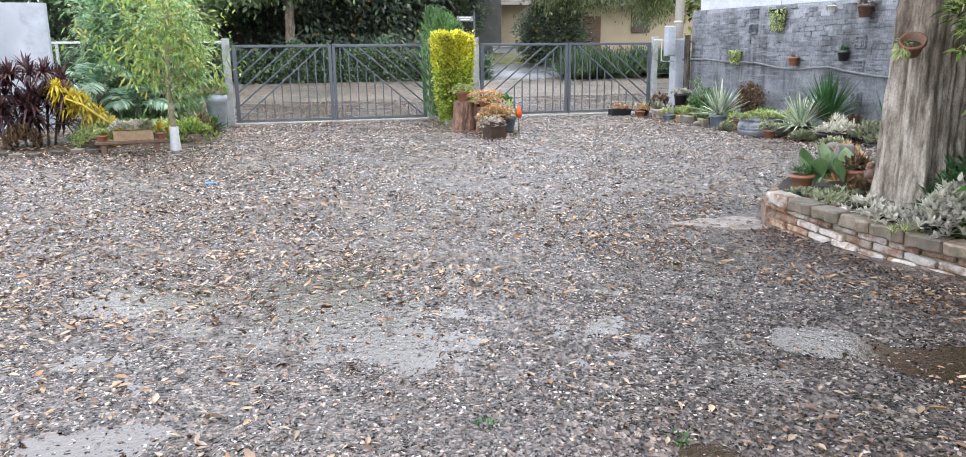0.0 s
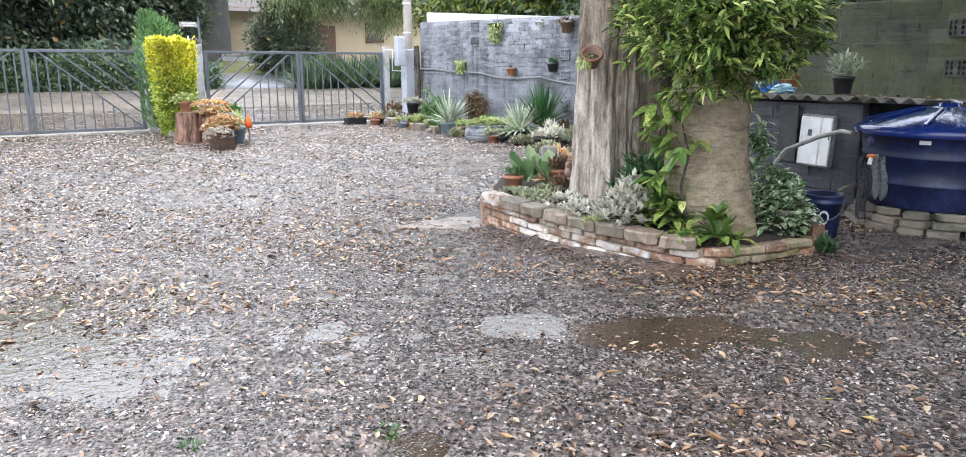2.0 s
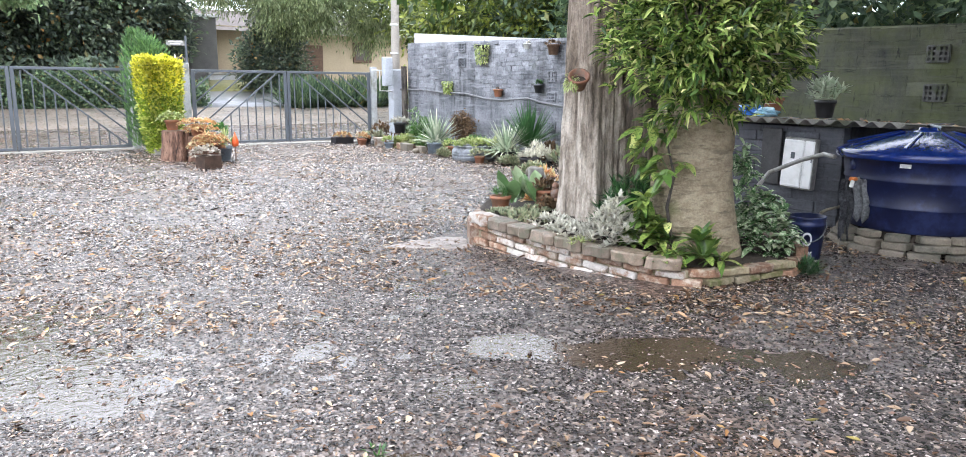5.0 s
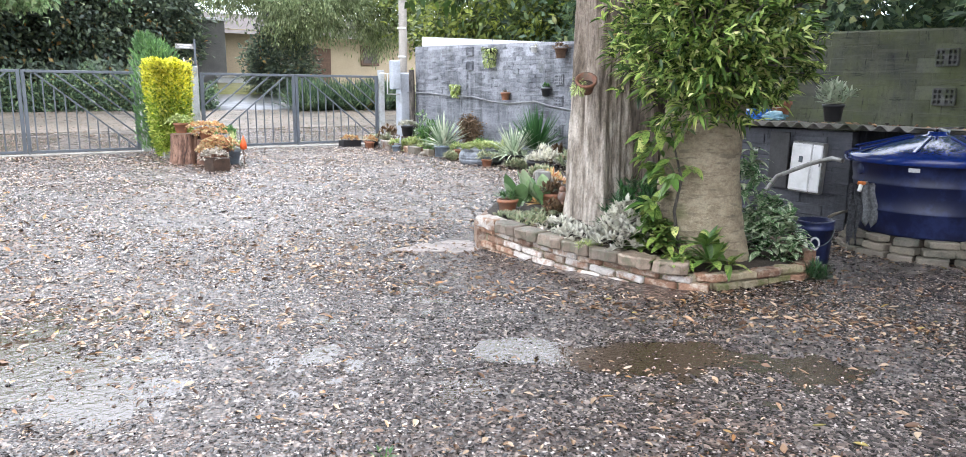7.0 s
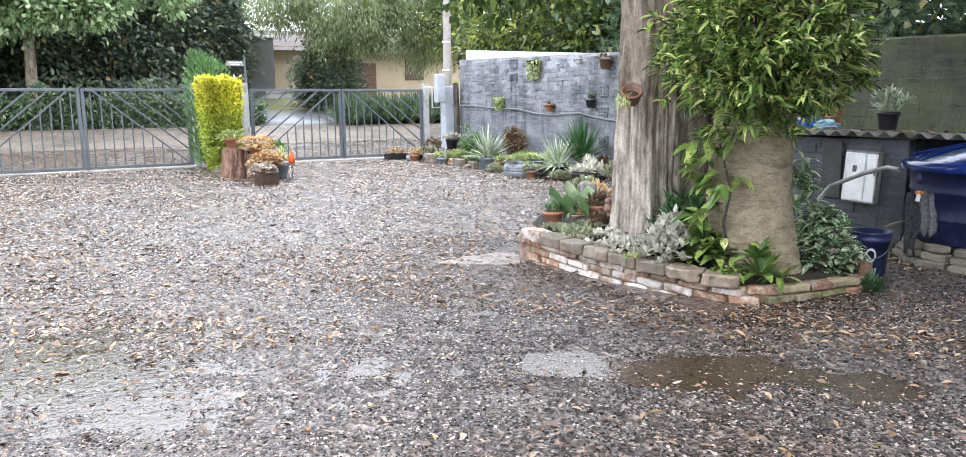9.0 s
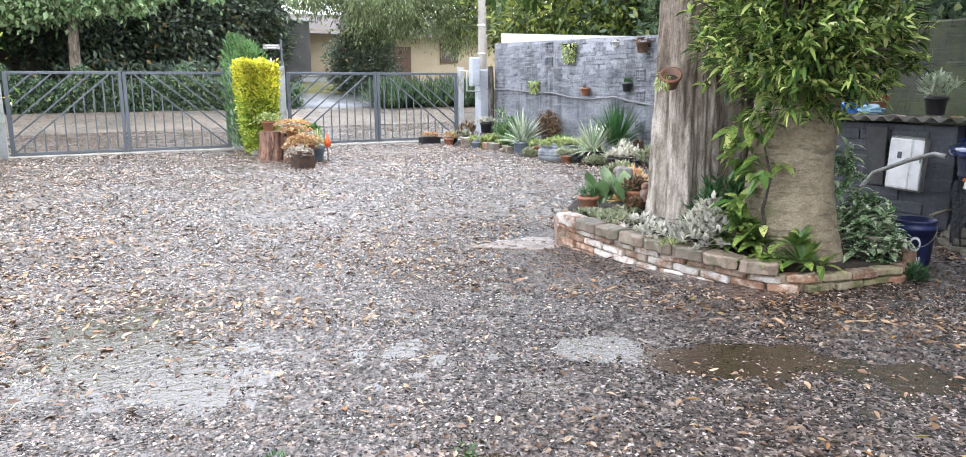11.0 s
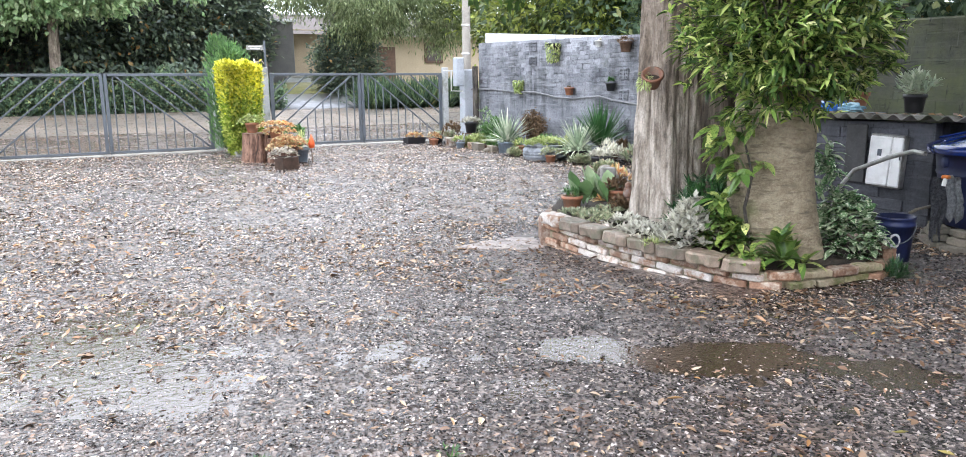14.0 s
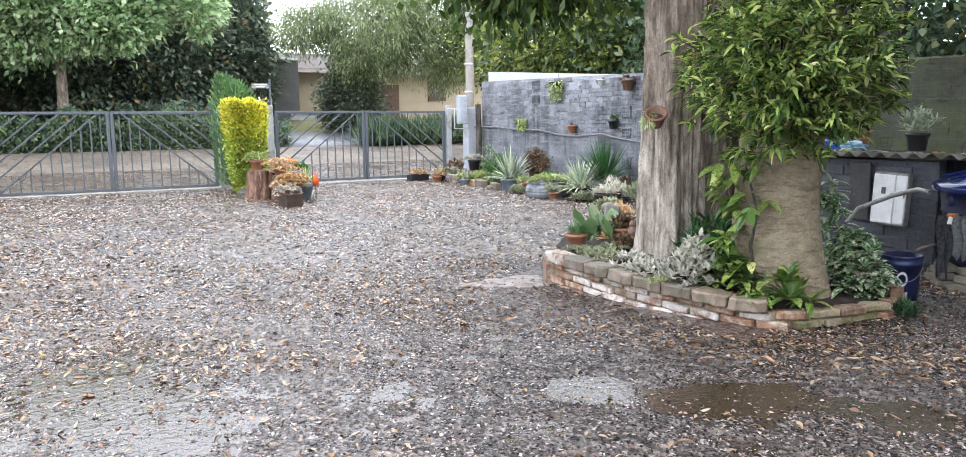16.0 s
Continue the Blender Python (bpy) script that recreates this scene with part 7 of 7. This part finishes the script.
for k in range(14):
    x, y = -5.2 + 0.27 * k, 13.9 + 0.25 * math.sin(k * 1.3) + max(0, (k - 9)) * 0.75
    if abs(x + 2.68) < 0.6:
        continue
    ob = part("edging_stone", blk[k % 3].copy(), None)
    ob.data.materials.clear()
    ob.data.materials.append(BARK_DARK if k % 3 else BLOCK)
    tagged(ob, "weathered edging stone round the garden corner", "edging", "edging stones")
    ob.matrix_basis = Matrix.Translation((x, y, 0.045)) @ Matrix.Rotation(rnd.uniform(-0.8, 0.8), 4, "Z")
fence = thing("wire_fence", (0, 19.3, 0), 0, "wire fence with a white top rail beside the gate", "fence")
part("top_rail", new_box((3.6, 0.05, 0.05), (-3.3, 0, 1.95), 0.006), WHITEBOX, fence)
for x in (-2.6, -3.8, -5.0):
    part("post", new_box((0.06, 0.06, 1.92), (x, 0, 0.96), 0.005), POST, fence)
wires = [tube_arrays([(-5.1, 0, z), (-1.5, 0, z)], [0.004, 0.004], 4) for z in np.linspace(0.1, 1.85, 12)]
part("wire_mesh", mesh_np("wires", *joined(wires)), STEEL, fence)
fence_r = thing("wire_fence", (0, 19.2, 0), 0, "short wire panel between gate post and pole", "fence")
part("top_rail", new_box((0.35, 0.03, 0.03), (9.86, 0, 1.93), 0.004), WHITEBOX, fence_r)
part("wire_mesh", mesh_np("wires", *joined([tube_arrays([(9.68, 0, z), (10.05, 0, z)], [0.003, 0.003], 4) for z in np.linspace(0.1, 1.85, 14)])), STEEL, fence_r)
BLUEBIT = plain("blue_scrap_plastic", (0.05, 0.2, 0.45), (0.12, 0.32, 0.55), 8, 0.4, 40, 0.1, 0.002)
bm = new_box((0.13, 0.07, 0.02), (0, 0, 0.012), 0.006)
scrap = tagged(part("plastic_scrap", bm, BLUEBIT), "small blue and white plastic scrap on the gravel", "scrap")
scrap.matrix_basis = pose(-1.09, 9.8, 0.012, 4, 3, 20)
for (x, y, n) in ((0.55, 2.85, 40), (1.25, 2.55, 46)):
    plant("grass_tuft", (x, y, 0.0), FERN, "small bright green weed in the gravel", "weed", rosette(n, 0.05, 0.008, 5, 70, 0.3, 3))

# ---- more beyond the road ----
tagged(part("far_wall", new_box((50, 0.2, 3.3), (-15.5, 41.5, 2.3), 0.02), plain("dull_brick_wall", (0.16, 0.12, 0.1), (0.27, 0.22, 0.19), 2, 0.8, 14, 0.4, 0.01)), "dull brownish wall behind the roadside hedge", "wall", kind="structure")
us = thing("undergrowth", (0, 38, 0.6), 0, "dense dark undergrowth below the far trees", "undergrowth", kind="stuff")
n = 26000
p = np.stack([rng.uniform(-40, 7.6, n), rng.normal(0, 1.2, n), rng.random(n) ** 1.6 * 2.6], 1)
p[:, 2] *= 0.75 + 0.25 * np.sin(p[:, 0] * 0.9) * np.cos(p[:, 0] * 0.37)
part("leaves", mesh_np("leaves", *flat_leaves(p, rand_dirs(n), unit(rng.normal(size=p.shape) * 0.5 + np.array([0, -0.5, 0.8])), 0.38, 0.18)), FARLEAF, us)
us2 = thing("undergrowth", (17, 0, 0), 0, "dense dark foliage behind the mossy wall", "undergrowth", kind="stuff")
n = 32000
p = np.stack([rng.normal(0, 1.0, n), rng.uniform(-8, 24, n), 1.5 + rng.random(n) ** 1.2 * 5.5], 1)
part("leaves", mesh_np("leaves", *flat_leaves(p, rand_dirs(n), unit(rng.normal(size=p.shape) * 0.5 + np.array([-0.5, 0, 0.8])), 0.34, 0.15)), DARKLEAF, us2)
t = thing("strap_leaf_bed", (0, 0, 0.55), 0, "bed of strap-leaved green plants across the road", "plants", kind="stuff")
pcs = []
for k in range(60):
    x, y = rnd.uniform(11.6, 16.5), rnd.uniform(30.2, 31.8)
    pcs.append(rosette(30, 1.6, 0.09, 30, 85, 0.4, 3, (x, y, 0)))
part("leaves", smooth(mesh_np("leaves", *joined(pcs))), DARKLEAF, t)


def bank(name, y0, z0, y1, z1, x0, x1, mat_, label, category):
    """A sloping strip of ground with a closed front and ends."""
    v = [(x, y, z) for y, z in ((y0, z0), (y1, z1)) for x in (x0, x1)] + [(x, y, 0.3) for y in (y0, y1) for x in (x0, x1)]
    f = [(0, 1, 3, 2), (0, 4, 5, 1), (1, 5, 7, 3), (2, 6, 4, 0), (3, 7, 6, 2)]
    return tagged(part(name, mesh_np(name, v, f), mat_), label, category, kind="structure")


DRYGRASS = plain("yellowed_grass", (0.16, 0.17, 0.06), (0.27, 0.25, 0.1), 4, 0.8, 40, 0.6, 0.02)
# Pale bluish base paints the sky's reflection into the wet driveway.
bank("wet_track", 31.4, 0.7, 37.4, 1.26, 8.0, 12.9, plain("wet_asphalt_sky_sheen", (0.2, 0.205, 0.22), (0.34, 0.355, 0.38), 1.5, 0.3, 25, 0.3, 0.008, (0.13, 0.12, 0.11), 0.7), "wet shining driveway rising to the house", "pavement")
bank("grass_bank", 37.4, 1.28, 41.3, 1.85, 7.8, 26.0, DRYGRASS, "yellowed grass bank before the house", "verge")
verge = tagged(part("verge", new_box((26, 3.0, 0.03), (20.5, 33.2, 0.675), 0.004), DRYGRASS), "yellowed grass verge across the road", "verge", kind="structure")
gp = thing("far_gate_pillar", (11.1, 42.0, 0.66), 0, "grey square pillar of the house entrance", "pillar")
part("shaft", new_box((1.4, 0.5, 4.4), (0, 0, 2.2), 0.03), plain("grey_pillar", (0.11, 0.11, 0.11), (0.18, 0.175, 0.17), 1.5, 0.7, 20, 0.3, 0.01), gp)
part("cap", new_box((1.7, 0.8, 0.14), (0, 0, 4.47), 0.02), WHITE, gp)
part("entrance_wall", new_box((2.6, 0.25, 1.0), (9.0, 42.1, 1.9), 0.02), WHITE, gp, "white rendered wall beside the pillar")
lw = thing("low_white_wall", (13.4, 41.6, 0.66), 0, "low white wall in front of the house", "wall")
part("wall_body", new_box((4.4, 0.3, 1.45), (0, 0, 0.725), 0.02), WHITE, lw)
part("coping", new_box((4.5, 0.42, 0.1), (0, 0, 1.5), 0.02), CONCRETE, lw)
part("door", new_box((1.15, 0.1, 3.3), (18.1, 43.97, 1.65), 0.02), BROWNWOOD, house, "dark brown wooden door")
for x in (11.75, 15.9):
    part("corner_post", new_box((0.22, 0.2, 4.0), (x, 43.93, 2.0), 0.02), WHITE, house, "white painted corner post")
sg = thing("street_sign", (7.55, 33, 0.62), 0, "small white street sign on a post", "sign")
part("post", tube([(0.5, 0, 0), (0.5, 0, 2.9)], 0.05, 8), STEEL, sg)
part("sign_plate", new_box((0.72, 0.03, 0.2), (0.1, 0, 2.6), 0.005), PIPEMAT, sg)
for z, w in ((2.645, 0.55), (2.565, 0.4)):
    part("text_bar", new_box((w, 0.006, 0.04), (0.1, -0.02, z)), WHITEBOX, sg)


# ---- fuller row along the grey wall ----
for (x, y, rx, h, m_, lb) in ((8.95, 14.65, 0.22, 0.22, LIMEGREEN, "yellow-green low plants between the pots"), (9.0, 15.35, 0.26, 0.34, BROAD, "green leafy clump between the agave and the trough"), (8.5, 13.75, 0.14, 0.14, PALESUCC, "pale succulents in front of the tyre"), (8.95, 12.2, 0.28, 0.34, PALESUCC, "pale green rosettes beside the tyre"), (8.55, 11.45, 0.2, 0.16, PALESUCC, "pale rosettes beside the black pot"), (8.9, 16.2, 0.24, 0.3, LIMEGREEN, "yellowish leafy clump by the stand"), (9.35, 16.2, 0.3, 0.45, FERN, "green leafy clump by the wall"), (8.15, 10.2, 0.22, 0.16, PALESUCC, "pale rosettes near the trunk")):
    plant("low_plant", (x, y, 0), m_, lb, "plant", mound(520, rx, rx, h, 0.12, 0.032, 8), group="low plants by the wall")
for (x, y, w, d, h, m_, lb) in ((8.72, 16.05, 0.34, 0.16, 0.16, BRICK, "reddish edging block by the pots"), (8.62, 15.55, 0.5, 0.16, 0.18, BLOCK, "brownish concrete block by the pots"), (8.66, 14.95, 0.34, 0.14, 0.15, BLOCK, "grey edging block in front of the agave")):
    ob = tagged(part("edging_block", worn_block((w, d, h), x * 10 + y, 0, 0.012), m_), lb, "block", "edging blocks by the wall")
    ob.matrix_basis = Matrix.Translation((x, y, h / 2)) @ Matrix.Rotation(1.35 + 0.1 * math.sin(y * 3), 4, "Z")

# planted bed in the garden corner
nb = 40
bed = bmesh.new()
front = [bed.verts.new((-9.5 + 7.9 * k / nb, 14.45 + 0.12 * math.sin(k * 0.9) + 0.08 * math.sin(k * 2.3), 0.016)) for k in range(nb + 1)]
back = [bed.verts.new((v.co.x, 18.9, 0.05)) for v in front]
for k in range(nb):
    bed.faces.new((front[k], front[k + 1], back[k + 1], back[k]))
tagged(part("garden_bed", bed, plain("leafy_soil", (0.05, 0.036, 0.026), (0.13, 0.095, 0.065), 6, 0.75, 40, 0.9, 0.02)), "dark soil bed with fallen leaves in the garden corner", "bed", kind="structure")
n = 2600
x, y = rng.uniform(-9, -1.65, n), rng.uniform(14.4, 18.5, n)
a = rng.random(n) * 6.283
V, F = flat_leaves(np.stack([x, y, 0.055 + 0.01 * rng.random(n)], 1), np.stack([np.cos(a), np.sin(a), rng.normal(0, 0.2, n)], 1), np.array([[0, 0, 1.0]] * n) + rng.normal(size=(n, 3)) * 0.25, 0.08, 0.045)
tagged(part("bed_leaves", mesh_np("bed_leaves", V, F), LITTER), "brown fallen leaves over the garden bed", "leaves", kind="stuff")

for (x, y, r, h, pm, lm, lb) in ((8.48, 17.6, 0.1, 0.17, TERRACOTTA, ORANGE, "terracotta pot with reddish succulents"), (8.85, 18.1, 0.11, 0.2, BLACKPOT, PALESUCC, "black pot with pale green plant"), (8.55, 16.3, 0.11, 0.16, BLUEGREY, LIMEGREEN, "low grey pot with yellow-green succulents"), (8.35, 12.15, 0.1, 0.15, TERRACOTTA, PALESUCC, "small terracotta pot beside the tyre")):
    potted("potted_plant", (x, y, 0), r * 0.8, r, h, pm, lm, lb, mound(220, 0.19, 0.19, 0.16, 0.09, 0.03), group=WP)

plant("weed_tuft", (5.42, 3.3, 0.0), YUCCA, "dark blue-green feathery weed beside the planter", "weed", rosette(60, 0.2, 0.012, 20, 88, 0.35, 4), mound(160, 0.1, 0.1, 0.12, 0.08, 0.01))
edge = thing("leafy_shrub", (7.55, 2.1, 0), 0, "dark green leafy shrub beside the water tank", "shrub")
foliage(edge, WHITEEDGE, mound(520, 0.38, 0.38, 0.75, 0.16, 0.05, 7, -20, 60, 0.4, 3))
part("stem", tube([(0, 0, 0), (0.02, 0, 0.45)], [0.025, 0.015], 6), BARK_DARK, edge)
